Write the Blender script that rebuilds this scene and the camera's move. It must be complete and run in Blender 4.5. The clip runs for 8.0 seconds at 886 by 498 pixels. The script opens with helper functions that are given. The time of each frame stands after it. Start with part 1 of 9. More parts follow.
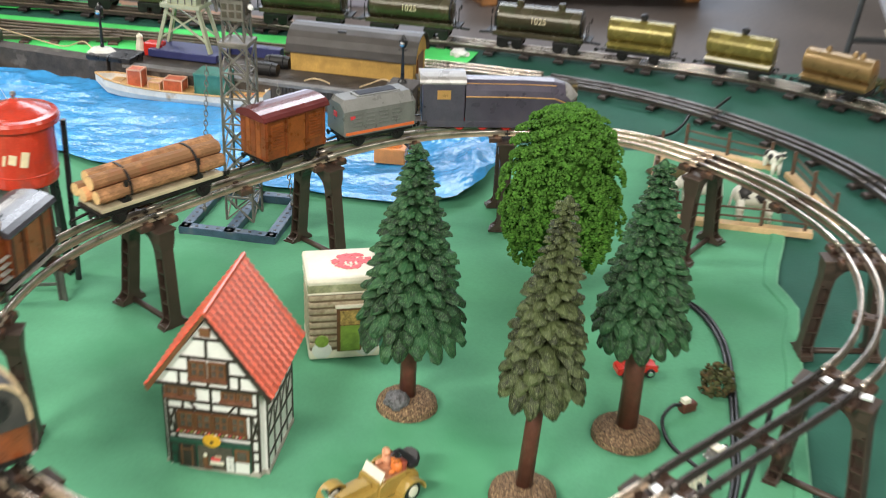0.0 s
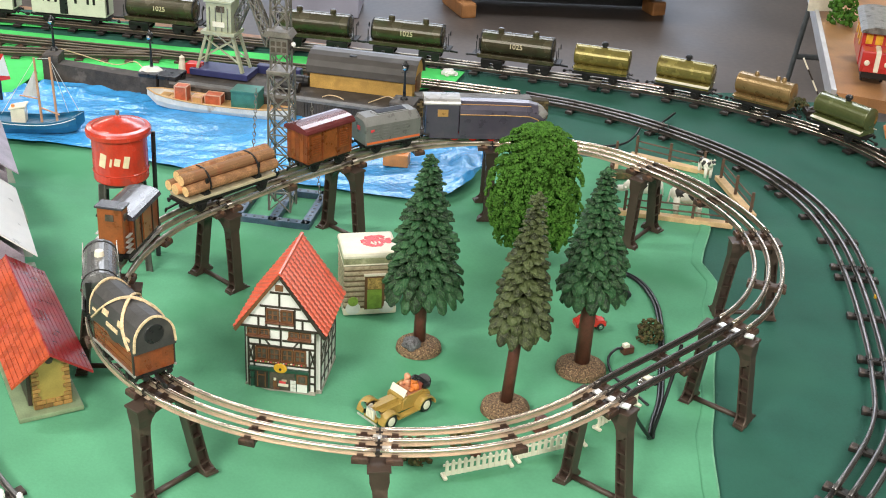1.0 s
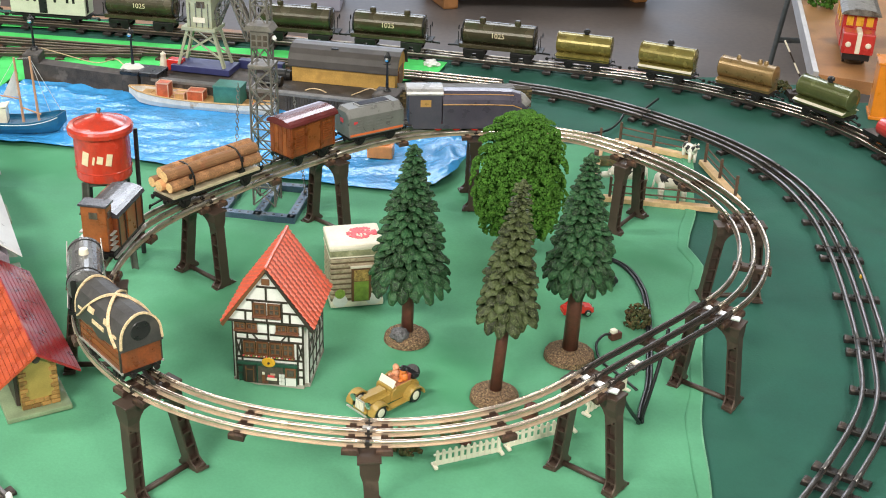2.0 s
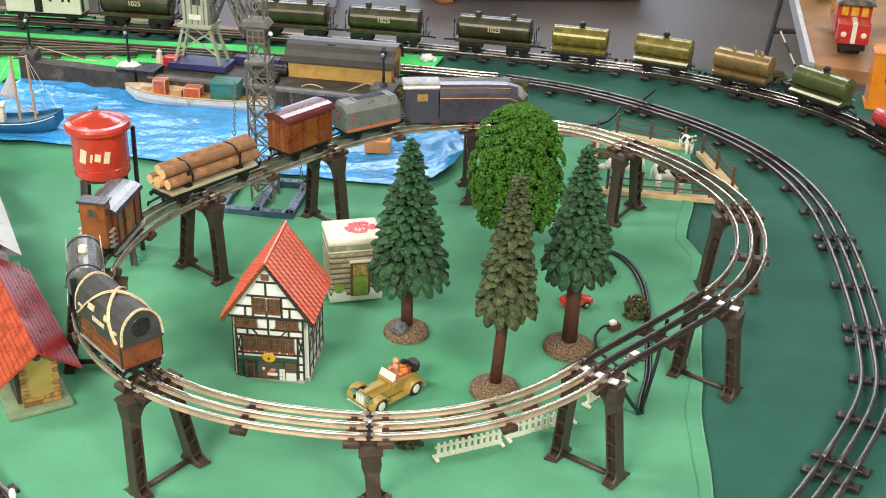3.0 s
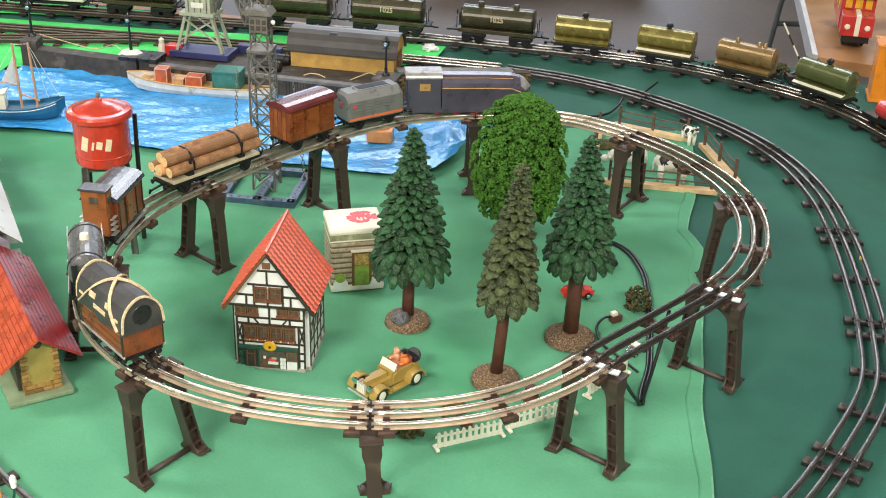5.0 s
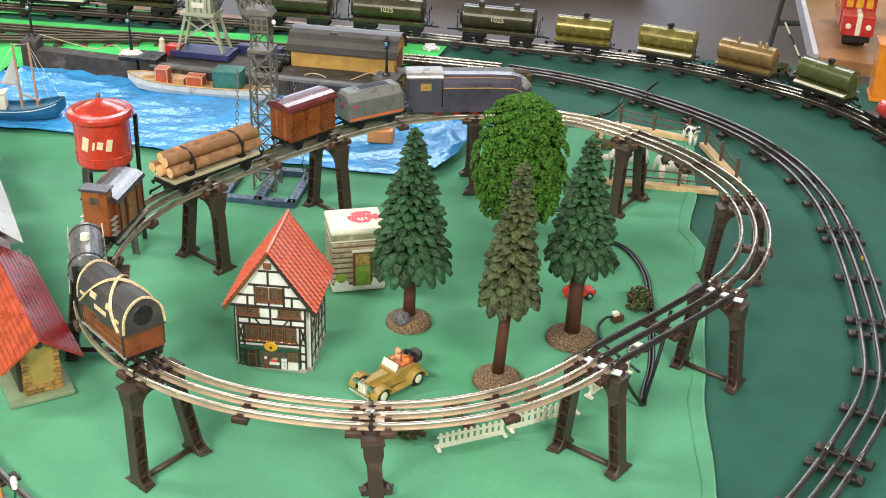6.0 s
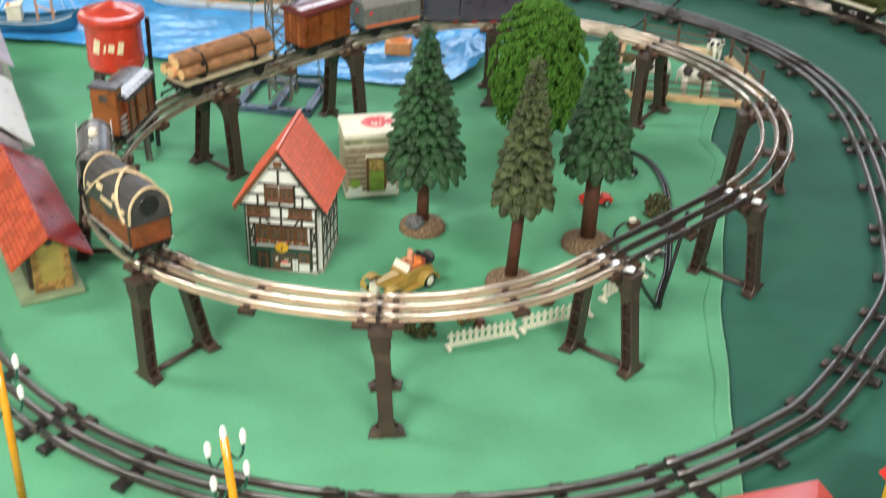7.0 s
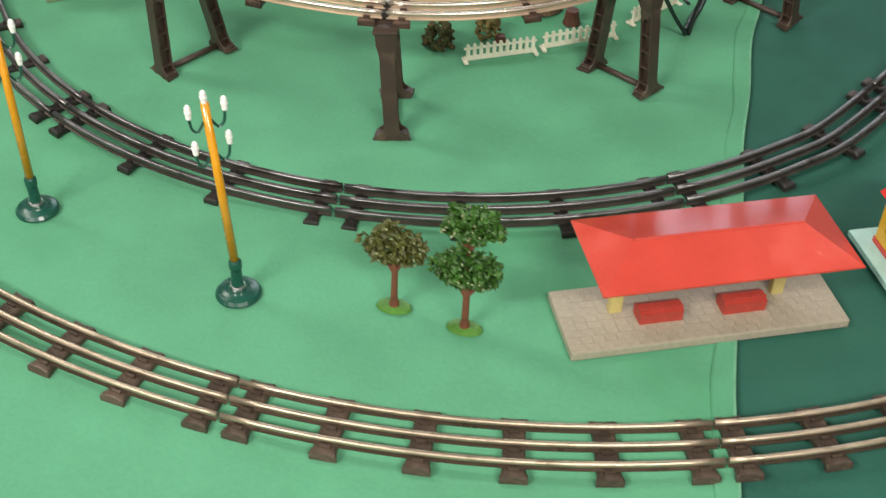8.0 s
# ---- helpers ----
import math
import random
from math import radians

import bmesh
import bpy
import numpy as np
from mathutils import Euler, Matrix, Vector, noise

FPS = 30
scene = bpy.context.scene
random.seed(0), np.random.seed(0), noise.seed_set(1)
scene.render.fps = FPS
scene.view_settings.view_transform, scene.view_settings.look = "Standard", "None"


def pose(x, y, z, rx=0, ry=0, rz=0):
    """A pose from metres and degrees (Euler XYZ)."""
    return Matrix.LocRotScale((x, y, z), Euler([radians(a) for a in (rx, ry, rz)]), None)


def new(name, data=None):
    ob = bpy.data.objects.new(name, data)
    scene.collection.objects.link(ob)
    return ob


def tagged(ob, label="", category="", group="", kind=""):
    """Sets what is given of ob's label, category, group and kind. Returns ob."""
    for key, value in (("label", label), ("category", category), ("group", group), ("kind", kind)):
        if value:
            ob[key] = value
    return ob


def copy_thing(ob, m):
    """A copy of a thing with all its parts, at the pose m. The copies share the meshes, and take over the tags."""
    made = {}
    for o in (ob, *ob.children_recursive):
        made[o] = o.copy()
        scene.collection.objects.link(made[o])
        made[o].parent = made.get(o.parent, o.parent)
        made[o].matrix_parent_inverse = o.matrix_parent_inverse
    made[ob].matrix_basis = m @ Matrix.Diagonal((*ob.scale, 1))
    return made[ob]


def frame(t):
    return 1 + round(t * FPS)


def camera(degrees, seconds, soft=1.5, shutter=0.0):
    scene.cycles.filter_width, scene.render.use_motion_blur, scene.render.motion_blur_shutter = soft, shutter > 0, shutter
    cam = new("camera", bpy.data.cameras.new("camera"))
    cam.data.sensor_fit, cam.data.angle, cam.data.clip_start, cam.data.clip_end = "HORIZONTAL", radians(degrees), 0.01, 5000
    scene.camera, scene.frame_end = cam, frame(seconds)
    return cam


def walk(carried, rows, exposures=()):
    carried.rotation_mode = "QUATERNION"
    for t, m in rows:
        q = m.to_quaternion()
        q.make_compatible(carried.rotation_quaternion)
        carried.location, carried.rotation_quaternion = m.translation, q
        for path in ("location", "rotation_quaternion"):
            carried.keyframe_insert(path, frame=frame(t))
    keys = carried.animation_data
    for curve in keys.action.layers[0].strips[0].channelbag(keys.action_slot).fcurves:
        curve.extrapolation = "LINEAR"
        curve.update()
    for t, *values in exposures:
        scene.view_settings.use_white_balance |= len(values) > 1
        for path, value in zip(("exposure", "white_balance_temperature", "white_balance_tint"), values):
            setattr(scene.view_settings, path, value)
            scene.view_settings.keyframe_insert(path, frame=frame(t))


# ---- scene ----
# camera: seconds, eye x y z, yaw, pitch, roll
cam = camera(41.3, 8.0, soft=1.0, shutter=0.3)
WALK = [
    (0.0, 0.0135, -0.9460, 0.6242, 1.406, -26.497, 2.311),
    (0.2, -0.0246, -1.1298, 0.6656, -0.766, -24.240, 4.400),
    (0.3, -0.0056, -1.2124, 0.7308, 0.166, -25.483, 3.755),
    (0.5, -0.0197, -1.2908, 0.7723, -0.096, -25.970, 4.452),
    (1.0, -0.0149, -1.2930, 0.7707, -0.061, -26.439, 3.304),
    (1.5, -0.0115, -1.2926, 0.7691, -0.394, -26.726, 2.608),
    (3.0, -0.0125, -1.2975, 0.7675, -0.840, -27.013, 1.629),
    (3.5, -0.0130, -1.2972, 0.7660, -0.721, -27.407, 1.482),
    (4.0, -0.0134, -1.2969, 0.7643, -0.698, -27.481, 1.649),
    (4.5, -0.0129, -1.2971, 0.7655, -0.800, -27.443, 1.981),
    (6.0, -0.0147, -1.2941, 0.7643, -0.799, -27.454, 1.920),
    (6.5, -0.0121, -1.2931, 0.7576, -0.520, -27.435, 1.872),
    (6.8, -0.0097, -1.2903, 0.7332, -0.325, -28.047, 1.950),
    (7.0, 0.0051, -1.3008, 0.7118, 0.704, -30.186, 1.507),
    (7.2, 0.0144, -1.3065, 0.6897, 2.268, -33.049, 1.200),
    (7.5, 0.0339, -1.3243, 0.6678, 4.721, -36.818, 1.149),
    (7.7, 0.0511, -1.3254, 0.6515, 5.401, -38.945, 1.600),
    (8.0, 0.0837, -1.3342, 0.6468, 5.430, -40.649, 1.761),
]
walk(cam, [(t, pose(x, y, z, 90 + pitch, 0, yaw) @ pose(0, 0, 0, 0, 0, roll)) for t, x, y, z, yaw, pitch, roll in WALK],
     exposures=[(0.0, 0.33), (6.6, 0.31), (7.3, 0.08), (8.0, -0.16)])

# ---- light: a hall with ceiling lamps and daylight from a far window ----
FLOOR = -0.75
world = bpy.data.worlds.new("hall_air")
scene.world = world
world.use_nodes = True
world.node_tree.nodes["Background"].inputs[0].default_value = (0.72, 0.82, 1.0, 1)
world.node_tree.nodes["Background"].inputs[1].default_value = 1.7
scene.view_settings.exposure = 0.0


def area_lamp(name, x, y, z, sx, sy, power, color):
    data = bpy.data.lights.new(name, "AREA")
    data.shape, data.size, data.size_y, data.energy, data.color = "RECTANGLE", sx, sy, power, color
    ob = new(name, data)
    ob.matrix_basis = pose(x, y, z)
    return ob


LAMP_SPOTS = [(-1.6, -2.9, 165), (1.2, -2.9, 128), (-2.2, 0.2, 48), (2.0, 0.2, 14), (2.9, 5.2, 30), (-3.2, 5.2, 40)]
for lx, ly, power in LAMP_SPOTS:
    area_lamp("tube_light", lx, ly, 2.36, 1.5, 0.4, power, (1.0, 0.955, 0.88))
# a long skylight in the ceiling beyond the table
area_lamp("skylight", -0.1, 3.5, 2.42, 3.4, 1.5, 112, (0.86, 0.91, 1.0))

# ---- node materials ----


def material(name, rgb, rough=0.5, metal=0.0, var=0.12, scale=60.0, bump=0.15, fine=500.0, tint=None, mask=0.0, mscale=25.0,
             coat=0.0, rand=0.0, island=0.0, spec=0.5, bdist=0.001, rvar=0.12):
    """A surface with colour change at two scales, a patch colour for stains or highlights, gloss change and fine
    relief, all at real size.
    """
    m = bpy.data.materials.new(name)
    m.use_nodes = True
    nt = m.node_tree
    b = nt.nodes["Principled BSDF"]
    b.inputs["Metallic"].default_value = metal
    b.inputs["Specular IOR Level"].default_value = spec
    b.inputs["Coat Weight"].default_value = coat
    b.inputs["Coat Roughness"].default_value = 0.12
    co = nt.nodes.new("ShaderNodeTexCoord")
    n1 = nt.nodes.new("ShaderNodeTexNoise")
    n1.inputs["Scale"].default_value, n1.inputs["Detail"].default_value = scale, 5
    n2 = nt.nodes.new("ShaderNodeTexNoise")
    n2.inputs["Scale"].default_value, n2.inputs["Detail"].default_value = fine, 3
    for n in (n1, n2):
        nt.links.new(co.outputs["Object"], n.inputs["Vector"])
    add = nt.nodes.new("ShaderNodeMath")
    add.operation = "ADD"
    nt.links.new(n1.outputs["Fac"], add.inputs[0])
    half = nt.nodes.new("ShaderNodeMath")
    half.operation = "MULTIPLY_ADD"
    half.inputs[1].default_value, half.inputs[2].default_value = 0.5, -0.25
    nt.links.new(n2.outputs["Fac"], half.inputs[0])
    nt.links.new(half.outputs[0], add.inputs[1])
    last = add.outputs[0]
    if rand or island:
        info = nt.nodes.new("ShaderNodeNewGeometry" if island else "ShaderNodeObjectInfo")
        rand = rand or island
        ra = nt.nodes.new("ShaderNodeMath")
        ra.operation = "MULTIPLY_ADD"
        ra.inputs[1].default_value, ra.inputs[2].default_value = rand, -rand / 2
        nt.links.new(info.outputs["Random Per Island" if island else "Random"], ra.inputs[0])
        ad2 = nt.nodes.new("ShaderNodeMath")
        ad2.operation = "ADD"
        nt.links.new(last, ad2.inputs[0])
        nt.links.new(ra.outputs[0], ad2.inputs[1])
        last = ad2.outputs[0]
    ramp = nt.nodes.new("ShaderNodeValToRGB")
    lo = [max(0.0, c * (1 - 1.6 * var)) for c in rgb]
    hi = [min(1.0, c * (1 + 1.6 * var)) for c in rgb]
    ramp.color_ramp.elements[0].position, ramp.color_ramp.elements[0].color = 0.25, (*lo, 1)
    ramp.color_ramp.elements[1].position, ramp.color_ramp.elements[1].color = 0.75, (*hi, 1)
    nt.links.new(last, ramp.inputs[0])
    col = ramp.outputs[0]
    if tint:
        n3 = nt.nodes.new("ShaderNodeTexNoise")
        n3.inputs["Scale"].default_value, n3.inputs["Detail"].default_value = mscale, 6
        nt.links.new(co.outputs["Object"], n3.inputs["Vector"])
        r3 = nt.nodes.new("ShaderNodeValToRGB")
        r3.color_ramp.elements[0].position, r3.color_ramp.elements[1].position = 0.62 - mask * 0.3, 0.72 - mask * 0.25
        nt.links.new(n3.outputs["Fac"], r3.inputs[0])
        mix = nt.nodes.new("ShaderNodeMix")
        mix.data_type = "RGBA"
        nt.links.new(r3.outputs[0], mix.inputs[0])
        nt.links.new(col, mix.inputs[6])
        mix.inputs[7].default_value = (*tint, 1)
        col = mix.outputs[2]
    nt.links.new(col, b.inputs["Base Color"])
    rr = nt.nodes.new("ShaderNodeMapRange")
    rr.inputs["To Min"].default_value = max(0.03, rough - rvar)
    rr.inputs["To Max"].default_value = min(1.0, rough + rvar)
    nt.links.new(n1.outputs["Fac"], rr.inputs["Value"])
    nt.links.new(rr.outputs[0], b.inputs["Roughness"])
    if bump:
        bp = nt.nodes.new("ShaderNodeBump")
        bp.inputs["Strength"].default_value, bp.inputs["Distance"].default_value = bump, bdist
        nt.links.new(add.outputs[0], bp.inputs["Height"])
        nt.links.new(bp.outputs[0], b.inputs["Normal"])
    return m


CLOTH = material("light_green_cloth", (0.105, 0.335, 0.19), 0.85, var=0.06, scale=13, bump=0.32, fine=300, tint=(0.075, 0.29, 0.145), mask=0.25, mscale=3.5, spec=0.25, bdist=0.0016)
DARK_CLOTH = material("dark_green_cloth", (0.022, 0.102, 0.074), 0.8, var=0.08, scale=13, bump=0.5, fine=300, tint=(0.028, 0.122, 0.086), mask=0.3, mscale=4, spec=0.3, bdist=0.0018)
HEM = material("pale_green_hem", (0.15, 0.38, 0.23), 0.85, var=0.15, scale=60, bump=0.3, fine=1200, spec=0.25)
NEON = material("neon_green_mat", (0.085, 0.62, 0.15), 0.9, var=0.08, scale=30, bump=0.3, fine=900, spec=0.2)
# The paler blue patches paint highlight sweeps into the sheet's colour.
TARP = material("blue_plastic_sheet", (0.055, 0.34, 0.74), 0.14, var=0.14, scale=15, bump=0.9, fine=85, tint=(0.20, 0.50, 0.80), mask=-0.10, mscale=16, spec=0.7, bdist=0.006, rvar=0.06)
RAIL = material("tinplate_rail", (0.78, 0.66, 0.55), 0.24, 0.88, var=0.10, scale=35, bump=0.05, fine=400, tint=(0.60, 0.47, 0.35), mask=0.10, mscale=30)
TAN_FOOT = material("tan_rail_foot", (0.55, 0.44, 0.335), 0.36, 0.55, var=0.12, scale=40, bump=0.06, tint=(0.52, 0.40, 0.29), mask=0.12, mscale=30)
RAIL_FOOT = material("tinplate_rail_foot", (0.26, 0.20, 0.15), 0.34, 0.7, var=0.2, scale=40, bump=0.08, tint=(0.16, 0.12, 0.09), mask=0.2, mscale=35)
SILVER_RAIL = material("silvery_tinplate_rail", (0.54, 0.475, 0.40), 0.20, 0.95, var=0.2, scale=40, bump=0.06, fine=400, tint=(0.22, 0.17, 0.13), mask=0.24, mscale=28)
KHAKI_FOOT = material("khaki_rail_foot", (0.44, 0.38, 0.28), 0.38, 0.6, var=0.15, scale=40, bump=0.06, tint=(0.28, 0.22, 0.16), mask=0.15, mscale=30)
BLACKED = material("blackened_straight_rail", (0.085, 0.075, 0.070), 0.25, 0.7, var=0.2, scale=35, bump=0.06, tint=(0.20, 0.17, 0.14), mask=0.1, mscale=25)
OLD_RAIL = material("dulled_rail", (0.42, 0.38, 0.33), 0.30, 0.75, var=0.15, scale=35, bump=0.08, tint=(0.14, 0.11, 0.09), mask=0.3, mscale=25)
WORN_RAIL = material("worn_brassy_rail", (0.50, 0.405, 0.30), 0.36, 0.8, var=0.12, scale=35, bump=0.05, fine=400, tint=(0.30, 0.24, 0.17), mask=0.10, mscale=25)
DARK_HEAD = material("steely_dark_rail_head", (0.19, 0.18, 0.18), 0.33, 0.85, var=0.2, scale=30, bump=0.06, tint=(0.07, 0.06, 0.055), mask=0.2, mscale=22)
BROWNED = material("browned_rail_foot", (0.12, 0.088, 0.064), 0.30, 0.6, var=0.15, scale=35, bump=0.05, fine=400, tint=(0.15, 0.11, 0.08), mask=0.15, mscale=25)
# Dark below the rail head: tarnish, and the head's shade put into the colour.
RAIL_WEB = material("tarnished_rail_web", (0.078, 0.066, 0.057), 0.45, 0.5, var=0.2, scale=40, bump=0.1, tint=(0.05, 0.04, 0.03), mask=0.2, mscale=30)
YARD_RAIL = material("rusty_dull_rail", (0.125, 0.098, 0.072), 0.5, 0.5, var=0.2, scale=30, bump=0.1, tint=(0.10, 0.075, 0.05), mask=0.2, mscale=25)
TIE = material("brown_steel_tie", (0.070, 0.042, 0.031), 0.45, 0.3, var=0.25, scale=120, bump=0.2, tint=(0.17, 0.09, 0.055), mask=0.15, mscale=80, rand=0.4)
DULL_TIE = material("dull_brown_tie", (0.092, 0.066, 0.050), 0.45, 0.3, var=0.25, scale=120, bump=0.2, tint=(0.13, 0.09, 0.06), mask=0.15, mscale=80, rand=0.4)
BLACK_TIE = material("black_steel_tie", (0.028, 0.024, 0.022), 0.42, 0.3, var=0.25, scale=120, bump=0.2, tint=(0.07, 0.05, 0.04), mask=0.15, mscale=60, rand=0.4)
PIN = material("bright_steel_pin", (0.85, 0.85, 0.83), 0.3, 0.6, var=0.05)
PIER = material("brown_moulded_plastic", (0.052, 0.034, 0.025), 0.46, var=0.12, scale=60, bump=0.1, fine=700, tint=(0.10, 0.07, 0.05), mask=0.05, mscale=30)
WOOD = material("varnished_wood", (0.28, 0.13, 0.05), 0.45, var=0.25, scale=60, bump=0.1)
PINE = material("pale_pine", (0.62, 0.42, 0.22), 0.6, var=0.15, scale=50, bump=0.15)
CONCRETE = material("grey_hall_floor", (0.086, 0.068, 0.056), 0.42, var=0.22, scale=2.2, bump=0.05, fine=40, tint=(0.070, 0.053, 0.042), mask=0.3, mscale=1.2, spec=0.35)
WALLPAINT = material("hall_wall_paint", (0.62, 0.62, 0.6), 0.8, var=0.05, scale=3)

# ---- building helpers ----


def part(name, bm, mat, parent=None, label="", smooth=False):
    me = bpy.data.meshes.new(name)
    bmesh.ops.recalc_face_normals(bm, faces=bm.faces)
    bm.to_mesh(me)
    bm.free()
    for mm in (mat if isinstance(mat, (list, tuple)) else [mat]):
        me.materials.append(mm)
    if smooth:
        me.polygons.foreach_set("use_smooth", [True] * len(me.polygons))
    ob = new(name, me)
    ob.parent = parent
    if label:
        tagged(ob, label)
    return ob


def again(ob, m, parent=None):
    """One more object on the mesh of ob."""
    o = new(ob.name.split(".")[0], ob.data)
    o.parent = parent if parent else ob.parent
    o.matrix_basis = m
    if "label" in ob:
        tagged(o, ob["label"])
    return o


def thing(name, m, label, category, group="", kind=""):
    ob = new(name)
    ob.empty_display_size = 0.02
    ob.matrix_basis = m
    return tagged(ob, label, category, group, kind)


def box(bm, c, s, m=None, bevel=0.0):
    r = bmesh.ops.create_cube(bm, size=1.0)
    vs = r["verts"]
    t = Matrix.Translation(c) @ (m if m else Matrix()) @ Matrix.Diagonal((*s, 1))
    bmesh.ops.transform(bm, matrix=t, verts=vs)
    if bevel:
        es = list({e for v in vs for e in v.link_edges})
        bmesh.ops.bevel(bm, geom=es, offset=bevel, segments=2, affect="EDGES", profile=0.6)
    return bm


def Box(c, s, m=None, bevel=0.0):
    return box(bmesh.new(), c, s, m, bevel)


def rod(bm, a, b, ra, rb=None, n=10, caps=True):
    a, b = Vector(a), Vector(b)
    rb = ra if rb is None else rb
    d = b - a
    r = bmesh.ops.create_cone(bm, cap_ends=caps, segments=n, radius1=ra, radius2=max(rb, 1e-5), depth=d.length)
    t = Matrix.Translation((a + b) / 2) @ d.to_track_quat("Z", "Y").to_matrix().to_4x4()
    bmesh.ops.transform(bm, matrix=t, verts=r["verts"])
    return bm


def Rod(a, b, ra, rb=None, n=10):
    return rod(bmesh.new(), a, b, ra, rb, n)


def bar(bm, a, b, w, h):
    """A square bar from a to b."""
    a, b = Vector(a), Vector(b)
    d = b - a
    r = bmesh.ops.create_cube(bm, size=1.0)
    t = Matrix.Translation((a + b) / 2) @ d.to_track_quat("Z", "Y").to_matrix().to_4x4() @ Matrix.Diagonal((w, h, d.length, 1))
    bmesh.ops.transform(bm, matrix=t, verts=r["verts"])
    return bm


def lathe(profile, n=24, bm=None, m=None):
    """Turns a profile of (radius, z) round z."""
    bm = bm or bmesh.new()
    rings = []
    for r, z in profile:
        if r < 1e-6:
            rings.append([bm.verts.new((0, 0, z))])
        else:
            rings.append([bm.verts.new((r * math.cos(2 * math.pi * i / n), r * math.sin(2 * math.pi * i / n), z)) for i in range(n)])
    for a, b in zip(rings, rings[1:]):
        for i in range(n):
            j = (i + 1) % n
            if len(a) == 1 and len(b) == 1:
                continue
            if len(a) == 1:
                bm.faces.new((a[0], b[i], b[j]))
            elif len(b) == 1:
                bm.faces.new((a[i], b[0], a[j]))
            else:
                bm.faces.new((a[i], b[i], b[j], a[j]))
    for ring in (rings[0], rings[-1]):
        if len(ring) > 2:
            bm.faces.new(ring)
    if m:
        bmesh.ops.transform(bm, matrix=m, verts=[v for ring in rings for v in ring])
    return bm


def prism(poly, y0, y1, bm=None):
    """Extrudes a polygon of (x, z) from y0 to y1."""
    bm = bm or bmesh.new()
    a = [bm.verts.new((x, y0, z)) for x, z in poly]
    b = [bm.verts.new((x, y1, z)) for x, z in poly]
    bm.faces.new(a)
    bm.faces.new(b[::-1])
    n = len(poly)
    for i in range(n):
        bm.faces.new((a[i], b[i], b[(i + 1) % n], a[(i + 1) % n]))
    return bm


def plate(poly, z0, z1, bm=None):
    """Extrudes a polygon of (x, y) from z0 to z1."""
    bm = bm or bmesh.new()
    a = [bm.verts.new((x, y, z0)) for x, y in poly]
    b = [bm.verts.new((x, y, z1)) for x, y in poly]
    bm.faces.new(a[::-1])
    bm.faces.new(b)
    n = len(poly)
    for i in range(n):
        bm.faces.new((a[i], a[(i + 1) % n], b[(i + 1) % n], b[i]))
    return bm


def sweep(bm, pts, profile):
    """Sweeps a profile of (side, up) along level points with directions."""
    rings = []
    n = len(pts)
    for i, p in enumerate(pts):
        a, b = pts[max(i - 1, 0)], pts[min(i + 1, n - 1)]
        t = Vector(b) - Vector(a)
        t.normalize()
        side = Vector((t.y, -t.x, 0))
        side = side.normalized() if side.length > 1e-6 else Vector((1, 0, 0))
        up = side.cross(t)
        rings.append([bm.verts.new(Vector(p) + side * u + up * v) for u, v in profile])
    k = len(profile)
    for a, b in zip(rings, rings[1:]):
        for i in range(k):
            bm.faces.new((a[i], a[(i + 1) % k], b[(i + 1) % k], b[i]))
    bm.faces.new(rings[0][::-1])
    bm.faces.new(rings[-1])
    return bm


def tube(bm, pts, r, n=7):
    return sweep(bm, pts, [(r * math.cos(2 * math.pi * i / n), r * math.sin(2 * math.pi * i / n)) for i in range(n)])


def spline(ctrl, step=0.02):
    """Points along a smooth curve through the control points."""
    c = [Vector((*p, 0)) if len(p) == 2 else Vector(p) for p in ctrl]
    c = [2 * c[0] - c[1]] + c + [2 * c[-1] - c[-2]]
    out = []
    for i in range(1, len(c) - 2):
        p0, p1, p2, p3 = c[i - 1:i + 3]
        k = max(2, int((p2 - p1).length / step))
        for j in range(k):
            t = j / k
            out.append(0.5 * (2 * p1 + (p2 - p0) * t + (2 * p0 - 5 * p1 + 4 * p2 - p3) * t * t + (3 * p1 - p0 - 3 * p2 + p3) * t ** 3))
    out.append(c[-2])
    return out


def even(pts, n):
    """n + 1 points at even distances along a line of points."""
    d = [0.0]
    for a, b in zip(pts, pts[1:]):
        d.append(d[-1] + (b - a).length)
    out, k = [], 0
    for i in range(n + 1):
        s = d[-1] * i / n
        while k < len(d) - 2 and d[k + 1] < s:
            k += 1
        f = (s - d[k]) / max(d[k + 1] - d[k], 1e-9)
        out.append(pts[k].lerp(pts[k + 1], min(f, 1.0)))
    return out


# ---- the hall ----


def slab(name, c, s, mat, label, category):
    ob = part(name, Box(c, s), mat)
    return tagged(ob, label, category, kind="structure")


slab("floor", (0, 2, FLOOR - 0.05), (12, 14, 0.1), CONCRETE, "grey polished concrete floor of the hall", "floor")
slab("ceiling", (0, 2, 2.5), (12, 14, 0.1), WALLPAINT, "plain white ceiling of the hall", "ceiling")
slab("wall_south", (0, -5.05, 0.85), (12, 0.1, 3.2), WALLPAINT, "plain pale wall of the hall", "wall")
slab("wall_west", (-6.05, 2, 0.85), (0.1, 14, 3.2), WALLPAINT, "plain pale wall of the hall", "wall")
slab("wall_east", (6.05, 2, 0.85), (0.1, 14, 3.2), WALLPAINT, "plain pale wall of the hall", "wall")
for wx, ww in ((-4.2, 3.6), (4.2, 3.6)):
    slab("wall_north", (wx, 9.05, 0.85), (ww, 0.1, 3.2), WALLPAINT, "plain pale wall of the hall with a wide opening", "wall")

# ---- the table and its cloths ----


def back_edge(x):
    return 1.118 - 0.14 * (x - 0.229) + 0.12 * max(0.0, -x)


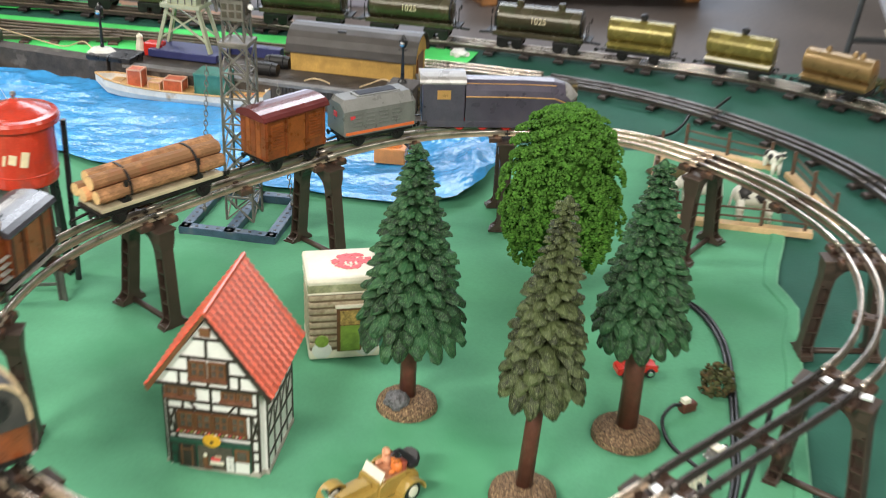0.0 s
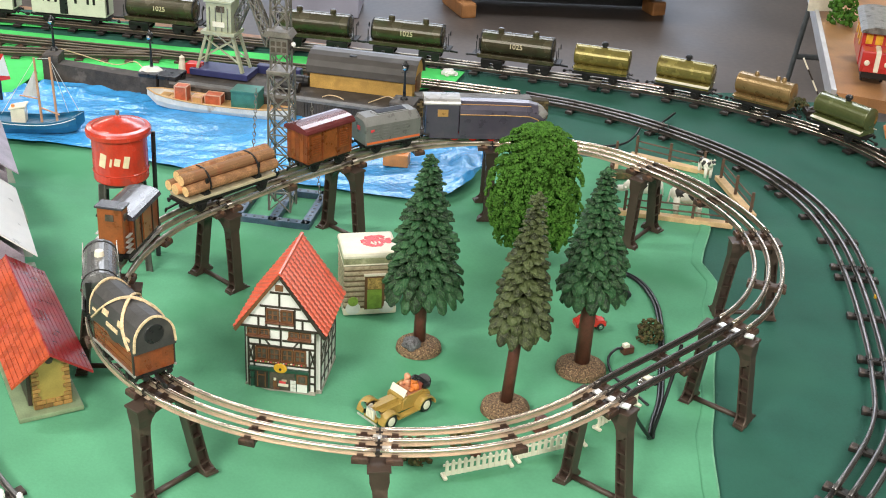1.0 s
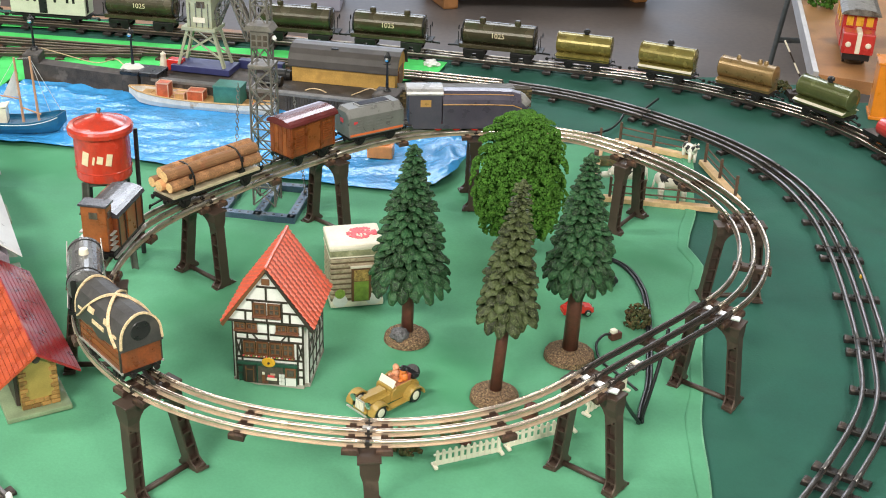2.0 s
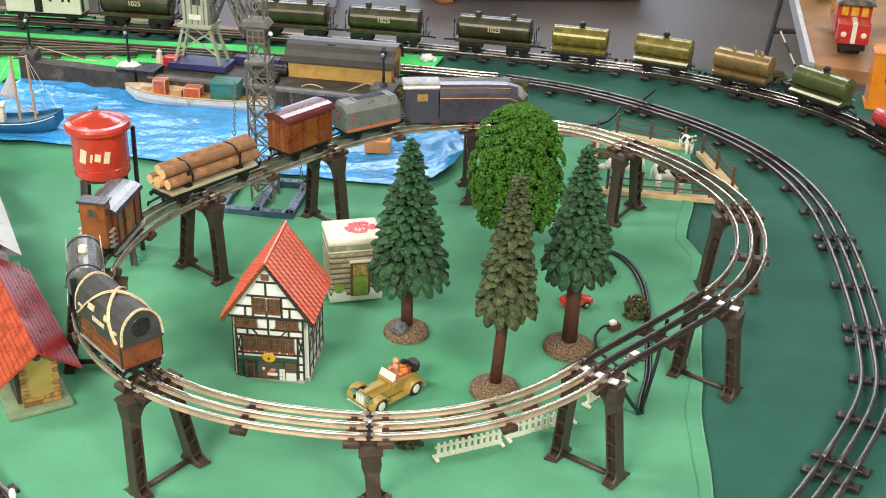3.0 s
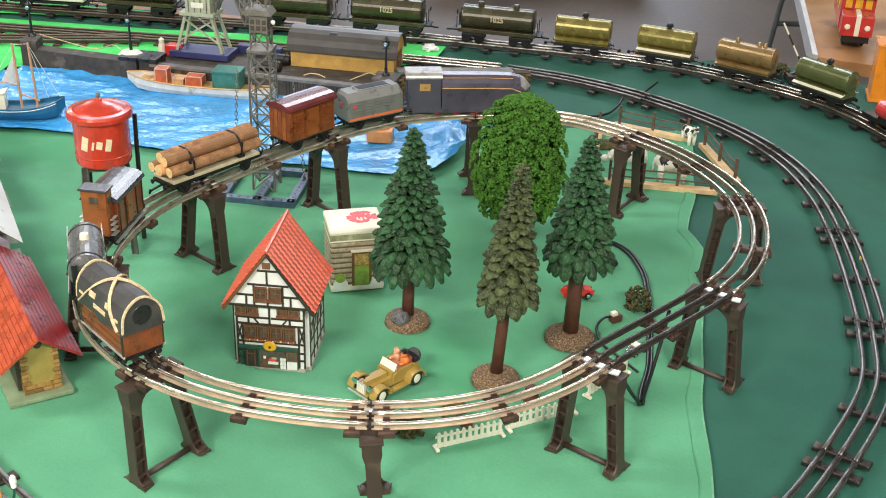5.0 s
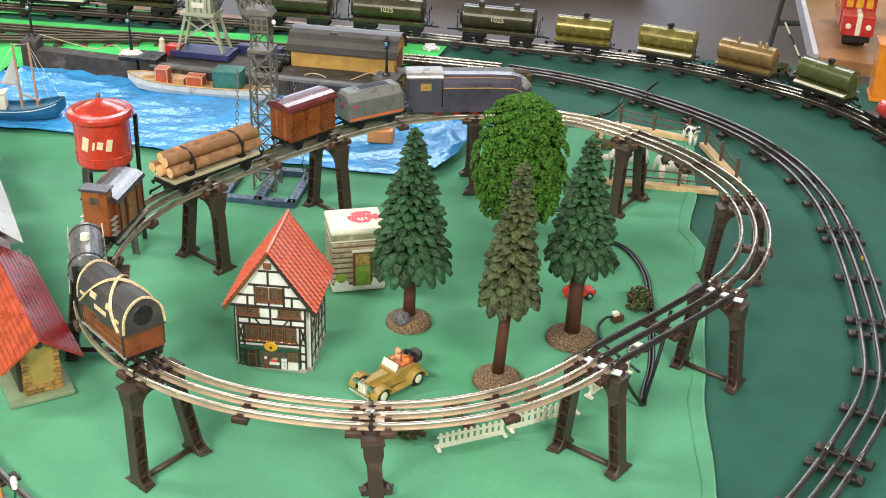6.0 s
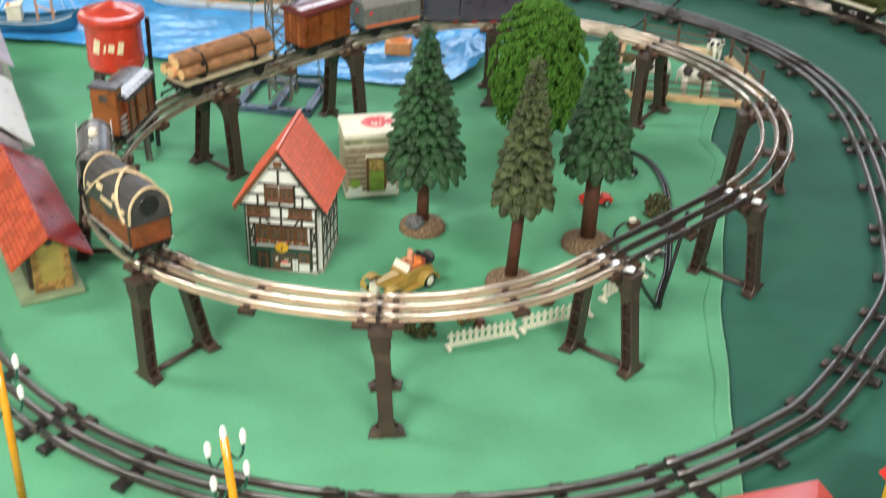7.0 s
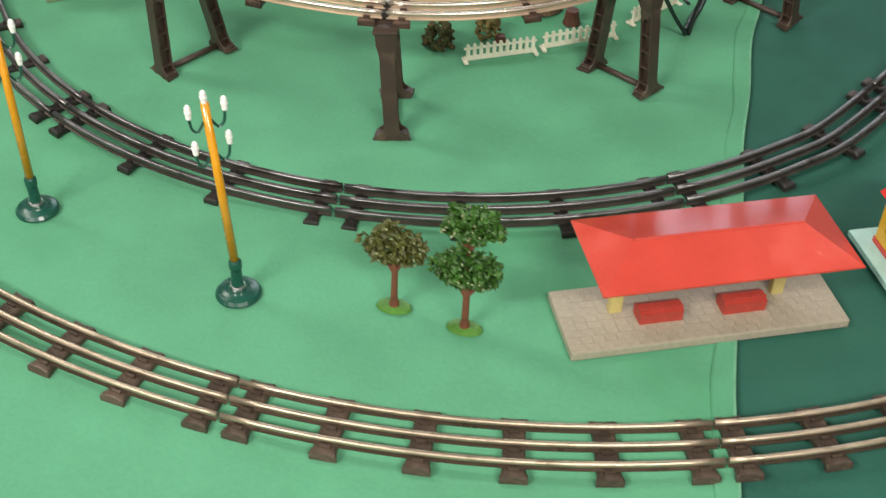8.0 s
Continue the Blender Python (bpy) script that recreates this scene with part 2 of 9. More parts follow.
def cloth(name, inside, x0, x1, y0, y1, step, z, mat, wave, label, creases=()):
    """A sheet of small squares kept where inside(x, y) says, with soft waves."""
    bm = bmesh.new()
    nx, ny = round((x1 - x0) / step), round((y1 - y0) / step)
    grid = {}

    def at(i, j):
        if (i, j) not in grid:
            x, y = x0 + (x1 - x0) * i / nx, y0 + (y1 - y0) * j / ny
            h = wave * (noise.noise((x * 4, y * 4, z * 50)) + 0.5 * noise.noise((x * 11, y * 11, 3.3)) + 0.4 * noise.noise((x * 24 + y * 9, y * 7, 2.2)))
            h = 0.0008 + h * min(1.0, max(0.15, (x - 0.40) / 0.10))
            for ax, ay, bx, by, hh, w in creases:
                dx, dy = bx - ax, by - ay
                ln = math.hypot(dx, dy)
                u = ((x - ax) * dx + (y - ay) * dy) / ln ** 2
                v = ((x - ax) * dy - (y - ay) * dx) / ln
                if -0.05 < u < 1.05:
                    f = max(0.0, 1 - abs(2 * u - 1) ** 3)
                    h += hh * f * math.exp(-(v / w) ** 2)
            grid[(i, j)] = bm.verts.new((x, y, z + max(h, -0.0005)))
        return grid[(i, j)]

    for i in range(nx):
        for j in range(ny):
            x, y = x0 + (x1 - x0) * (i + 0.5) / nx, y0 + (y1 - y0) * (j + 0.5) / ny
            if inside(x, y):
                bm.faces.new((at(i, j), at(i + 1, j), at(i + 1, j + 1), at(i, j + 1)))
    ob = part(name, bm, mat, smooth=True)
    return tagged(ob, label, "cloth", kind="structure")


TABLE = [(-1.6, -1.0), (0.95, -1.0), (0.95, 0.93), (0.80, 0.955), (0.78, 1.04), (-1.6, back_edge(-1.6))]
table = thing("exhibition_table", pose(0, 0, 0), "wooden exhibition table under green cloths", "table")
part("tabletop", plate([(x, y) for x, y in TABLE], -0.034, -0.009), WOOD, table)
for lx, ly in ((-1.5, -0.9), (0.85, -0.9), (0.72, 0.9), (-1.5, 1.2)):
    part("leg", Box((lx, ly, (FLOOR - 0.03) / 2), (0.05, 0.05, -FLOOR - 0.03), bevel=0.004), WOOD, table)


def on_table(x, y):
    return y < back_edge(x) and x < 0.95 and (y < 0.955 - 0.17 * (x - 0.8) or x < 0.79)


cloth("dark_green_tablecloth", on_table, -1.6, 0.96, -1.0, 1.4, 0.0125, -0.0055, DARK_CLOTH, 0.0042, "dark green tablecloth with soft folds over the table",
      creases=[(0.42, 0.25, 0.50, 0.02, 0.004, 0.012), (0.45, -0.05, 0.36, -0.2, 0.003, 0.012), (0.62, 0.55, 0.75, 0.3, 0.004, 0.015), (0.44, 0.33, 0.57, 0.43, 0.004, 0.014),
               (0.66, 0.50, 0.86, 0.40, 0.005, 0.020), (0.63, 0.36, 0.82, 0.20, 0.005, 0.017), (0.40, -0.12, 0.47, 0.12, 0.003, 0.013), (0.60, 0.05, 0.78, -0.10, 0.004, 0.018)])
SEAM = [(-1.05, 0.232), (-0.814, 0.243), (-0.659, 0.252), (-0.405, 0.278), (-0.171, 0.307), (-0.047, 0.333), (0.201, 0.380), (0.26, 0.37), (0.376, 0.402), (0.6, 0.44)]


def seam(y):
    for (ya, xa), (yb, xb) in zip(SEAM, SEAM[1:]):
        if y <= yb:
            return xa + (xb - xa) * (y - ya) / (yb - ya)
    return SEAM[-1][1]


# the light cloth: rows that end at the seam, with a hem
bm = bmesh.new()
rows = []
for j in range(84):
    y = -1.0 + 0.02 * j
    xe = seam(y) + 0.0012 * math.sin(y * 37)
    row = []
    for i in range(93):
        u = 1 - (1 - i / 92) ** 1.35
        x = -1.6 + (xe + 1.6) * u
        h = 0.0034 * (noise.noise((x * 4, y * 4, 7.7)) + 0.7 * noise.noise((x * 9, y * 9, 1.1)))
        h += 0.0016 * noise.noise((x * 26 + 8 * y, y * 9, 4.4)) + 0.0008 * noise.noise((x * 17 - 20 * y, x * 8 + y * 13, 8.1))
        h *= min(1.0, 0.25 + (xe - x) / 0.06)
        for ax, ay, bx, by, hh, w in ((-0.42, 0.02, -0.16, -0.2, 0.0035, 0.01), (-0.75, 0.05, -0.42, 0.22, 0.004, 0.012), (-0.45, -0.15, -0.3, -0.22, 0.003, 0.01), (0.02, 0.15, 0.1, 0.02, 0.003, 0.01),
                                      (-0.8, 0.42, -0.55, 0.3, 0.006, 0.02), (-0.665, 0.28, -0.60, 0.50, 0.0030, 0.022), (-0.42, 0.10, -0.33, 0.20, 0.0022, 0.016), (-0.50, -0.42, -0.30, -0.36, 0.0018, 0.020), (0.10, -0.30, 0.2, -0.5, 0.002, 0.015), (-0.2, -0.55, 0.1, -0.6, 0.002, 0.02)):
            dx, dy = bx - ax, by - ay
            ln = math.hypot(dx, dy)
            uu = ((x - ax) * dx + (y - ay) * dy) / ln ** 2
            vv = ((x - ax) * dy - (y - ay) * dx) / ln
            if 0 < uu < 1:
                h += 2.3 * hh * math.sin(math.pi * uu) * math.exp(-(vv / w) ** 2)
        row.append(bm.verts.new((x, y, max(h, -0.001) - 0.0005)))
    rows.append(row)
for a, b in zip(rows, rows[1:]):
    for i in range(92):
        bm.faces.new((a[i], a[i + 1], b[i + 1], b[i]))
rows_at = [tuple(r[-1].co) for r in rows]
hem = [(r[-1].co.x - 0.0012, r[-1].co.y, r[-1].co.z + 0.0004) for r in rows]
ob = part("light_green_tablecloth", bm, CLOTH, smooth=True)
tagged(ob, "light green tablecloth with a hemmed edge and faint creases", "cloth", kind="structure")

# the folded strip behind the stitched edge
bm = bmesh.new()
strip = []
for r in rows_at:
    x, y, z = r
    edge = x - 0.0172 - 0.0016 * math.sin(y * 23) - 0.0010 * math.sin(y * 61)
    strip.append([bm.verts.new(p) for p in ((edge - 0.0004, y, z - 0.0006), (edge, y, z + 0.0016), (edge + 0.003, y, z + 0.0021), (x - 0.006, y, z + 0.0014), (x - 0.0016, y, z + 0.0010))])
for a, b in zip(strip, strip[1:]):
    for i in range(4):
        bm.faces.new((a[i], a[i + 1], b[i + 1], b[i]))
ob = part("cloth_fold", bm, CLOTH, smooth=True)
tagged(ob, "folded strip of light green cloth along the hem", "trim", kind="structure")

ob = part("cloth_hem", sweep(bmesh.new(), hem, [(-0.0013, -0.0004), (-0.0010, 0.0008), (0.0010, 0.0008), (0.0013, -0.0004)]), HEM)
tagged(ob, "pale stitched hem along the light cloth", "trim", kind="structure")

# ---- railway ----
R_OVAL, L_OVAL, TOP, AXIS = 0.3175, 0.222, 0.124, math.radians(49)
HEAD = [(-0.0011, 0.0003), (-0.0021, -0.0003), (-0.0025, -0.0014), (-0.0019, -0.0030), (-0.0009, -0.0038), (-0.0009, -0.0066), (-0.0026, -0.0071), (-0.0026, -0.0078),
        (0.0026, -0.0078), (0.0026, -0.0071), (0.0009, -0.0066), (0.0009, -0.0038), (0.0019, -0.0030), (0.0025, -0.0014), (0.0021, -0.0003), (0.0011, 0.0003)]
GAUGE = 0.0170
# a slim rolled tube for a head over a narrow folded foot
FLANGED = [(-0.0010, -0.0036), (-0.0010, -0.0061), (-0.0025, -0.0063), (-0.0025, -0.0068), (0.0025, -0.0068), (0.0025, -0.0063), (0.0010, -0.0061), (0.0010, -0.0036)] + [
    (0.0022 * math.sin(math.radians(150 - 30 * k)), -0.0018 - 0.0022 * math.cos(math.radians(150 - 30 * k)) * -1) for k in range(11)]


# the raised loop's rail: the same tube over a broad sloping foot
BROAD = [(u * 1.16 if -0.0064 < v < -0.0062 or v < -0.0065 else u, v) for u, v in FLANGED]


# how far the loosely joined sections stray from the true oval: metres round it, outwards, onwards
SLACK = [(0.0, -0.007, -0.003), (0.11, 0.002, -0.005), (0.222, 0.010, -0.007), (0.347, 0.0095, -0.002), (0.471, 0.008, 0.003), (0.585, 0.002, 0.002), (0.721, 0.003, 0.0),
         (0.825, 0.009, 0.0), (0.97, 0.002, 0.0), (1.157, -0.006, 0.0), (1.219, -0.005, 0.001), (1.33, -0.001, 0.005), (1.441, -0.006, 0.008), (1.567, -0.003, 0.007), (1.691, 0.002, 0.005),
         (1.823, 0.006, 0.001), (1.94, 0.003, -0.003), (2.05, -0.004, -0.009), (2.122, -0.008, -0.012), (2.19, -0.007, -0.012), (2.312, -0.005, -0.007)]


def slack(s):
    """The stray at s, smooth from one listed place to the next."""
    whole, n = 2 * (math.pi * R_OVAL + L_OVAL), len(SLACK)
    i = max(k for k in range(n) if SLACK[k][0] <= s + 1e-9)
    p = [(SLACK[k % n][0] + whole * (k // n), *SLACK[k % n][1:]) for k in range(i - 1, i + 3)]
    f = (s - p[1][0]) / (p[2][0] - p[1][0])
    f2, f3 = f * f, f * f * f
    h = p[2][0] - p[1][0]
    res = []
    for c in (1, 2):
        m1 = (p[2][c] - p[0][c]) / (p[2][0] - p[0][0]) * h
        m2 = (p[3][c] - p[1][c]) / (p[3][0] - p[1][0]) * h
        res.append((2 * f3 - 3 * f2 + 1) * p[1][c] + (f3 - 2 * f2 + f) * m1 + (-2 * f3 + 3 * f2) * p[2][c] + (f3 - f2) * m2)
    return res


def oval(s):
    """Place and heading on the raised loop, s metres round it against the clock from the joint before the front straight."""
    c = math.pi * R_OVAL
    s %= 2 * (c + L_OVAL)
    if s < L_OVAL:
        x, y, a = s - L_OVAL / 2, -R_OVAL, 0
    elif s < L_OVAL + c:
        a = (s - L_OVAL) / R_OVAL
        x, y = L_OVAL / 2 + R_OVAL * math.sin(a), -R_OVAL * math.cos(a)
    elif s < 2 * L_OVAL + c:
        x, y, a = L_OVAL / 2 - (s - L_OVAL - c), R_OVAL, math.pi
    else:
        a = math.pi + (s - 2 * L_OVAL - c) / R_OVAL
        x, y = -L_OVAL / 2 + R_OVAL * math.sin(a), -R_OVAL * math.cos(a)
    out, on = slack(s)
    tx, ty = math.cos(a), math.sin(a)
    x, y = x + ty * out + tx * on, y - tx * out + ty * on
    ca, sa = math.cos(AXIS), math.sin(AXIS)
    return Vector((x * ca - y * sa, x * sa + y * ca, 0)), a + AXIS


def tie_mesh(length, width, height, notch=0.0):
    """A pressed steel tie: an upturned channel, waisted between the rails, with blunt rounded ends and clips for three rails."""
    bm = bmesh.new()
    l, w, h = length / 2, width / 2, height
    half = [(l, h * 0.74, 1.06, 1), (l - 0.0006, h * 0.95, 1.08, 1), (l - 0.0020, h, 1.08, 0.9), (l - 0.0048, h, 1.0, 0.3), (l - 0.0078, h * 0.97, 0.90, 0), (GAUGE * 0.5, h * 0.94, 0.88, 0)]
    rows = [(-x, z, k, d) for x, z, k, d in half] + [(x, z, k, -d) for x, z, k, d in half[::-1]]
    rings = []
    for x, z, k, d in rows:
        c = min(0.0013, z * 0.4)
        dent = d * notch
        rings.append([bm.verts.new(p) for p in ((x, -w * k, 0), (x, -w * k, z - c), (x, -w * k + c, z), (x + dent, 0, z), (x, w * k - c, z), (x, w * k, z - c), (x, w * k, 0), (x + dent, 0, 0))])
    for p, q in zip(rings, rings[1:]):
        for i in range(8):
            bm.faces.new((p[i], p[(i + 1) % 8], q[(i + 1) % 8], q[i]))
    bm.faces.new(rings[0][::-1])
    bm.faces.new(rings[-1])
    for x in (-GAUGE, 0, GAUGE):
        for e in (-1, 1):
            box(bm, (x + e * 0.0033, 0, h + 0.0006), (0.0024, width * 0.42, 0.0028))
    return bm


def track_piece(name, line, z, rail_mats, tie_at, tie_mat, tie_len, label, group, tie_w=0.0165, tie_h=0.0096, foot=None, notch=0.0, rail=None):
    """One track section: three rails along the line and ties across it. line: Vectors; tie_at: shares of its length."""
    o = line[len(line) // 2].copy()
    o.z = z
    t = thing(name, Matrix.Translation(o), label, "track section", group)
    for k, off in enumerate((-GAUGE, 0, GAUGE)):
        pts = []
        for i, p in enumerate(line):
            a, b = line[max(i - 1, 0)], line[min(i + 1, len(line) - 1)]
            d = (b - a).normalized()
            pts.append((p.x + d.y * off - o.x, p.y - d.x * off - o.y, 0))
        shape, low, high = (rail or FLANGED, 0, 6) if foot else (HEAD, 3, 11)
        bm = sweep(bmesh.new(), pts, shape)
        for f, face in enumerate(bm.faces):
            face.material_index = 1 if low <= f % len(shape) <= high and f < len(shape) * (len(pts) - 1) else 0
            face.smooth = face.material_index == 0 and f < len(shape) * (len(pts) - 1)
        part("rail", bm, [rail_mats[k], foot or RAIL_WEB], t)
    base = None
    fine = even(line, 200)
    for f in tie_at:
        i = min(max(int(f * 200), 0), 199)
        p, d = fine[i], fine[i + 1] - fine[i]
        m = Matrix.Translation((p.x - o.x, p.y - o.y, -0.0066 - tie_h if z > 0.1 else -0.0138)) @ Matrix.Rotation(math.atan2(d.y, d.x) + math.pi / 2, 4, "Z")
        if base is None:
            base = part("tie", tie_mesh(tie_len, tie_w, tie_h, notch), tie_mat, t)
            base.matrix_basis = m
        else:
            again(base, m, t)
    return t


c45 = math.pi * R_OVAL / 4
edges = [0, L_OVAL] + [L_OVAL + c45 * i for i in range(1, 5)] + [2 * L_OVAL + 4 * c45] + [2 * L_OVAL + c45 * i for i in range(5, 9)]
PIER_AT = edges[:-1]
for i, (a, b) in enumerate(zip(edges, edges[1:])):
    n = 16
    line = [oval(a + 0.0013 + (b - a - 0.0026) * k / n)[0] for k in range(n + 1)]
    straight = i in (0, 5)
    # Khaki feet: the duller reflection on these sections is put into the colour.
    head, foot = [(BLACKED, RAIL_WEB), (SILVER_RAIL, RAIL_FOOT), (SILVER_RAIL, RAIL_FOOT), (RAIL, TAN_FOOT), (OLD_RAIL, KHAKI_FOOT), (OLD_RAIL, KHAKI_FOOT), (OLD_RAIL, KHAKI_FOOT), (SILVER_RAIL, KHAKI_FOOT), (RAIL, TAN_FOOT), (RAIL, TAN_FOOT)][i]
    section = track_piece("track_section", line, TOP, [head] * 3, (0.056, 0.5, 0.944), TIE, 0.0470,
                          "straight three-rail tinplate track section on tall piers" if straight else "curved three-rail tinplate track section on tall piers", "raised loop of track", 0.0148, 0.0070, foot=foot,
                          rail=FLANGED if i == 0 else BROAD)
    p, d = line[0], (line[1] - line[0]).normalized()
    for off in (-GAUGE, 0, GAUGE):
        pin = part("joint_pin", Box((0, 0, 0), (0.0070, 0.0030, 0.0046), bevel=0.0006), BLACK_TIE, section, "dark pin across the joint")
        pin.matrix_basis = Matrix.Translation(p + Vector((d.y * off, -d.x * off, -0.0034)) - d * 0.0012 - Vector((*section.location.xy, 0))) @ Matrix.Rotation(math.atan2(d.y, d.x), 4, "Z")


def slant(bm, poly, x_at, half):
    """A plate in a leaning plane: poly of (y, z), x_at(z) its place, half its half thickness."""
    a = [bm.verts.new((x_at(z) - half, y, z)) for y, z in poly]
    b = [bm.verts.new((x_at(z) + half, y, z)) for y, z in poly]
    bm.faces.new(a)
    bm.faces.new(b[::-1])
    for i in range(len(poly)):
        j = (i + 1) % len(poly)
        bm.faces.new((a[i], b[i], b[j], a[j]))
    return bm


def pier_thing():
    """A moulded trestle pier: channel legs with rungs, an arched head, flared feet and a tie bar. x runs across the track."""
    t = thing("bridge_pier", pose(0, 0, 0), "brown moulded plastic trestle pier with ribbed legs", "bridge pier", "piers under the raised loop")
    top = TOP - 0.0140
    head = [(-0.0325, top), (0.0325, top), (0.0322, top - 0.012), (0.0318, top - 0.026), (0.0215, top - 0.034)]
    for i in range(11):
        a = math.pi * i / 10
        head.append((0.0205 * math.cos(a), top - 0.028 + 0.0200 * math.sin(a)))
    head += [(-0.0215, top - 0.034), (-0.0318, top - 0.026), (-0.0322, top - 0.012)]
    bm = prism(head, -0.0072, 0.0072)
    for s in (-1, 1):
        slant(bm, [(-0.0094, top), (0.0094, top), (0.0094, top - 0.012), (0.0074, top - 0.021), (-0.0074, top - 0.021), (-0.0094, top - 0.012)], lambda z: s * 0.0272, 0.0056)
    part("pier_head", bm, PIER, t)
    part("cap_plate", Box((0, 0, top + 0.0004), (0.068, 0.0225, 0.003), bevel=0.0008), PIER, t)
    w = 0.0050
    for s in (-1, 1):
        bm = bmesh.new()
        ax, az, bx, bz = s * 0.0262, top - 0.020, s * 0.0355, 0.0

        def at(z):
            return ax + (bx - ax) * (az - z) / (az - bz)

        for e in (-1, 1):
            q = w + 0.0006
            slant(bm, [(-0.0070, az), (-0.0070, 0.013), (-0.0090, 0.0085), (-0.0145, 0.0045), (-0.0150, 0.0), (0.0150, 0.0), (0.0145, 0.0045), (0.0090, 0.0085), (0.0070, 0.013), (0.0070, az)],
                  lambda z: at(z) + e * q, 0.0009)
        slant(bm, [(-0.0010, az), (-0.0010, 0.001), (0.0010, 0.001), (0.0010, az)], at, w)
        for k in range(5):
            f = (k + 0.55) / 5.2
            box(bm, (ax + (bx - ax) * f, 0, az + (bz - az) * f), (2 * w, 0.0138, 0.0014))
        part("leg", bm, PIER, t)
        bm = bmesh.new()
        plate([(bx + u * s, v) for u, v in ((-0.0070, -0.0152), (0.0070, -0.0178), (0.0050, -0.0125), (0.0072, -0.0080), (0.0058, 0.0), (0.0072, 0.0080), (0.0050, 0.0125), (0.0070, 0.0178), (-0.0070, 0.0152))][::s], 0.0, 0.0032, bm)
        for e in (-1, 1):
            box(bm, (bx, e * 0.0115, 0.0042), (0.0105, 0.0065, 0.0034), bevel=0.001)
        part("foot", bm, PIER, t)
    part("tie_bar", Rod((-0.029, 0, 0.0042), (0.029, 0, 0.0042), 0.0032, None, 10), PIER, t, smooth=True)
    return t


# where each pier's feet stand off its joint (x, y) and its turn off square to the track, degrees
PIER_SET = [(0.001, -0.004, 2), (0.003, 0.009, 5), (0.0, 0.0, 0), (0.003, 0.009, 3), (0.0, 0.0, 0), (0.0, 0.0, 0), (-0.004, 0.006, 4), (-0.005, -0.002, 5), (0.010, 0.0, 0), (0.006, 0.002, 1)]
first_pier = pier_thing()
for i, s in enumerate(PIER_AT):
    p, a = oval(s)
    fx, fy, turn = PIER_SET[i]
    up = Vector((0, 0, 1)).rotation_difference(Vector((-fx, -fy, 0.112)).normalized()).to_matrix().to_4x4()
    m = Matrix.Translation((p.x + fx, p.y + fy, 0.0)) @ up @ Matrix.Rotation(a - math.pi / 2 + math.radians(turn), 4, "Z")
    if i == 0:
        first_pier.matrix_basis = m
    else:
        copy_thing(first_pier, m)

for joint, count in ((0.0, 3), (L_OVAL, 3), (2.1935, 2)):
    for k in range(count):
        p, a = oval(joint + (0.004 if joint < 2 else 0.009 * k))
        u = (-0.0085, 0.0085, 0.0245)[k]
        n = Vector((math.sin(a), -math.cos(a), 0))
        d = Vector((math.cos(a), math.sin(a), 0))
        clip = part("joint_clip", Box((0, 0, 0), (0.0085, 0.0105, 0.0022), bevel=0.0006), PIN)
        clip.matrix_basis = Matrix.Translation((p.x + n.x * u - d.x * 0.006, p.y + n.y * u - d.y * 0.006, TOP - 0.0085 + 0.0022)) @ Matrix.Rotation(a + 0.25 * (k - 1), 4, "Z")
        tagged(clip, "bright white clip wedged at a joint of the raised track", "clip", "joint clips")

INNER = [(-0.66, -0.03), (-0.60, -0.14)] + [(-0.038 + 0.5607 * math.cos(math.radians(a)), 0.016 + 0.5607 * math.sin(math.radians(a))) for a in range(-150, -34, 9)] + [
    (0.500, -0.180), (0.544, -0.045), (0.571, 0.10), (0.589, 0.24), (0.595, 0.37), (0.579, 0.498), (0.536, 0.613), (0.464, 0.719), (0.36, 0.82), (0.245, 0.895), (0.12, 0.945)]
QUAYSIDE = [(0.12, 0.945), (-0.02, 0.976), (-0.20, 1.006)]
YARD = [(-0.20, 1.006), (-0.5, 1.055), (-0.85, 1.10), (-1.3, 1.16)]
SIDING = [(-1.3, 1.055), (-1.0, 1.035), (-0.8, 1.045), (-0.62, 1.062)]
OUTER = [(0.0396 + 0.859 * math.cos(math.radians(-147.7 + 5.875 * i)), 0.061 + 0.859 * math.sin(math.radians(-147.7 + 5.875 * i))) for i in range(21)]
MAIN = [(-1.4, 1.31), (-0.9, 1.262), (-0.6, 1.222), (-0.303, 1.178), (-0.1, 1.145), (0.124, 1.095), (0.296, 1.054), (0.462, 0.996), (0.615, 0.900), (0.732, 0.786), (0.800, 0.640), (0.845, 0.48), (0.875, 0.30)]


def stretch(pts, a, b, n):
    """n + 1 points at even distances on the part of a line from a to b metres along it."""
    d = [0.0]
    for p, q in zip(pts, pts[1:]):
        d.append(d[-1] + (q - p).length)
    out, k = [], 0
    for i in range(n + 1):
        s = min(max(a + (b - a) * i / n, 0.0), d[-1])
        while k < len(d) - 2 and d[k + 1] < s:
            k += 1
        out.append(pts[k].lerp(pts[k + 1], (s - d[k]) / max(d[k + 1] - d[k], 1e-9)))
    return out


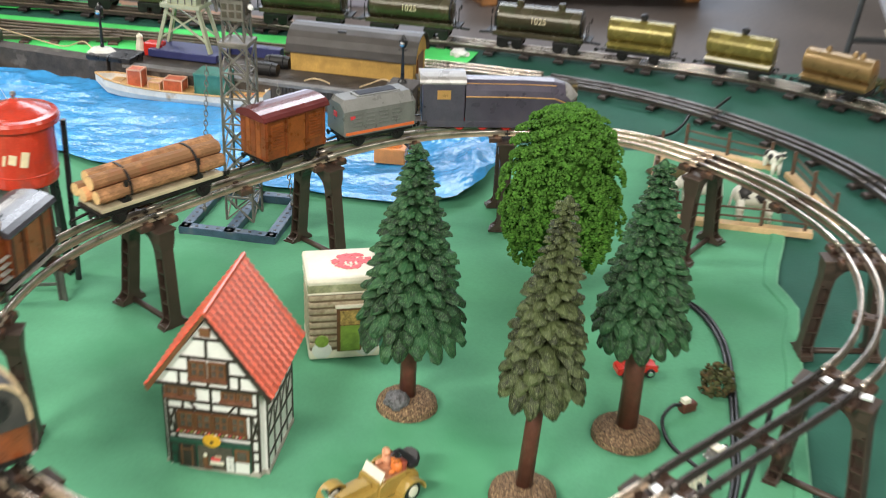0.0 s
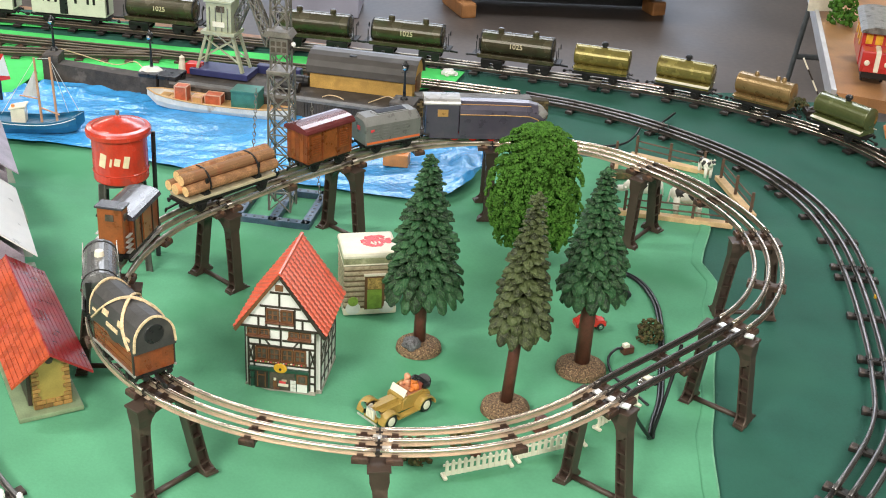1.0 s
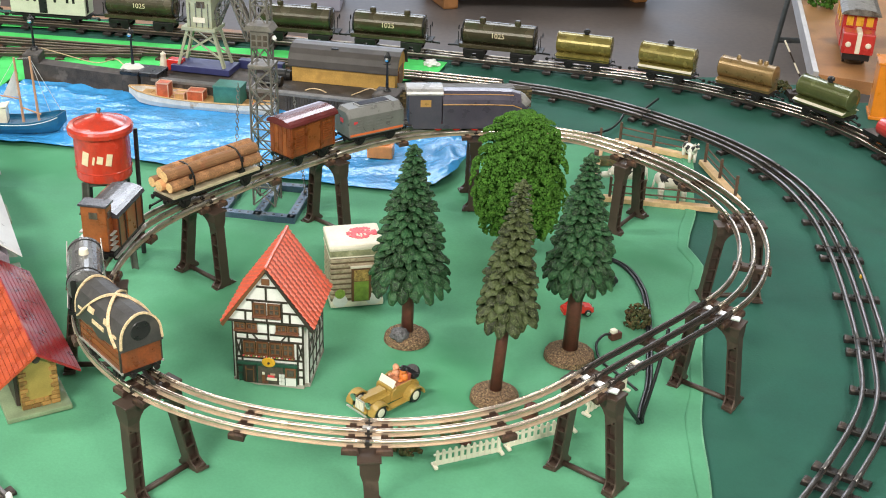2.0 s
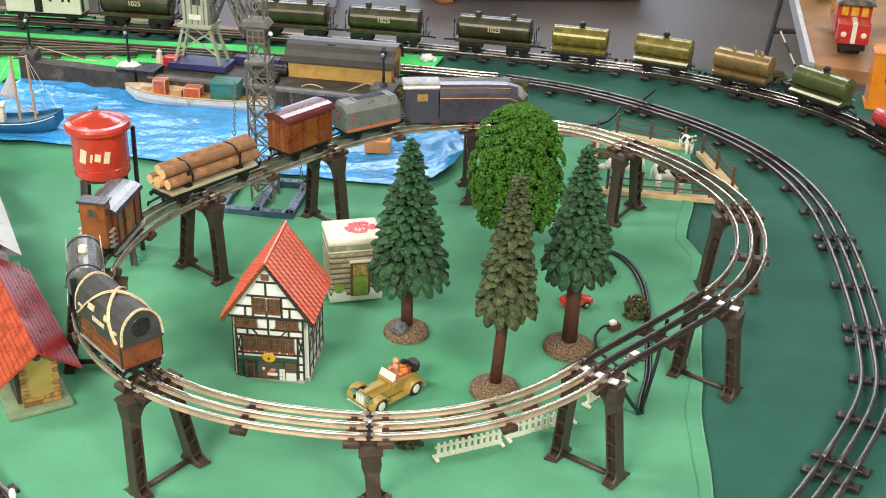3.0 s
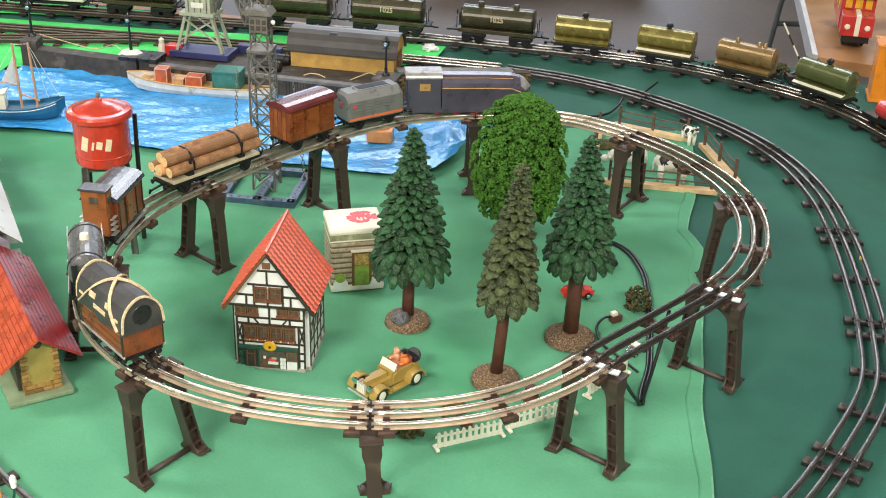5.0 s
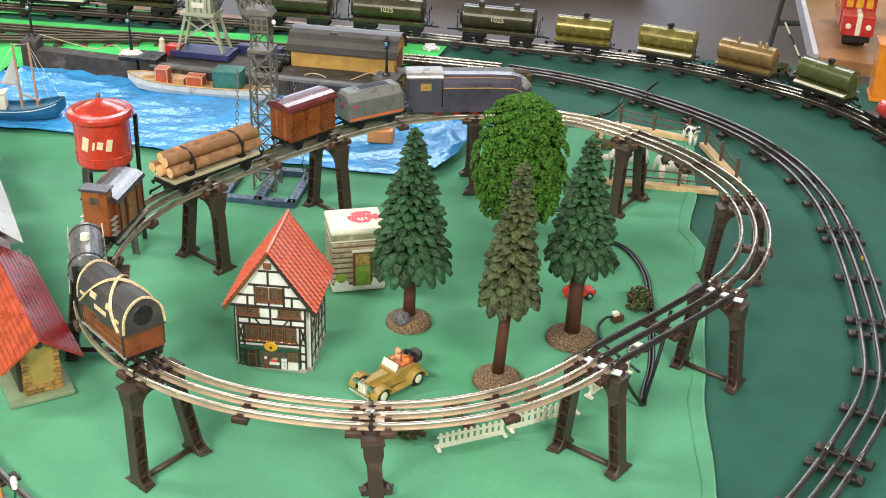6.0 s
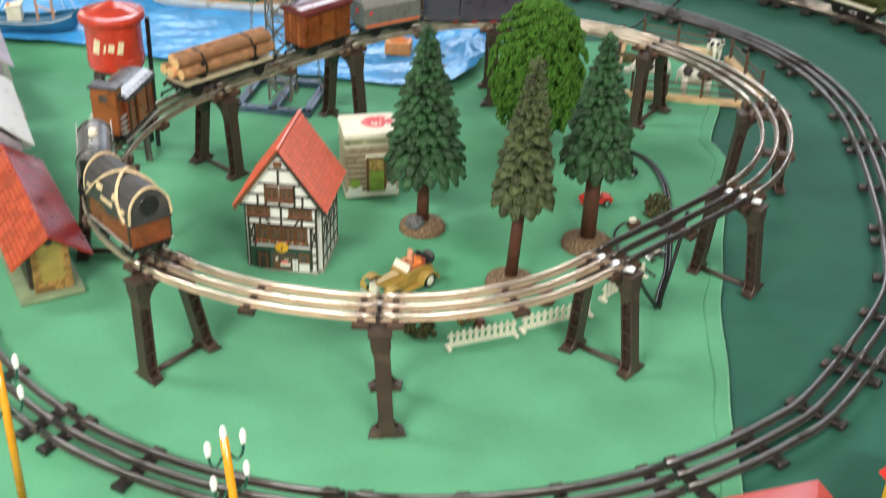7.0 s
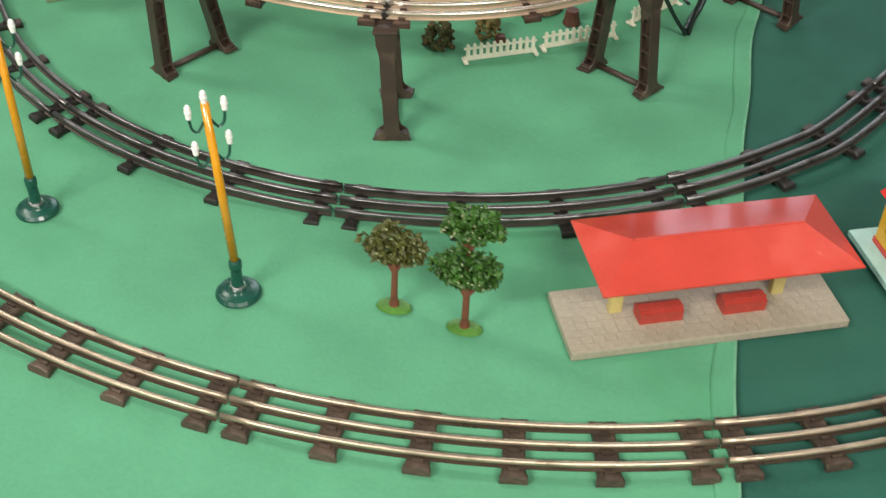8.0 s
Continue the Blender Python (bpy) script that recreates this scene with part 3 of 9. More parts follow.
def track_along(ctrl, joints, z, rail_mat, tie_mat, tie_at, tie_len, label, group, foot=None, gap=0.0, tie_w=0.0165, notch=0.0):
    """Sections along a smooth line; joints: a count of even ones, or the metres at which they meet."""
    line = spline(ctrl, 0.01)
    if isinstance(joints, int):
        whole = sum((q - p).length for p, q in zip(line, line[1:]))
        joints = [whole * i / joints for i in range(joints + 1)]
    for i, (a, b) in enumerate(zip(joints, joints[1:])):
        pts = stretch(line, a + gap, b - gap, 14)
        share = tie_at if b - a > 0.28 or len(tie_at) != 4 else (0.06, 0.5, 0.94)
        track_piece("track_section", pts, z, [rail_mat[i] if isinstance(rail_mat, list) else rail_mat] * 3, share, tie_mat, tie_len, label, group, tie_w=tie_w, tie_h=0.0068 if foot else 0.0060, foot=foot, notch=notch)


track_along(INNER, [0.0, 0.208, 0.510, 0.812, 1.114, 1.407, 1.715, 1.984, 2.290, 2.595, 2.895], 0.0140, DARK_HEAD, BLACK_TIE, (0.05, 0.35, 0.65, 0.95), 0.062, "blackened three-rail tinplate track section on the cloth", "inner ground loop of track", gap=0.0013, tie_w=0.0125)
track_along(QUAYSIDE, 2, 0.0140, RAIL, BLACK_TIE, (0.05, 0.5, 0.95), 0.056, "bright three-rail tinplate track section behind the quay", "inner ground loop of track")
track_along(YARD, 5, 0.0160, YARD_RAIL, TIE, (0.05, 0.28, 0.5, 0.72, 0.95), 0.056, "dull three-rail track section behind the quay", "yard tracks")
track_along(SIDING, 3, 0.0150, YARD_RAIL, TIE, (0.05, 0.28, 0.5, 0.72, 0.95), 0.056, "dull three-rail siding track behind the quay", "yard tracks")
track_along(OUTER, 5, 0.0140, WORN_RAIL, DULL_TIE, (0.04, 0.224, 0.408, 0.592, 0.776, 0.96), 0.0550, "wide curved three-rail track section on the cloth", "outer ground loop of track", BROWNED, gap=0.0010, tie_w=0.0185, notch=0.0012)
track_along(MAIN, 8, 0.0140, [YARD_RAIL] * 3 + [OLD_RAIL] * 2 + [SILVER_RAIL] * 3, BLACK_TIE, (0.04, 0.22, 0.41, 0.59, 0.78, 0.96), 0.062, "wide curved three-rail track section at the back of the table", "goods line")


# ---- paints of the things ----
WHITE = material("white_plaster", (0.74, 0.73, 0.69), 0.35, var=0.05, scale=80, bump=0.1, coat=0.3)
BEAM = material("dark_brown_beam", (0.035, 0.025, 0.02), 0.4, var=0.2, scale=150, bump=0.15)
TILE = material("red_roof_tile", (0.64, 0.115, 0.062), 0.32, var=0.15, scale=90, bump=0.1, rand=0.22, coat=0.3)
TILE_UNDER = material("red_roof_underlay", (0.33, 0.05, 0.03), 0.4, var=0.15, scale=90, bump=0.1)
WINDOW_WOOD = material("brown_window_wood", (0.155, 0.066, 0.028), 0.4, var=0.15, scale=120, bump=0.1)
PANE = material("dark_painted_pane", (0.085, 0.066, 0.052), 0.2, var=0.3, scale=150, bump=0.0, coat=0.3)
SHOP_GREEN = material("dark_green_shopfront", (0.02, 0.07, 0.045), 0.35, var=0.15, scale=100, bump=0.05)
GOLD = material("golden_yellow_enamel", (0.75, 0.40, 0.03), 0.3, var=0.1, scale=80, bump=0.05)
CREAM = material("cream_enamel", (0.80, 0.74, 0.60), 0.35, var=0.07, scale=70, bump=0.05, coat=0.2)
RED_INK = material("red_printed_ink", (0.72, 0.06, 0.07), 0.35, var=0.15, scale=150, bump=0.05)
LOGWALL = material("printed_log_brown", (0.44, 0.35, 0.24), 0.4, var=0.18, scale=140, bump=0.15, tint=(0.27, 0.19, 0.11), mask=0.18, mscale=110)
LOG_GAP = material("printed_log_shadow", (0.16, 0.105, 0.06), 0.4, var=0.2, scale=120, bump=0.1)
LID_BAND = material("printed_olive_band", (0.30, 0.30, 0.17), 0.35, var=0.25, scale=90, tint=(0.50, 0.46, 0.30), mask=0.2, mscale=90)
OLIVE = material("lime_green_print", (0.22, 0.33, 0.05), 0.4, var=0.2, scale=120)
SPRUCE = material("frosted_spruce_green", (0.013, 0.053, 0.019), 0.55, var=0.45, scale=200, bump=1.0, fine=1300, tint=(0.115, 0.235, 0.092), mask=0.26, mscale=1100, island=0.45, spec=0.35, rvar=0.2)
FIR = material("frosted_olive_fir_green", (0.040, 0.054, 0.018), 0.55, var=0.45, scale=200, bump=1.0, fine=1300, tint=(0.17, 0.20, 0.09), mask=0.26, mscale=1100, island=0.45, spec=0.35, rvar=0.2)
BARK = material("reddish_brown_trunk", (0.105, 0.035, 0.022), 0.5, var=0.2, scale=120, bump=0.4, fine=600)
BALLAST = material("brown_grit", (0.14, 0.085, 0.047), 0.85, var=0.6, scale=450, bump=1.0, fine=900, tint=(0.42, 0.29, 0.15), mask=0.25, mscale=500)
GREY_STONE = material("grey_rock", (0.11, 0.11, 0.115), 0.8, var=0.4, scale=250, bump=0.8, tint=(0.05, 0.05, 0.05), mask=0.25, mscale=200)
LEAF = material("bright_green_foam_leaf", (0.056, 0.152, 0.018), 0.8, var=0.34, scale=120, bump=0.7, fine=700, tint=(0.10, 0.235, 0.032), mask=0.2, mscale=110, spec=0.25, island=0.16)
BROWN_LEAF = material("brown_green_foam", (0.06, 0.065, 0.02), 0.85, var=0.5, scale=200, bump=0.8, tint=(0.13, 0.08, 0.03), mask=0.3, mscale=120)
OCHRE_LEAF = material("ochre_brown_foam", (0.15, 0.115, 0.035), 0.85, var=0.5, scale=200, bump=0.8, tint=(0.09, 0.11, 0.03), mask=0.3, mscale=120)
CAR_GOLD = material("olive_gold_car_paint", (0.36, 0.24, 0.055), 0.42, var=0.08, scale=60, coat=0.2, bump=0.02)
RED_PAINT = material("glossy_red_paint", (0.62, 0.035, 0.025), 0.22, var=0.1, scale=50, coat=0.5, bump=0.03)
FIGURE_TAN = material("pinkish_tan_figure_paint", (0.62, 0.30, 0.17), 0.5, var=0.25, scale=200, bump=0.2)
ORANGE_FUR = material("orange_figure_paint", (0.70, 0.20, 0.04), 0.5, var=0.2, scale=200, bump=0.2)
RUBBER = material("black_rubber", (0.015, 0.015, 0.016), 0.5, var=0.15, scale=100)
CHROME = material("bright_plated_metal", (0.75, 0.75, 0.74), 0.2, 1.0, var=0.08)
BLACK = material("black_enamel", (0.018, 0.018, 0.02), 0.3, var=0.2, scale=80, bump=0.08)
GREY_METAL = material("dull_grey_metal", (0.22, 0.21, 0.19), 0.42, 0.6, var=0.25, scale=100, bump=0.15, tint=(0.10, 0.085, 0.07), mask=0.2, mscale=70)
FENCE_WHITE = material("ivory_plastic", (0.78, 0.74, 0.60), 0.4, var=0.05, scale=80, bump=0.05)
WIRE = material("black_cable_sheath", (0.012, 0.013, 0.015), 0.35, var=0.1)

Z0 = 0.0005  # top of the light cloth


SILL_BROWN = material("reddish_brown_flower_box", (0.15, 0.060, 0.035), 0.45, var=0.3, scale=200, bump=0.2)
STONE_TRIM = material("grey_ceramic_foot", (0.36, 0.33, 0.28), 0.5, var=0.15, scale=90)


def timber_house():
    """A ceramic half-timbered house with a steep tiled roof. Front at y = 0, x across, depth along +y."""
    W, D, H, G = 0.0885, 0.090, 0.085, 0.1455
    t = thing("timber_house", pose(-0.1915, -0.1420, Z0, 0, 0, -6) @ Matrix.Diagonal((1, 1, 1.065, 1)), "white half-timbered toy house with a steep red tiled roof", "house", "")
    h = W / 2
    body = prism([(-h, 0.004), (h, 0.004), (h, H), (0, G - 0.004), (-h, H)], 0, D)
    bmesh.ops.bevel(body, geom=[e for e in body.edges if abs(e.verts[0].co.x - e.verts[1].co.x) < 1e-5 and abs(e.verts[0].co.y - e.verts[1].co.y) < 1e-5], offset=0.006, segments=3, affect="EDGES")
    part("wall", body, WHITE, t)
    foot = Box((0, D / 2, 0.002), (W + 0.0022, D + 0.0022, 0.004))
    bmesh.ops.bevel(foot, geom=[e for e in foot.edges if abs(e.verts[0].co.z - e.verts[1].co.z) > 0.001], offset=0.006, segments=3, affect="EDGES")
    part("plinth", foot, STONE_TRIM, t)
    # the gable stands proud of the lower storeys
    part("gable", prism([(-h - 0.0040, H - 0.0035), (h + 0.0040, H - 0.0035), (0, G - 0.003)], -0.0045, 0.0012), WHITE, t, "white boarded gable over the lower storeys")

    def beam(ax, az, bx, bz, w=0.0021):
        y = -0.0049 if min(az, bz) > H - 0.004 else -0.0004
        bm = bar(bmesh.new(), (ax, y, az), (bx, y, bz), 0.0016 if abs(bx - ax) > abs(bz - az) else w, w if abs(bx - ax) > abs(bz - az) else 0.0016)
        part("beam", bm, BEAM, t)

    for z in (0.0350, 0.0575):
        beam(-h + 0.0045, z, h - 0.0045, z)
    beam(-h - 0.002, H - 0.0025, h + 0.002, H - 0.0025, 0.0026)
    beam(-0.0235, 0.1085, 0.0235, 0.1085)
    beam(-0.0115, 0.1255, 0.0115, 0.1255)
    for x in (-h + 0.0052, h - 0.0052):
        beam(x, 0.005, x, H - 0.005)
    for x in (-0.0325, 0.0325):
        beam(x, 0.005, x, 0.0570)
    for x in (-0.0255, 0.0225):
        beam(x, 0.0580, x, 0.0680)
    beam(-0.001, 0.0575, -0.001, H - 0.004)
    beam(-0.001, 0.0840, -0.001, 0.0905)
    beam(-0.001, 0.1090, -0.001, 0.1250)
    for x in (-0.0165, 0.0165):
        beam(x, 0.0840, x, 0.1080)
    for x in (-0.0255, 0.0255):
        beam(x, 0.0840, x, 0.0950)
    for s in (-1, 1):
        beam(s * 0.0390, 0.0365, s * 0.0335, 0.0560)
        beam(s * 0.0335, 0.0365, s * 0.0390, 0.0560)
        beam(s * 0.0140, 0.0585, s * 0.0225, 0.0690)
        beam(s * 0.0390, 0.0145, s * 0.0330, 0.0145)
        beam(s * 0.0390, 0.0240, s * 0.0330, 0.0240)
        beam(s * 0.0390, 0.0655, s * 0.0010, 0.0655)
        beam(s * 0.0365, 0.0955, s * 0.0170, 0.0955)

    def window(x, z, w, hh, panes=2, y=0.0):
        """A framed casement: outer frame, leaves with small panes, a flower-box sill."""
        bm = bmesh.new()
        for e in (-1, 1):
            box(bm, (x + e * (w / 2 - 0.0007), y - 0.0010, z), (0.0014, 0.0034, hh))
            box(bm, (x, y - 0.0010, z + e * (hh / 2 - 0.0007)), (w - 0.0028, 0.0034, 0.0014))
        box(bm, (x, y - 0.0002, z), (w - 0.0024, 0.0012, hh - 0.0024))
        wo = part("window", bm, WINDOW_WOOD, t, "brown window with small panes")
        for i in range(panes):
            px = x + (w - 0.0028) * ((i + 0.5) / panes - 0.5)
            for zz in (-0.20, 0.20):
                part("pane", Box((px, y - 0.0010, z + hh * zz), ((w - 0.0028) / panes * 0.62, 0.0006, hh * 0.30)), PANE, wo)
        part("sill", Box((x, y - 0.0024, z - hh / 2 - 0.0010), (w + 0.0016, 0.0040, 0.0024), bevel=0.0005), SILL_BROWN, wo, "reddish brown flower box")

    for x in (-0.0088, 0.0078):
        window(x, 0.0985, 0.0148, 0.0150, 2, -0.0045)
    part("vent", Box((-0.0010, -0.0050, 0.1315), (0.0090, 0.0022, 0.0070), bevel=0.0005), WINDOW_WOOD, t)
    for x in (-0.0335, -0.0200, 0.0145, 0.0280):
        window(x, 0.0745, 0.0125, 0.0085, 2)
    for k in range(4):
        window(-0.0235 + 0.0150 * k, 0.0475, 0.0142, 0.0165, 2)
    rnd = random.Random(12)
    for k in range(20):
        blob = lathe([(0, 0), (0.0010 + 0.0006 * rnd.random(), 0.0008), (0, 0.0018)], 6, m=pose(-0.0300 + 0.0030 * k, -0.0042, 0.0378 + 0.0006 * rnd.random()))
        part("flower", blob, (RED_INK, OLIVE, CREAM)[k % 3], t, "tiny painted flower below the windows")
    # shopfront: cornice, dark door, open bay with a counter, shuttered window over a white panel
    part("shopfront", Box((-0.0030, -0.0004, 0.0150), (0.0690, 0.0016, 0.0240)), SHOP_GREEN, t, "dark green shopfront with doors")
    part("cornice", Box((-0.0030, -0.0020, 0.0288), (0.0705, 0.0044, 0.0040), bevel=0.0010), SHOP_GREEN, t, "dark green shop cornice")
    part("sign", lathe([(0, 0.0014), (0.0060, 0.0012), (0.0078, 0.0006), (0.0080, 0)], 20, m=pose(-0.0010, -0.0040, 0.0325, 90, 0, 0) @ Matrix.Diagonal((1, 0.78, 1, 1))), GOLD, t, "round golden shop sign")
    part("sign_boss", lathe([(0, 0.0012), (0.0014, 0.0006), (0.0016, 0)], 10, m=pose(-0.0008, -0.0054, 0.0318, 90, 0, 0)), BEAM, t)
    door = part("shop_door", Box((-0.0240, -0.0016, 0.0150), (0.0150, 0.0016, 0.0220)), BEAM, t, "dark brown shop door")
    part("door_frame", Box((-0.0240, -0.0026, 0.0205), (0.0110, 0.0006, 0.0012)), WINDOW_WOOD, door)
    for x in (-0.0285, -0.0195):
        part("door_frame", Box((x, -0.0026, 0.0150), (0.0012, 0.0006, 0.0190)), WINDOW_WOOD, door)
    bay = part("shop_window", Box((0.0005, -0.0016, 0.0150), (0.0300, 0.0012, 0.0230)), PANE, t)
    part("shop_counter", Box((0.0020, -0.0028, 0.0105), (0.0120, 0.0020, 0.0032), bevel=0.0006), CREAM, bay)
    for x, z, w, hh, mat in ((-0.0080, 0.0115, 0.0045, 0.0085, WINDOW_WOOD), (-0.0080, 0.0170, 0.0032, 0.0034, CREAM), (0.0010, 0.0140, 0.0080, 0.0030, RED_INK), (0.0030, 0.0165, 0.0060, 0.0022, LOGWALL), (-0.0060, 0.0055, 0.0070, 0.0030, SILL_BROWN)):
        part("shop_parcel", Box((x, -0.0027, z), (w, 0.0012, hh), bevel=0.0005), mat, bay)
    for k in range(6):
        part("rack_sheet", Box((0.0120 + 0.0034 * (k % 2), -0.0030, 0.0060 + 0.0048 * (k // 2)), (0.0030, 0.0010, 0.0040), Matrix.Rotation(0.1 * (k % 3 - 1), 4, "Y")), WHITE, t, "pale printed sheet on a rack")
    part("white_panel", Box((0.0240, -0.0016, 0.0080), (0.0120, 0.0014, 0.0095)), WHITE, t)
    part("window_shutter", Box((0.0240, -0.0020, 0.0198), (0.0130, 0.0016, 0.0120), bevel=0.0004), WINDOW_WOOD, t)
    part("pane", Box((0.0240, -0.0030, 0.0198), (0.0080, 0.0006, 0.0080)), PANE, t)
    # side walls
    for s in (-1, 1):
        for z in (0.016, 0.035, 0.0555, 0.070, 0.081):
            part("beam", Box((s * (h + 0.0003), D / 2, z), (0.0014, D - 0.012, 0.0018)), BEAM, t)
        for k in range(5):
            y = 0.0065 + (D - 0.013) * k / 4
            part("beam", Box((s * (h + 0.0003), y, 0.043), (0.0014, 0.0018, 0.076)), BEAM, t)
        for k in range(4):
            y0 = 0.0065 + (D - 0.013) * k / 4
            part("beam", bar(bmesh.new(), (s * (h + 0.0003), y0, 0.036), (s * (h + 0.0003), y0 + 0.014, 0.055), 0.0014, 0.0016), BEAM, t)
    # roof: two slabs of separate tiles
    run, rise = h + 0.0085, G + 0.003 - (H - 0.005)
    slope = math.hypot(run, rise)
    ang = math.atan2(rise, run)
    ov0, ov1 = -0.0085, D + 0.009
    tile = None
    for s in (-1, 1):
        roof = part("roof", prism([(0, G + 0.003), (s * run, H - 0.005), (s * (run - 0.002), H - 0.0065), (0, G - 0.0005)], ov0, ov1), TILE_UNDER, t)
        part("barge_board", prism([(0, G + 0.004), (s * (run + 0.001), H - 0.0055), (s * (run - 0.002), H - 0.0085), (0, G - 0.0005)], ov0 - 0.0015, ov0), BEAM if s > 0 else WINDOW_WOOD, t)
        cols, nrow = 11, 13
        cw, rh = (ov1 - ov0) / cols, slope / nrow
        for r in range(nrow):
            for c in range(cols):
                f = (r + 0.5) / nrow
                m = Matrix.Translation((s * run * f, ov0 + cw * (c + 0.5), G + 0.0036 - rise * f)) @ Matrix.Rotation(s * ang, 4, "Y")
                if tile is None:
                    bm = bmesh.new()
                    prof = []
                    for i in range(7):
                        u = i / 6
                        prof.append(((u - 0.5) * cw, 0.0011 * math.sin(math.pi * min(1, u * 1.35)) - 0.0004))
                    a = [bm.verts.new((rh * 0.58, y, z + 0.0001)) for y, z in prof]
                    b = [bm.verts.new((-rh * 0.55, y, z + 0.0020)) for y, z in prof]
                    d = [bm.verts.new((-rh * 0.55, y, -0.0006)) for y, z in prof]
                    for i in range(6):
                        bm.faces.new((a[i], b[i], b[i + 1], a[i + 1]))
                        bm.faces.new((b[i], d[i], d[i + 1], b[i + 1]))
                    tile = part("tile", bm, TILE, roof)
                    tile.matrix_basis = m
                    flip = None
                elif s > 0 and flip is None:
                    flip = tile.copy()
                    flip.data = tile.data.copy()
                    flip.data.transform(Matrix.Diagonal((-1, 1, 1, 1)))
                    scene.collection.objects.link(flip)
                    flip.parent, flip.matrix_basis = roof, m
                else:
                    again(tile if s < 0 else flip, m, roof)
    part("ridge", tube(bmesh.new(), [(0, ov0 - 0.001, G + 0.0035), (0, ov1, G + 0.0035)], 0.0024, 8), TILE, t)
    return t


# tiles slope down to their own side: the first side is built towards -x
timber_house()


LAMPLIT = material("ochre_printed_window", (0.40, 0.26, 0.08), 0.4, var=0.5, scale=260, bump=0.05)


def tin_house():
    t = thing("tin_house", pose(-0.1385, 0.043, Z0, 0, 0, 13) @ Matrix.Diagonal((1, 1, 1.05, 1)), "printed tin box shaped as a snowy log cabin, white lid", "tin box")
    w, d, h = 0.069, 0.060, 0.080
    part("wall", Box((w / 2, d / 2, h / 2), (w, d, h), bevel=0.004), LOG_GAP, t, "wall printed with brown logs and snow")
    for k in range(8):
        part("log", Box((w / 2, d / 2, 0.0155 + 0.0072 * k), (w + 0.0012, d + 0.0012, 0.0056), bevel=0.0018), LOGWALL, t)
    part("snow_border", Box((w / 2, d / 2, 0.005), (w + 0.0018, d + 0.0018, 0.010), bevel=0.003), CREAM, t)
    for cx, cw, ch in ((0.012, 0.018, 0.012), (0.056, 0.020, 0.011)):
        part("snow_bank", lathe([(0, 0.0014), (cw / 2, 0.0008), (cw / 2 + 0.001, 0)], 16, m=pose(cx, -0.0005, 0.010, 90, 0, 0) @ Matrix.Diagonal((1, ch / cw * 1.4, 1, 1))), WHITE, t)
    part("wreath", lathe([(0, 0.001), (0.006, 0.0008), (0.007, 0)], 12, m=pose(0.012, -0.0012, 0.020, 90, 0, 0)), OLIVE, t, "green printed shrub")
    part("door_frame", Box((0.040, -0.0006, 0.032), (0.026, 0.0020, 0.048), bevel=0.0006), WINDOW_WOOD, t)
    part("door", Box((0.040, -0.0014, 0.0225), (0.019, 0.0012, 0.027)), OLIVE, t, "lime green half door")
    part("door_window", Box((0.040, -0.0014, 0.0445), (0.019, 0.0012, 0.015)), LAMPLIT, t, "yellow lit door window print")
    part("lintel", Box((0.040, -0.0016, 0.0565), (0.029, 0.0030, 0.0035), bevel=0.001), CREAM, t)
    lid = part("lid", Box((w / 2, d / 2, h + 0.003), (w + 0.004, d + 0.004, 0.008), bevel=0.0035), CREAM, t, "cream white tin lid with rounded corners")
    part("rim", Box((w / 2, d / 2, h - 0.0095), (w + 0.0025, d + 0.0025, 0.0020), bevel=0.0008), CREAM, t)
    part("band", Box((w / 2, d / 2, h - 0.0045), (w + 0.0016, d + 0.0016, 0.0090), bevel=0.001), LID_BAND, t, "olive printed band under the lid")
    bm = bmesh.new()
    rnd = random.Random(5)
    for k in range(70):
        a = rnd.uniform(0, 6.28)
        rr = rnd.uniform(0, 1) ** 0.5
        box(bm, (0.045 + 0.019 * rr * math.cos(a), 0.032 + 0.015 * rr * math.sin(a), h + 0.0072), (0.0062, 0.0036, 0.0006 + 0.0003 * rnd.random()), Matrix.Rotation(rnd.uniform(-0.5, 0.9), 4, "Z"))
    part("red_mark", bm, RED_INK, lid, "red printed bow on the lid")
    for k in range(3):
        part("pale_mark", Box((0.039 + 0.005 * k, 0.026, h + 0.0078), (0.0024, 0.0058, 0.0004), Matrix.Rotation(0.15, 4, "Z")), CREAM, lid)


tin_house()


def pad(bm, root, out, dip, length, width, thick, rnd):
    """One plump leaf: rounded root, widest past the middle, blunt drooping tip."""
    out = Vector(out).normalized()
    side = Vector((-out.y, out.x, 0))
    run = out * math.cos(dip) - Vector((0, 0, 1)) * math.sin(dip)
    nor = out * math.sin(dip) + Vector((0, 0, 1)) * math.cos(dip)
    rings = []
    j = width * 0.09
    for f, w, h in ((0.0, 0.55, 0.70), (0.30, 0.95, 1.0), (0.60, 1.0, 1.10), (0.84, 0.70, 0.90), (0.97, 0.30, 0.50)):
        c = Vector(root) + run * (f * length) - nor * (0.22 * length * f * f)
        ring = []
        for u, v in ((-1.0, -0.25), (-0.78, 0.50), (-0.25, 1.0), (0.25, 1.0), (0.78, 0.50), (1.0, -0.25), (0.45, -0.75), (-0.45, -0.75)):
            ring.append(bm.verts.new(c + side * (u * width * w * 0.5 + rnd.uniform(-j, j)) + nor * (v * thick * h * 0.5 + rnd.uniform(-j, j))))
        rings.append(ring)
    for a, b in zip(rings, rings[1:]):
        for i in range(8):
            bm.faces.new((a[i], a[(i + 1) % 8], b[(i + 1) % 8], b[i]))
    bm.faces.new(rings[0][::-1])
    tip = bm.verts.new(Vector(root) + run * length - nor * (0.26 * length))
    for i in range(8):
        bm.faces.new((rings[-1][i], rings[-1][(i + 1) % 8], tip))


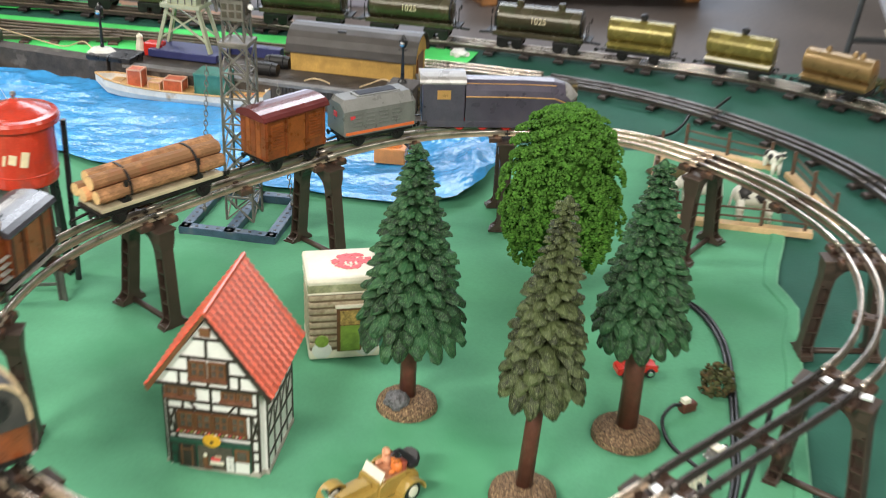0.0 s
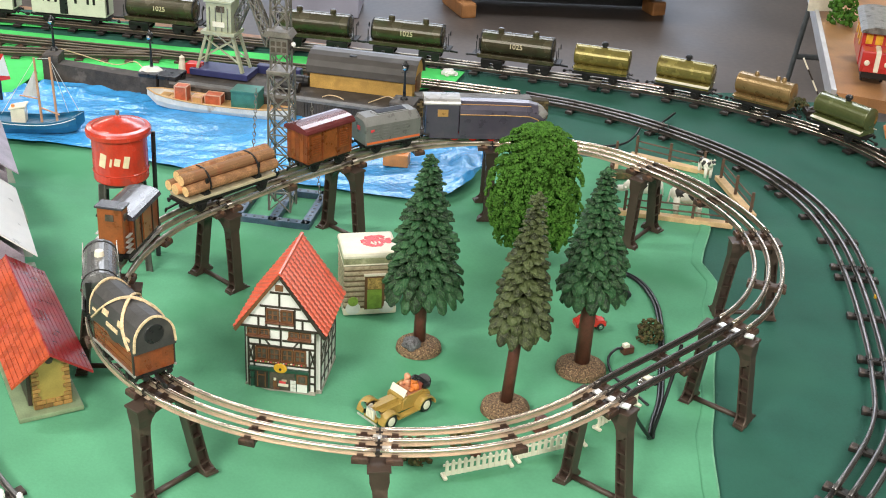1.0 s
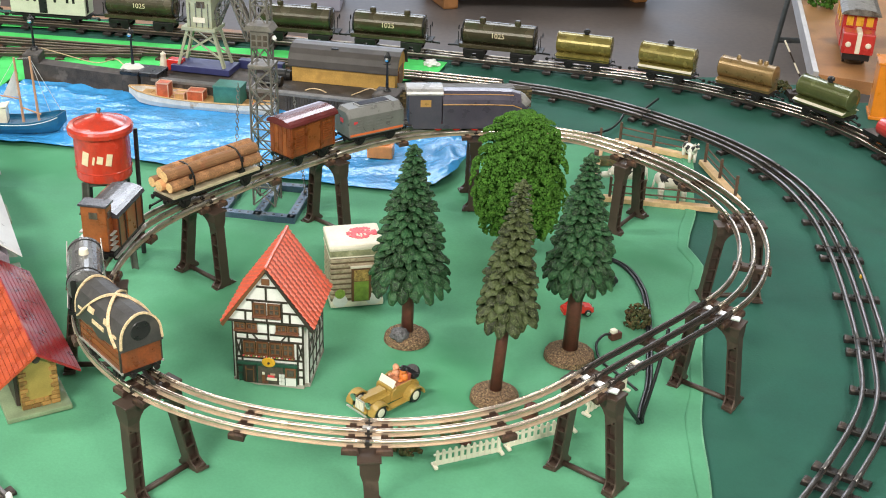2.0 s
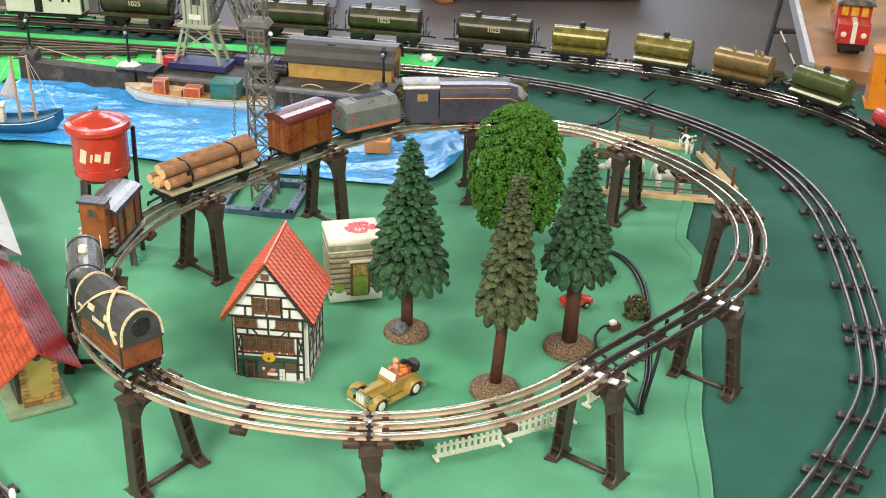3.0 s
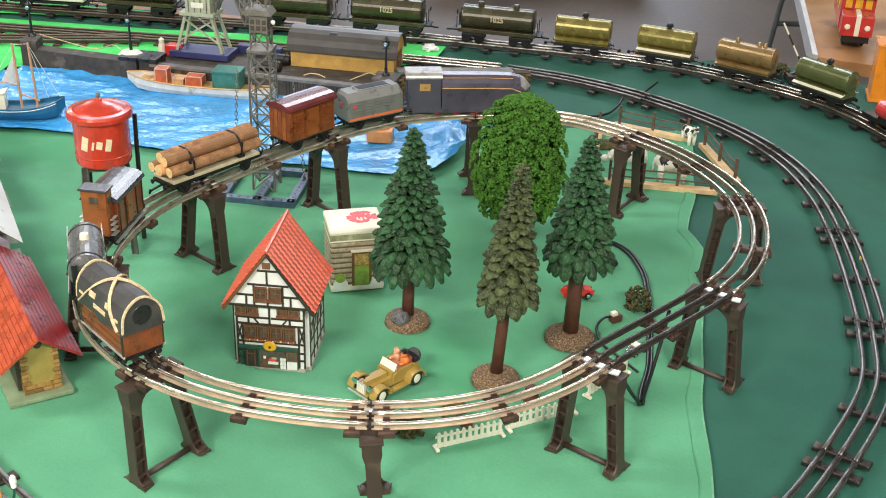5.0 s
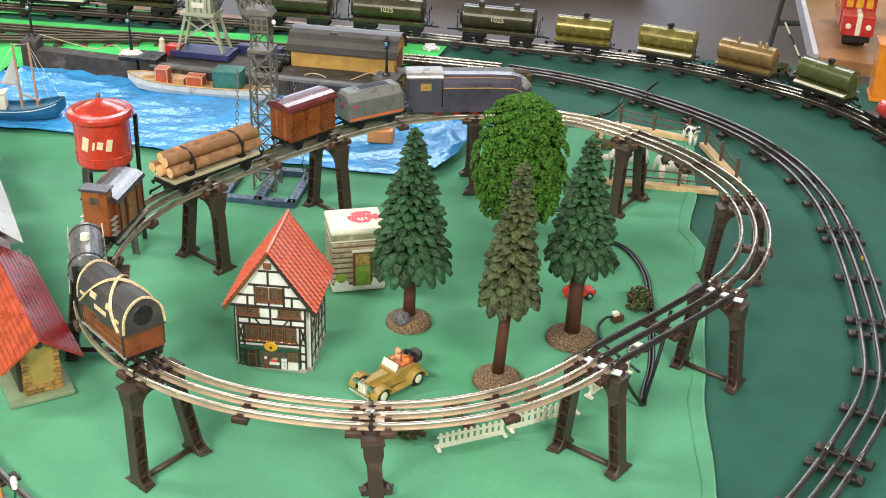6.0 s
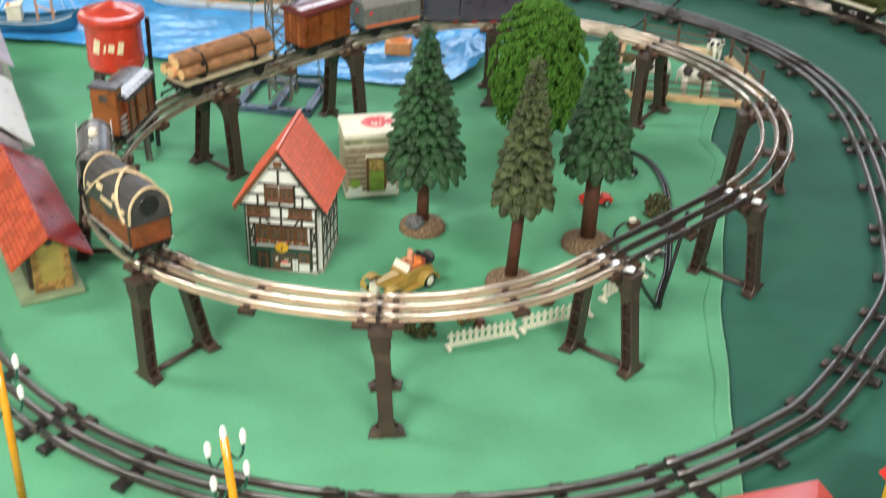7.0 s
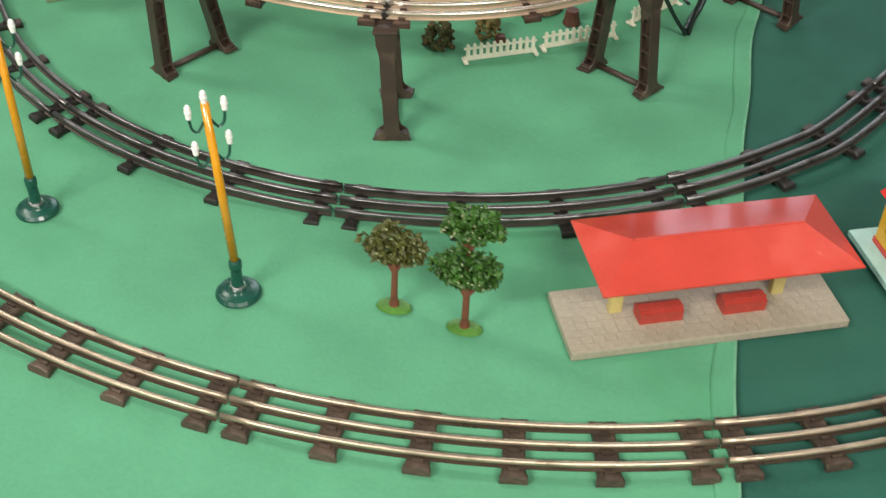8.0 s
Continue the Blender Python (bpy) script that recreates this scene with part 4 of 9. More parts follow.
def conifer(name, x, y, top, z_low, r_low, mat, seed, lean, base_r, label, layers=16, girth=0.0078):
    rnd = random.Random(seed)
    t = thing(name, pose(x, y, Z0, 0, 0, 0), label, "tree", "model trees on the layout")
    lx, ly = lean
    part("trunk", Rod((0, 0, 0.006), (lx * z_low * 1.4 / top, ly * z_low * 1.4 / top, z_low * 1.4), girth, girth * 0.88, 12), BARK, t, smooth=True)
    bm = bmesh.new()
    for k in range(layers):
        f = 1 - (1 - k / (layers - 1)) ** 1.16
        size = 0.0108 * (1 - f) ** 0.85 + 0.0052
        ln = size * 1.70
        dip = math.radians(-14 + 16 * (1 - f) + 34 * max(0.0, 1 - f / 0.16))
        z = z_low + 0.030 + (top - z_low - 0.038) * f
        r = r_low * ((1 - f) ** 0.88 * 0.89 + 0.13)
        cx, cy = lx * z / top, ly * z / top
        n = max(5, round(2 * math.pi * r * 0.90 / (size * 1.04)))
        turn = rnd.uniform(0, 6.28)
        for i in range(n):
            a = turn + 2 * math.pi * (i + rnd.uniform(-0.16, 0.16)) / n
            o = Vector((math.cos(a), math.sin(a), 0))
            l_ = ln * rnd.uniform(0.90, 1.12)
            d_ = dip + rnd.uniform(-0.18, 0.18)
            rr = r * rnd.uniform(0.88, 1.07)
            root = Vector((cx, cy, z + rnd.uniform(-0.0022, 0.0022))) + o * max(rr - l_ * math.cos(d_), 0.0006)
            w_ = size * rnd.uniform(0.90, 1.15)
            pad(bm, root, o, d_, l_, w_, w_ * 0.52, rnd)
    for i in range(5):
        a = 2 * math.pi * i / 5
        pad(bm, (lx, ly, top - 0.002), (math.cos(a), math.sin(a), 0), 1.0, 0.010, 0.0062, 0.0044, rnd)
    c0, c1 = z_low + 0.026, top - 0.006
    rod(bm, (lx * c0 / top, ly * c0 / top, c0), (lx, ly, c1), r_low * 0.40, 0.0010, 12)
    part("crown", bm, mat, t)
    prof = [(0, 0.013), (base_r * 0.35, 0.0125), (base_r * 0.75, 0.0105), (base_r * 0.96, 0.006), (base_r, 0.0)]
    b = lathe(prof, 36)
    for v in b.verts:
        v.co += Vector((0, 0, 1)) * 0.0012 * noise.noise(v.co * 160) * (1 if v.co.z > 0.002 else 0)
        v.co.x *= 1 + 0.04 * noise.noise((v.co.y * 40, seed, 0))
    part("base", b, BALLAST, t, "round gritty brown foot")
    return t


def rock(t, x, y, z, s, mat, seed):
    bm = bmesh.new()
    bmesh.ops.create_icosphere(bm, subdivisions=3, radius=s)
    for v in bm.verts:
        v.co *= 1 + 0.28 * noise.noise(v.co / s * 2.1 + Vector((seed, 0, 0)))
        v.co.z *= 0.7
    o = part("rock", bm, mat, t, "small dark grey rock")
    o.location = (x, y, z)


tr = conifer("spruce_tree", -0.037, -0.027, 0.264, 0.067, 0.0525, SPRUCE, 11, (0.004, 0.0), 0.029, "dark green model spruce with frosted leaves on a gritty foot", 20)
rock(tr, -0.009, -0.013, 0.0135, 0.0118, GREY_STONE, 3)
conifer("fir_tree", 0.069, -0.152, 0.278, 0.093, 0.0395, FIR, 23, (0.0165, 0.0), 0.029, "olive green model fir with a tall bare trunk", 20, 0.0072)
conifer("spruce_tree", 0.1645, -0.056, 0.272, 0.095, 0.0462, SPRUCE, 37, (0.004, 0.0), 0.0315, "dark green model spruce with a bare red-brown trunk", 20, 0.0098)


def round_tree():
    t = thing("round_tree", pose(0.110, 0.215, Z0), "bright green foam model tree with a tall domed crown", "tree", "model trees on the layout")
    part("trunk", Rod((0, 0, 0), (0, 0, 0.09), 0.009, 0.006, 10), BARK, t)
    for k in range(5):
        a = 1.26 * k
        part("limb", Rod((0, 0, 0.05), (0.03 * math.cos(a), 0.03 * math.sin(a), 0.11), 0.004, 0.002, 6), BARK, t)
    rnd = random.Random(9)
    bm = bmesh.new()
    proto = bmesh.new()
    bmesh.ops.create_icosphere(proto, subdivisions=1, radius=1.0)
    pv = [v.co.copy() for v in proto.verts]
    pf = [[v.index for v in f.verts] for f in proto.faces]
    proto.free()

    def girth(f):
        """Radius of the crown: drawn in at the foot, straight sides, flat domed top."""
        if f < 0.22:
            return 0.036 + 0.027 * (f / 0.22) ** 0.7
        g = (f - 0.22) / 0.78
        return 0.0645 * max(0.0, 1 - g ** 3.4) ** 0.5

    for count, share, blobs, fine, coarse in ((215, 0.95, 62, 0.0010, 0.0018), (200, 0.78, 16, 0.0018, 0.0030)):
        for i in range(count):
            f = min(0.995, max(0.0, (i + rnd.uniform(0.1, 0.9)) / (count * 0.95)))
            r = girth(f) if f < 0.985 else 0.026 * rnd.random()
            a = 2.39996 * i + rnd.uniform(-0.12, 0.12)
            out = Vector((math.cos(a), math.sin(a), 0.10 + 1.7 * max(0.0, f - 0.55) / 0.45)).normalized()
            side = Vector((-math.sin(a), math.cos(a), 0))
            low = side.cross(out)
            low = low if low.z < 0 else -low
            rr = r * share * rnd.uniform(0.90, 1.05)
            core = Vector((rr * math.cos(a), rr * math.sin(a), 0.042 + 0.170 * f * (1.0 if share > 0.9 else 0.95)))
            wide, tall = rnd.uniform(0.0072, 0.0096), rnd.uniform(0.0078, 0.0112)
            for k in range(blobs):
                # a drooping lobe: leaflets on a bulging scallop, thick at its lower lip
                u, v = rnd.uniform(-1, 1), rnd.uniform(-1, 1)
                if u * u + v * v > 1:
                    u, v = u * 0.65, v * 0.65
                bulge = 1 - (u * u + (v - 0.35) ** 2) * 0.62
                c = core + side * u * wide + low * v * tall + out * (0.0062 * bulge * rnd.uniform(0.75, 1.1))
                s = rnd.uniform(fine, coarse)
                q = Euler((rnd.uniform(0, 6), rnd.uniform(0, 6), rnd.uniform(0, 6))).to_matrix()
                vs = [bm.verts.new(c + q @ (v_ * s * (1 + rnd.uniform(-0.45, 0.55)))) for v_ in pv]
                for fc in pf:
                    bm.faces.new([vs[j] for j in fc])
    # inner mass that closes the gaps
    lathe([(0, 0.045)] + [(girth(i / 12) * 0.62, 0.045 + 0.172 * i / 12) for i in range(12)] + [(0, 0.212)], 20, bm)
    part("crown", bm, LEAF, t)


round_tree()


def shrub(name, x, y, r, h, mat, seed, label, n=160, z=Z0):
    rnd = random.Random(seed)
    bm = bmesh.new()
    proto = bmesh.new()
    bmesh.ops.create_icosphere(proto, subdivisions=1, radius=1.0)
    pv = [v.co.copy() for v in proto.verts]
    pf = [[v.index for v in f.verts] for f in proto.faces]
    proto.free()
    for k in range(n):
        a, f = rnd.uniform(0, 6.28), rnd.random()
        rr = r * math.sqrt(max(0, 1 - (f - 0.25) ** 2 / 0.75)) * rnd.uniform(0.55, 1.0)
        c = Vector((rr * math.cos(a), rr * math.sin(a), 0.002 + h * f * 0.92))
        s = r * rnd.uniform(0.10, 0.2)
        vs = [bm.verts.new(c + v * s * (1 + rnd.uniform(-0.5, 0.5))) for v in pv]
        for fc in pf:
            bm.faces.new([vs[i] for i in fc])
    ob = part(name, bm, mat)
    ob.matrix_basis = pose(x, y, z)
    return tagged(ob, label, "shrub")


shrub("shrub", 0.259, 0.026, 0.0165, 0.028, BROWN_LEAF, 4, "small brown-green foam shrub beside the track")
shrub("shrub", -0.030, -0.258, 0.0165, 0.026, BROWN_LEAF, 8, "small dark foam shrub under the raised track")
shrub("shrub", 0.020, -0.232, 0.014, 0.026, OCHRE_LEAF, 15, "low brown foam shrub under the raised track")


def stump(x, y, r, h):
    ob = part("tree_stump", lathe([(0, h), (r * 0.7, h), (r * 0.8, h * 0.5), (r, 0)], 14), BARK)
    ob.matrix_basis = pose(x, y, Z0)
    tagged(ob, "small reddish brown stump on the cloth", "tree stump")


stump(0.108, -0.188, 0.010, 0.016)
stump(0.034, -0.240, 0.007, 0.008)


def picket_fence(a, b, label):
    """A low ivory fence with round-headed slats and turned feet, from a to b."""
    a, b = Vector(a), Vector(b)
    ln = (b - a).length
    t = thing("picket_fence", Matrix.Translation((a.x, a.y, Z0)) @ Matrix.Rotation(math.atan2(b.y - a.y, b.x - a.x), 4, "Z"), label, "fence", "ivory picket fences")
    for z, hh in ((0.0038, 0.0052), (0.0150, 0.0022)):
        part("rail", Box((ln / 2, 0.0010, z), (ln, 0.0014, hh)), FENCE_WHITE, t)
    first = None
    n = 11
    for i in range(n):
        m = pose(0.004 + (ln - 0.008) * i / (n - 1), 0, 0)
        if first is None:
            first = part("slat", prism([(-0.0018, 0.002), (0.0018, 0.002), (0.0018, 0.0185), (0.0013, 0.0202), (0, 0.0210), (-0.0013, 0.0202), (-0.0018, 0.0185)], -0.0011, 0.0009), FENCE_WHITE, t)
            first.matrix_basis = m
        else:
            again(first, m, t)
    for x in (0.001, ln - 0.001):
        part("foot", Box((x, 0, 0.0015), (0.0045, 0.012, 0.003), bevel=0.001), FENCE_WHITE, t)


picket_fence((0.000, -0.287), (0.073, -0.257), "ivory plastic picket fence on the green cloth")
picket_fence((0.079, -0.250), (0.156, -0.212), "ivory plastic picket fence on the green cloth")
picket_fence((0.172, -0.183), (0.226, -0.127), "ivory plastic picket fence beside a trestle pier")


def wheel(t, x, y, z, r, w, tyre, hub):
    rot = Matrix.Rotation(math.pi / 2, 4, "X")
    o = part("wheel", lathe([(0, -w / 2), (r * 0.9, -w / 2), (r, -w / 3), (r, w / 3), (r * 0.9, w / 2), (0, w / 2)], 20, m=rot), tyre, t)
    o.location = (x, y, z)
    part("rim", lathe([(0, -w * 0.66), (r * 0.42, -w * 0.62), (r * 0.6, -w * 0.52), (r * 0.6, w * 0.52), (r * 0.42, w * 0.62), (0, w * 0.66)], 16, m=rot), hub, o)
    return o


STEP_PLATE = material("dull_plated_metal", (0.62, 0.61, 0.57), 0.35, 0.6, var=0.1)
SEAT_RED = material("dull_red_seat", (0.34, 0.075, 0.045), 0.45, var=0.2, scale=120, bump=0.1)
CRATE_TAN = material("tan_seat_paint", (0.42, 0.19, 0.10), 0.5, var=0.15, scale=90)


def open_car():
    """A small vintage open tourer with two plain seated toy figures. x points forwards."""
    t = thing("toy_car", pose(-0.057, -0.1705, Z0, 0, 0, 225) @ Matrix.Diagonal((0.92, 1.12, 1.0, 1)), "olive gold vintage open toy car with figures inside", "toy car")
    side = [(-0.047, 0.010), (-0.044, 0.020), (-0.036, 0.0245), (-0.004, 0.0245), (0.003, 0.0235), (0.005, 0.0085), (-0.030, 0.0085)]
    bm = prism(side, -0.0125, 0.0125)
    bmesh.ops.bevel(bm, geom=list(bm.edges), offset=0.002, segments=2, affect="EDGES")
    part("body", bm, CAR_GOLD, t)
    part("chassis", Box((0.020, 0, 0.0085), (0.046, 0.019, 0.0030), bevel=0.0008), CAR_GOLD, t)
    bm = Box((0.0205, 0, 0.0165), (0.042, 0.0215, 0.0160))
    for v in bm.verts:
        v.co.y *= 1 - 0.36 * max(0.0, v.co.x) / 0.041
        v.co.z -= 0.0030 * max(0.0, v.co.x) / 0.041 if v.co.z > 0.015 else 0.0
    bmesh.ops.bevel(bm, geom=[e for e in bm.edges if min(v.co.z for v in e.verts) > 0.015], offset=0.0052, segments=4, affect="EDGES")
    bonnet = part("bonnet", bm, CAR_GOLD, t, smooth=False)
    for k in range(5):
        for y in (-1, 1):
            w = 0.0107 * (1 - 0.36 * (0.010 + 0.0040 * k) / 0.041)
            part("louvre", Box((0.010 + 0.0040 * k, y * w, 0.0150), (0.0010, 0.0012, 0.0062)), CAR_GOLD, bonnet)
    part("cockpit", Box((-0.019, 0, 0.0240), (0.027, 0.0205, 0.0026), bevel=0.0008), CRATE_TAN, t, "red-brown open cockpit")
    part("seat", Box((-0.0300, 0, 0.0285), (0.0060, 0.0195, 0.0095), Matrix.Rotation(-0.25, 4, "Y"), bevel=0.0020), SEAT_RED, t, "dull red seat back")
    for y in (-1, 1):
        part("door_panel", Box((-0.0165, y * 0.0122, 0.0245), (0.0230, 0.0016, 0.0050), bevel=0.0006), CAR_GOLD, t)
    part("dashboard", Box((-0.0055, 0, 0.0245), (0.0040, 0.0190, 0.0040), bevel=0.0010), CREAM, t)
    part("scuttle", Box((-0.0010, 0, 0.0235), (0.0080, 0.0215, 0.0050), bevel=0.0018), CAR_GOLD, t)
    for y in (-1, 1):
        for x in (0.028, -0.030):
            arc = []
            for k in range(9):
                a = math.pi * (k / 8)
                arc.append((x + 0.0145 * math.cos(a), 0.0085 + 0.0125 * math.sin(a)))
            for k in range(8, -1, -1):
                a = math.pi * (k / 8)
                arc.append((x + 0.0125 * math.cos(a), 0.0085 + 0.0105 * math.sin(a)))
            part("mudguard", prism(arc, y * 0.0165 - 0.0045, y * 0.0165 + 0.0045), CAR_GOLD, t)
            wheel(t, x, y * 0.0165, 0.0095, 0.0095, 0.006, RUBBER, FENCE_WHITE)
        part("running_board", Box((0, y * 0.0165, 0.0085), (0.034, 0.007, 0.0018)), CAR_GOLD, t)
        part("headlight", lathe([(0, 0), (0.0035, 0.001), (0.0044, 0.004), (0, 0.0054)], 14, m=pose(0.0375, y * 0.0108, 0.0195, 0, 90, 0)), CHROME, t, "small round plated headlight")
    grille = part("radiator", Box((0.0418, 0, 0.0155), (0.0020, 0.0130, 0.0125), Matrix.Rotation(-0.10, 4, "Y"), bevel=0.001), STEP_PLATE, t, "plated radiator grille")
    for k in range(5):
        part("grille_bar", Box((0.0430, -0.0044 + 0.0022 * k, 0.0155), (0.0012, 0.0010, 0.0100), Matrix.Rotation(-0.10, 4, "Y")), FENCE_WHITE, grille)
    part("bumper", Box((0.0475, 0, 0.0095), (0.0016, 0.0300, 0.0024), bevel=0.0006), STEP_PLATE, t, "plated front bumper")
    part("windscreen", Box((-0.0030, 0, 0.0290), (0.0012, 0.0215, 0.0100), Matrix.Rotation(-0.55, 4, "Y"), bevel=0.0004), CREAM, t, "cream folding windscreen")
    part("spare_wheel", lathe([(0.004, -0.0026), (0.0082, -0.0026), (0.0088, 0), (0.0082, 0.0026), (0.004, 0.0026)], 20, m=pose(-0.046, 0, 0.0255, 0, 35, 0)), RUBBER, t)
    part("folded_roof", Box((-0.040, 0, 0.0265), (0.011, 0.023, 0.006), bevel=0.0025), BLACK, t)
    # two seated toy figures, plain joined shapes
    for y, mat in ((0.0052, ORANGE_FUR), (-0.0052, FIGURE_TAN)):
        bm = bmesh.new()
        for c, r, sx, sz in (((-0.0245, y, 0.0292), 0.0052, 1.0, 1.25), ((-0.0232, y, 0.0372), 0.0040, 1.0, 1.05), ((-0.0170, y * 1.5, 0.0285), 0.0020, 2.2, 1.0), ((-0.0200, y, 0.0358), 0.0016, 1.0, 0.8)):
            ball = [(0, -r * sz)] + [(r * math.cos(a), r * sz * math.sin(a)) for a in (-1, -0.5, 0, 0.5, 1)] + [(0, r * sz)]
            lathe(ball, 12, bm, Matrix.Translation(c) @ Matrix.Diagonal((sx, 1, 1, 1)))
        part("figure", bm, mat, t, "plain painted toy figure", smooth=True)
    part("hat", lathe([(0, 0.0036), (0.0028, 0.0030), (0.0030, 0), (0.0046, -0.0004), (0, -0.0008)], 12, m=pose(-0.0238, 0.0052, 0.0404)), BLACK, t)


open_car()


def small_car(x, y, rz, mat, label, s=1.0):
    t = thing("toy_car", pose(x, y, Z0, 0, 0, rz), label, "toy car")
    side = [(-0.021, 0.004), (-0.021, 0.011), (-0.013, 0.0125), (-0.009, 0.0185), (0.004, 0.0185), (0.008, 0.0125), (0.020, 0.011), (0.0215, 0.004)]
    bm = prism([(a * s, b * s) for a, b in side], -0.0085 * s, 0.0085 * s)
    bmesh.ops.bevel(bm, geom=list(bm.edges), offset=0.0012, segments=2, affect="EDGES")
    part("body", bm, mat, t)
    part("roof", Box((-0.0025 * s, 0, 0.0190 * s), (0.014 * s, 0.0145 * s, 0.0022), bevel=0.0008), CREAM, t, "pale roof")
    for sx in (-0.012, 0.0125):
        for y_ in (-0.0085, 0.0085):
            wheel(t, sx * s, y_ * s, 0.0048 * s, 0.0048 * s, 0.004 * s, RUBBER, CHROME)
    for y_ in (-0.005, 0.005):
        part("headlight", lathe([(0, 0.0012), (0.0018, 0.0008), (0.002, 0)], 10, m=pose(0.0212 * s, y_ * s, 0.009 * s, 0, 90, 0)), CHROME, t)
    part("window", Box((-0.0025 * s, 0, 0.0155 * s), (0.0125 * s, 0.0175 * s, 0.0042 * s)), PANE, t)
    part("windscreen", Box((0.0062 * s, 0, 0.0155 * s), (0.0012, 0.013 * s, 0.004 * s), Matrix.Rotation(-0.6, 4, "Y")), PANE, t)


small_car(0.184, 0.050, 14, RED_PAINT, "small red toy car with a pale roof", 1.0)
small_car(0.228, 0.135, 190, BLACK, "small dark grey toy jeep on the cloth", 0.95)
small_car(0.243, -0.085, 40, CHROME, "small silvery toy car beside the raised track", 0.7)

# black cable from the transformer, lying on the cloth and looped to the track
cable = thing("cable", pose(0, 0, 0), "black twin cable lying on the green cloth", "cable")
CABLE_RUN = [(0.205, 0.235), (0.2522, 0.2039), (0.2721, 0.1712), (0.2811, 0.1226), (0.2805, 0.0758), (0.2727, 0.0023), (0.2646, -0.0523), (0.2538, -0.116), (0.2394, -0.165), (0.232, -0.196)]
for off in (-0.0024, 0.0024):
    part("strand", tube(bmesh.new(), spline([(x + off, y + off * 0.3, Z0 + 0.0022) for x, y in CABLE_RUN], 0.008), 0.0022, 8), WIRE, cable, smooth=True)
part("strand", tube(bmesh.new(), spline([(0.231, -0.198, Z0 + 0.003), (0.214, -0.212, 0.032), (0.195, -0.240, 0.075), (0.186, -0.266, 0.108)], 0.006), 0.0022, 8), WIRE, cable, smooth=True)
part("strand", tube(bmesh.new(), spline([(0.233, -0.194, Z0 + 0.003), (0.243, -0.185, 0.045), (0.252, -0.172, 0.080), (0.257, -0.165, 0.1085)], 0.006), 0.0022, 8), WIRE, cable, smooth=True)
part("strand", tube(bmesh.new(), spline([(0.226, -0.012, Z0 + 0.006), (0.213, -0.017, Z0 + 0.010), (0.2007, -0.033, Z0 + 0.006), (0.200, -0.055, Z0 + 0.003), (0.206, -0.075, Z0 + 0.002), (0.222, -0.10, Z0 + 0.002), (0.238, -0.13, Z0 + 0.002)], 0.006), 0.0018, 8), WIRE, cable, smooth=True)
t = thing("toy_figure", pose(0.227, -0.010, Z0, 0, 0, 30), "tiny reddish toy figure with white box on the cloth", "figurine")
part("body", Box((0, 0, 0.005), (0.016, 0.010, 0.010), bevel=0.002), BARK, t)
part("box", Box((-0.003, 0, 0.012), (0.008, 0.007, 0.005), bevel=0.001), FENCE_WHITE, t)


def tin_tree(x, y, rz, h, label, crowns, mat):
    """A flat-cast tree with a bent trunk, a leafy head of small leaves and an oval foot."""
    rnd = random.Random(int(h * 9999))
    t = thing("tin_tree", pose(x, y, Z0, 0, 0, rz), label, "tree", "small cast trees")
    part("foot", lathe([(0, 0.0032), (0.0060, 0.0030), (0.0098, 0.0022), (0.0110, 0.0)], 11, m=Matrix.Diagonal((1.36, 0.86, 1, 1))), SHOP_LAWN, t, "bright green foot")
    part("trunk", rod(rod(Rod((0, 0, 0.002), (0, 0, 0.009), 0.0046, 0.0030, 10), (0, 0, 0.0088), (0.0006, 0, h * 0.45), 0.0030, 0.0026, 10), (0.0006, 0, h * 0.44), (0.001, 0, h * 0.82), 0.0027, 0.0018, 10), TREE_RED, t)
    for cx, cz, cr in crowns:
        for k in range(5):
            a = 0.35 + k * 0.6
            part("limb", Rod((0, 0, max(0.0, cz - cr * 1.15)), (cx + cr * 0.85 * math.cos(a), 0.003 * math.sin(k * 2), cz - cr * 0.15 + cr * 0.4 * math.sin(a)), 0.0019, 0.0010, 6), TREE_RED, t)
    bm, dots = bmesh.new(), bmesh.new()
    for cx, cz, cr in crowns:
        for k in range(760):
            a = rnd.uniform(0, 6.28)
            q = rnd.random() ** 0.5 * cr * (1 + 0.13 * math.sin(5 * a + cz * 90) + 0.08 * math.sin(9 * a))
            dy = rnd.uniform(-1, 1) * cr * 0.42 * math.sqrt(max(0.05, 1 - (q / cr / 1.25) ** 2))
            up = q * math.sin(a)
            c = Vector((cx + q * math.cos(a) * 1.14, dy, cz + (up * 0.92 if up > 0 else up * 0.62)))
            u = Vector((rnd.uniform(-1, 1), rnd.uniform(-1, 1), rnd.uniform(-0.6, 0.6))).normalized()
            v = u.cross(Vector((rnd.uniform(-1, 1), rnd.uniform(-1, 1), rnd.uniform(0.2, 1)))).normalized()
            big = k % 24 == 0
            l, w = (0.0016, 0.0011) if big else (rnd.uniform(0.003, 0.0046), rnd.uniform(0.0019, 0.0027))
            n_ = u.cross(v) * (0.0012 if big else 0.0008)
            if big:
                c.y = -abs(c.y) - 0.002
            m_ = dots if big else bm
            p = [m_.verts.new(c - u * l), m_.verts.new(c + v * w), m_.verts.new(c + u * l), m_.verts.new(c - v * w), m_.verts.new(c + n_), m_.verts.new(c - n_)]
            for i in range(4):
                m_.faces.new((p[i], p[(i + 1) % 4], p[4]))
                m_.faces.new((p[(i + 1) % 4], p[i], p[5]))
    crown = part("crown", bm, mat, t)
    part("blossom", dots, BLOSSOM, crown, "tiny pale painted blossoms")


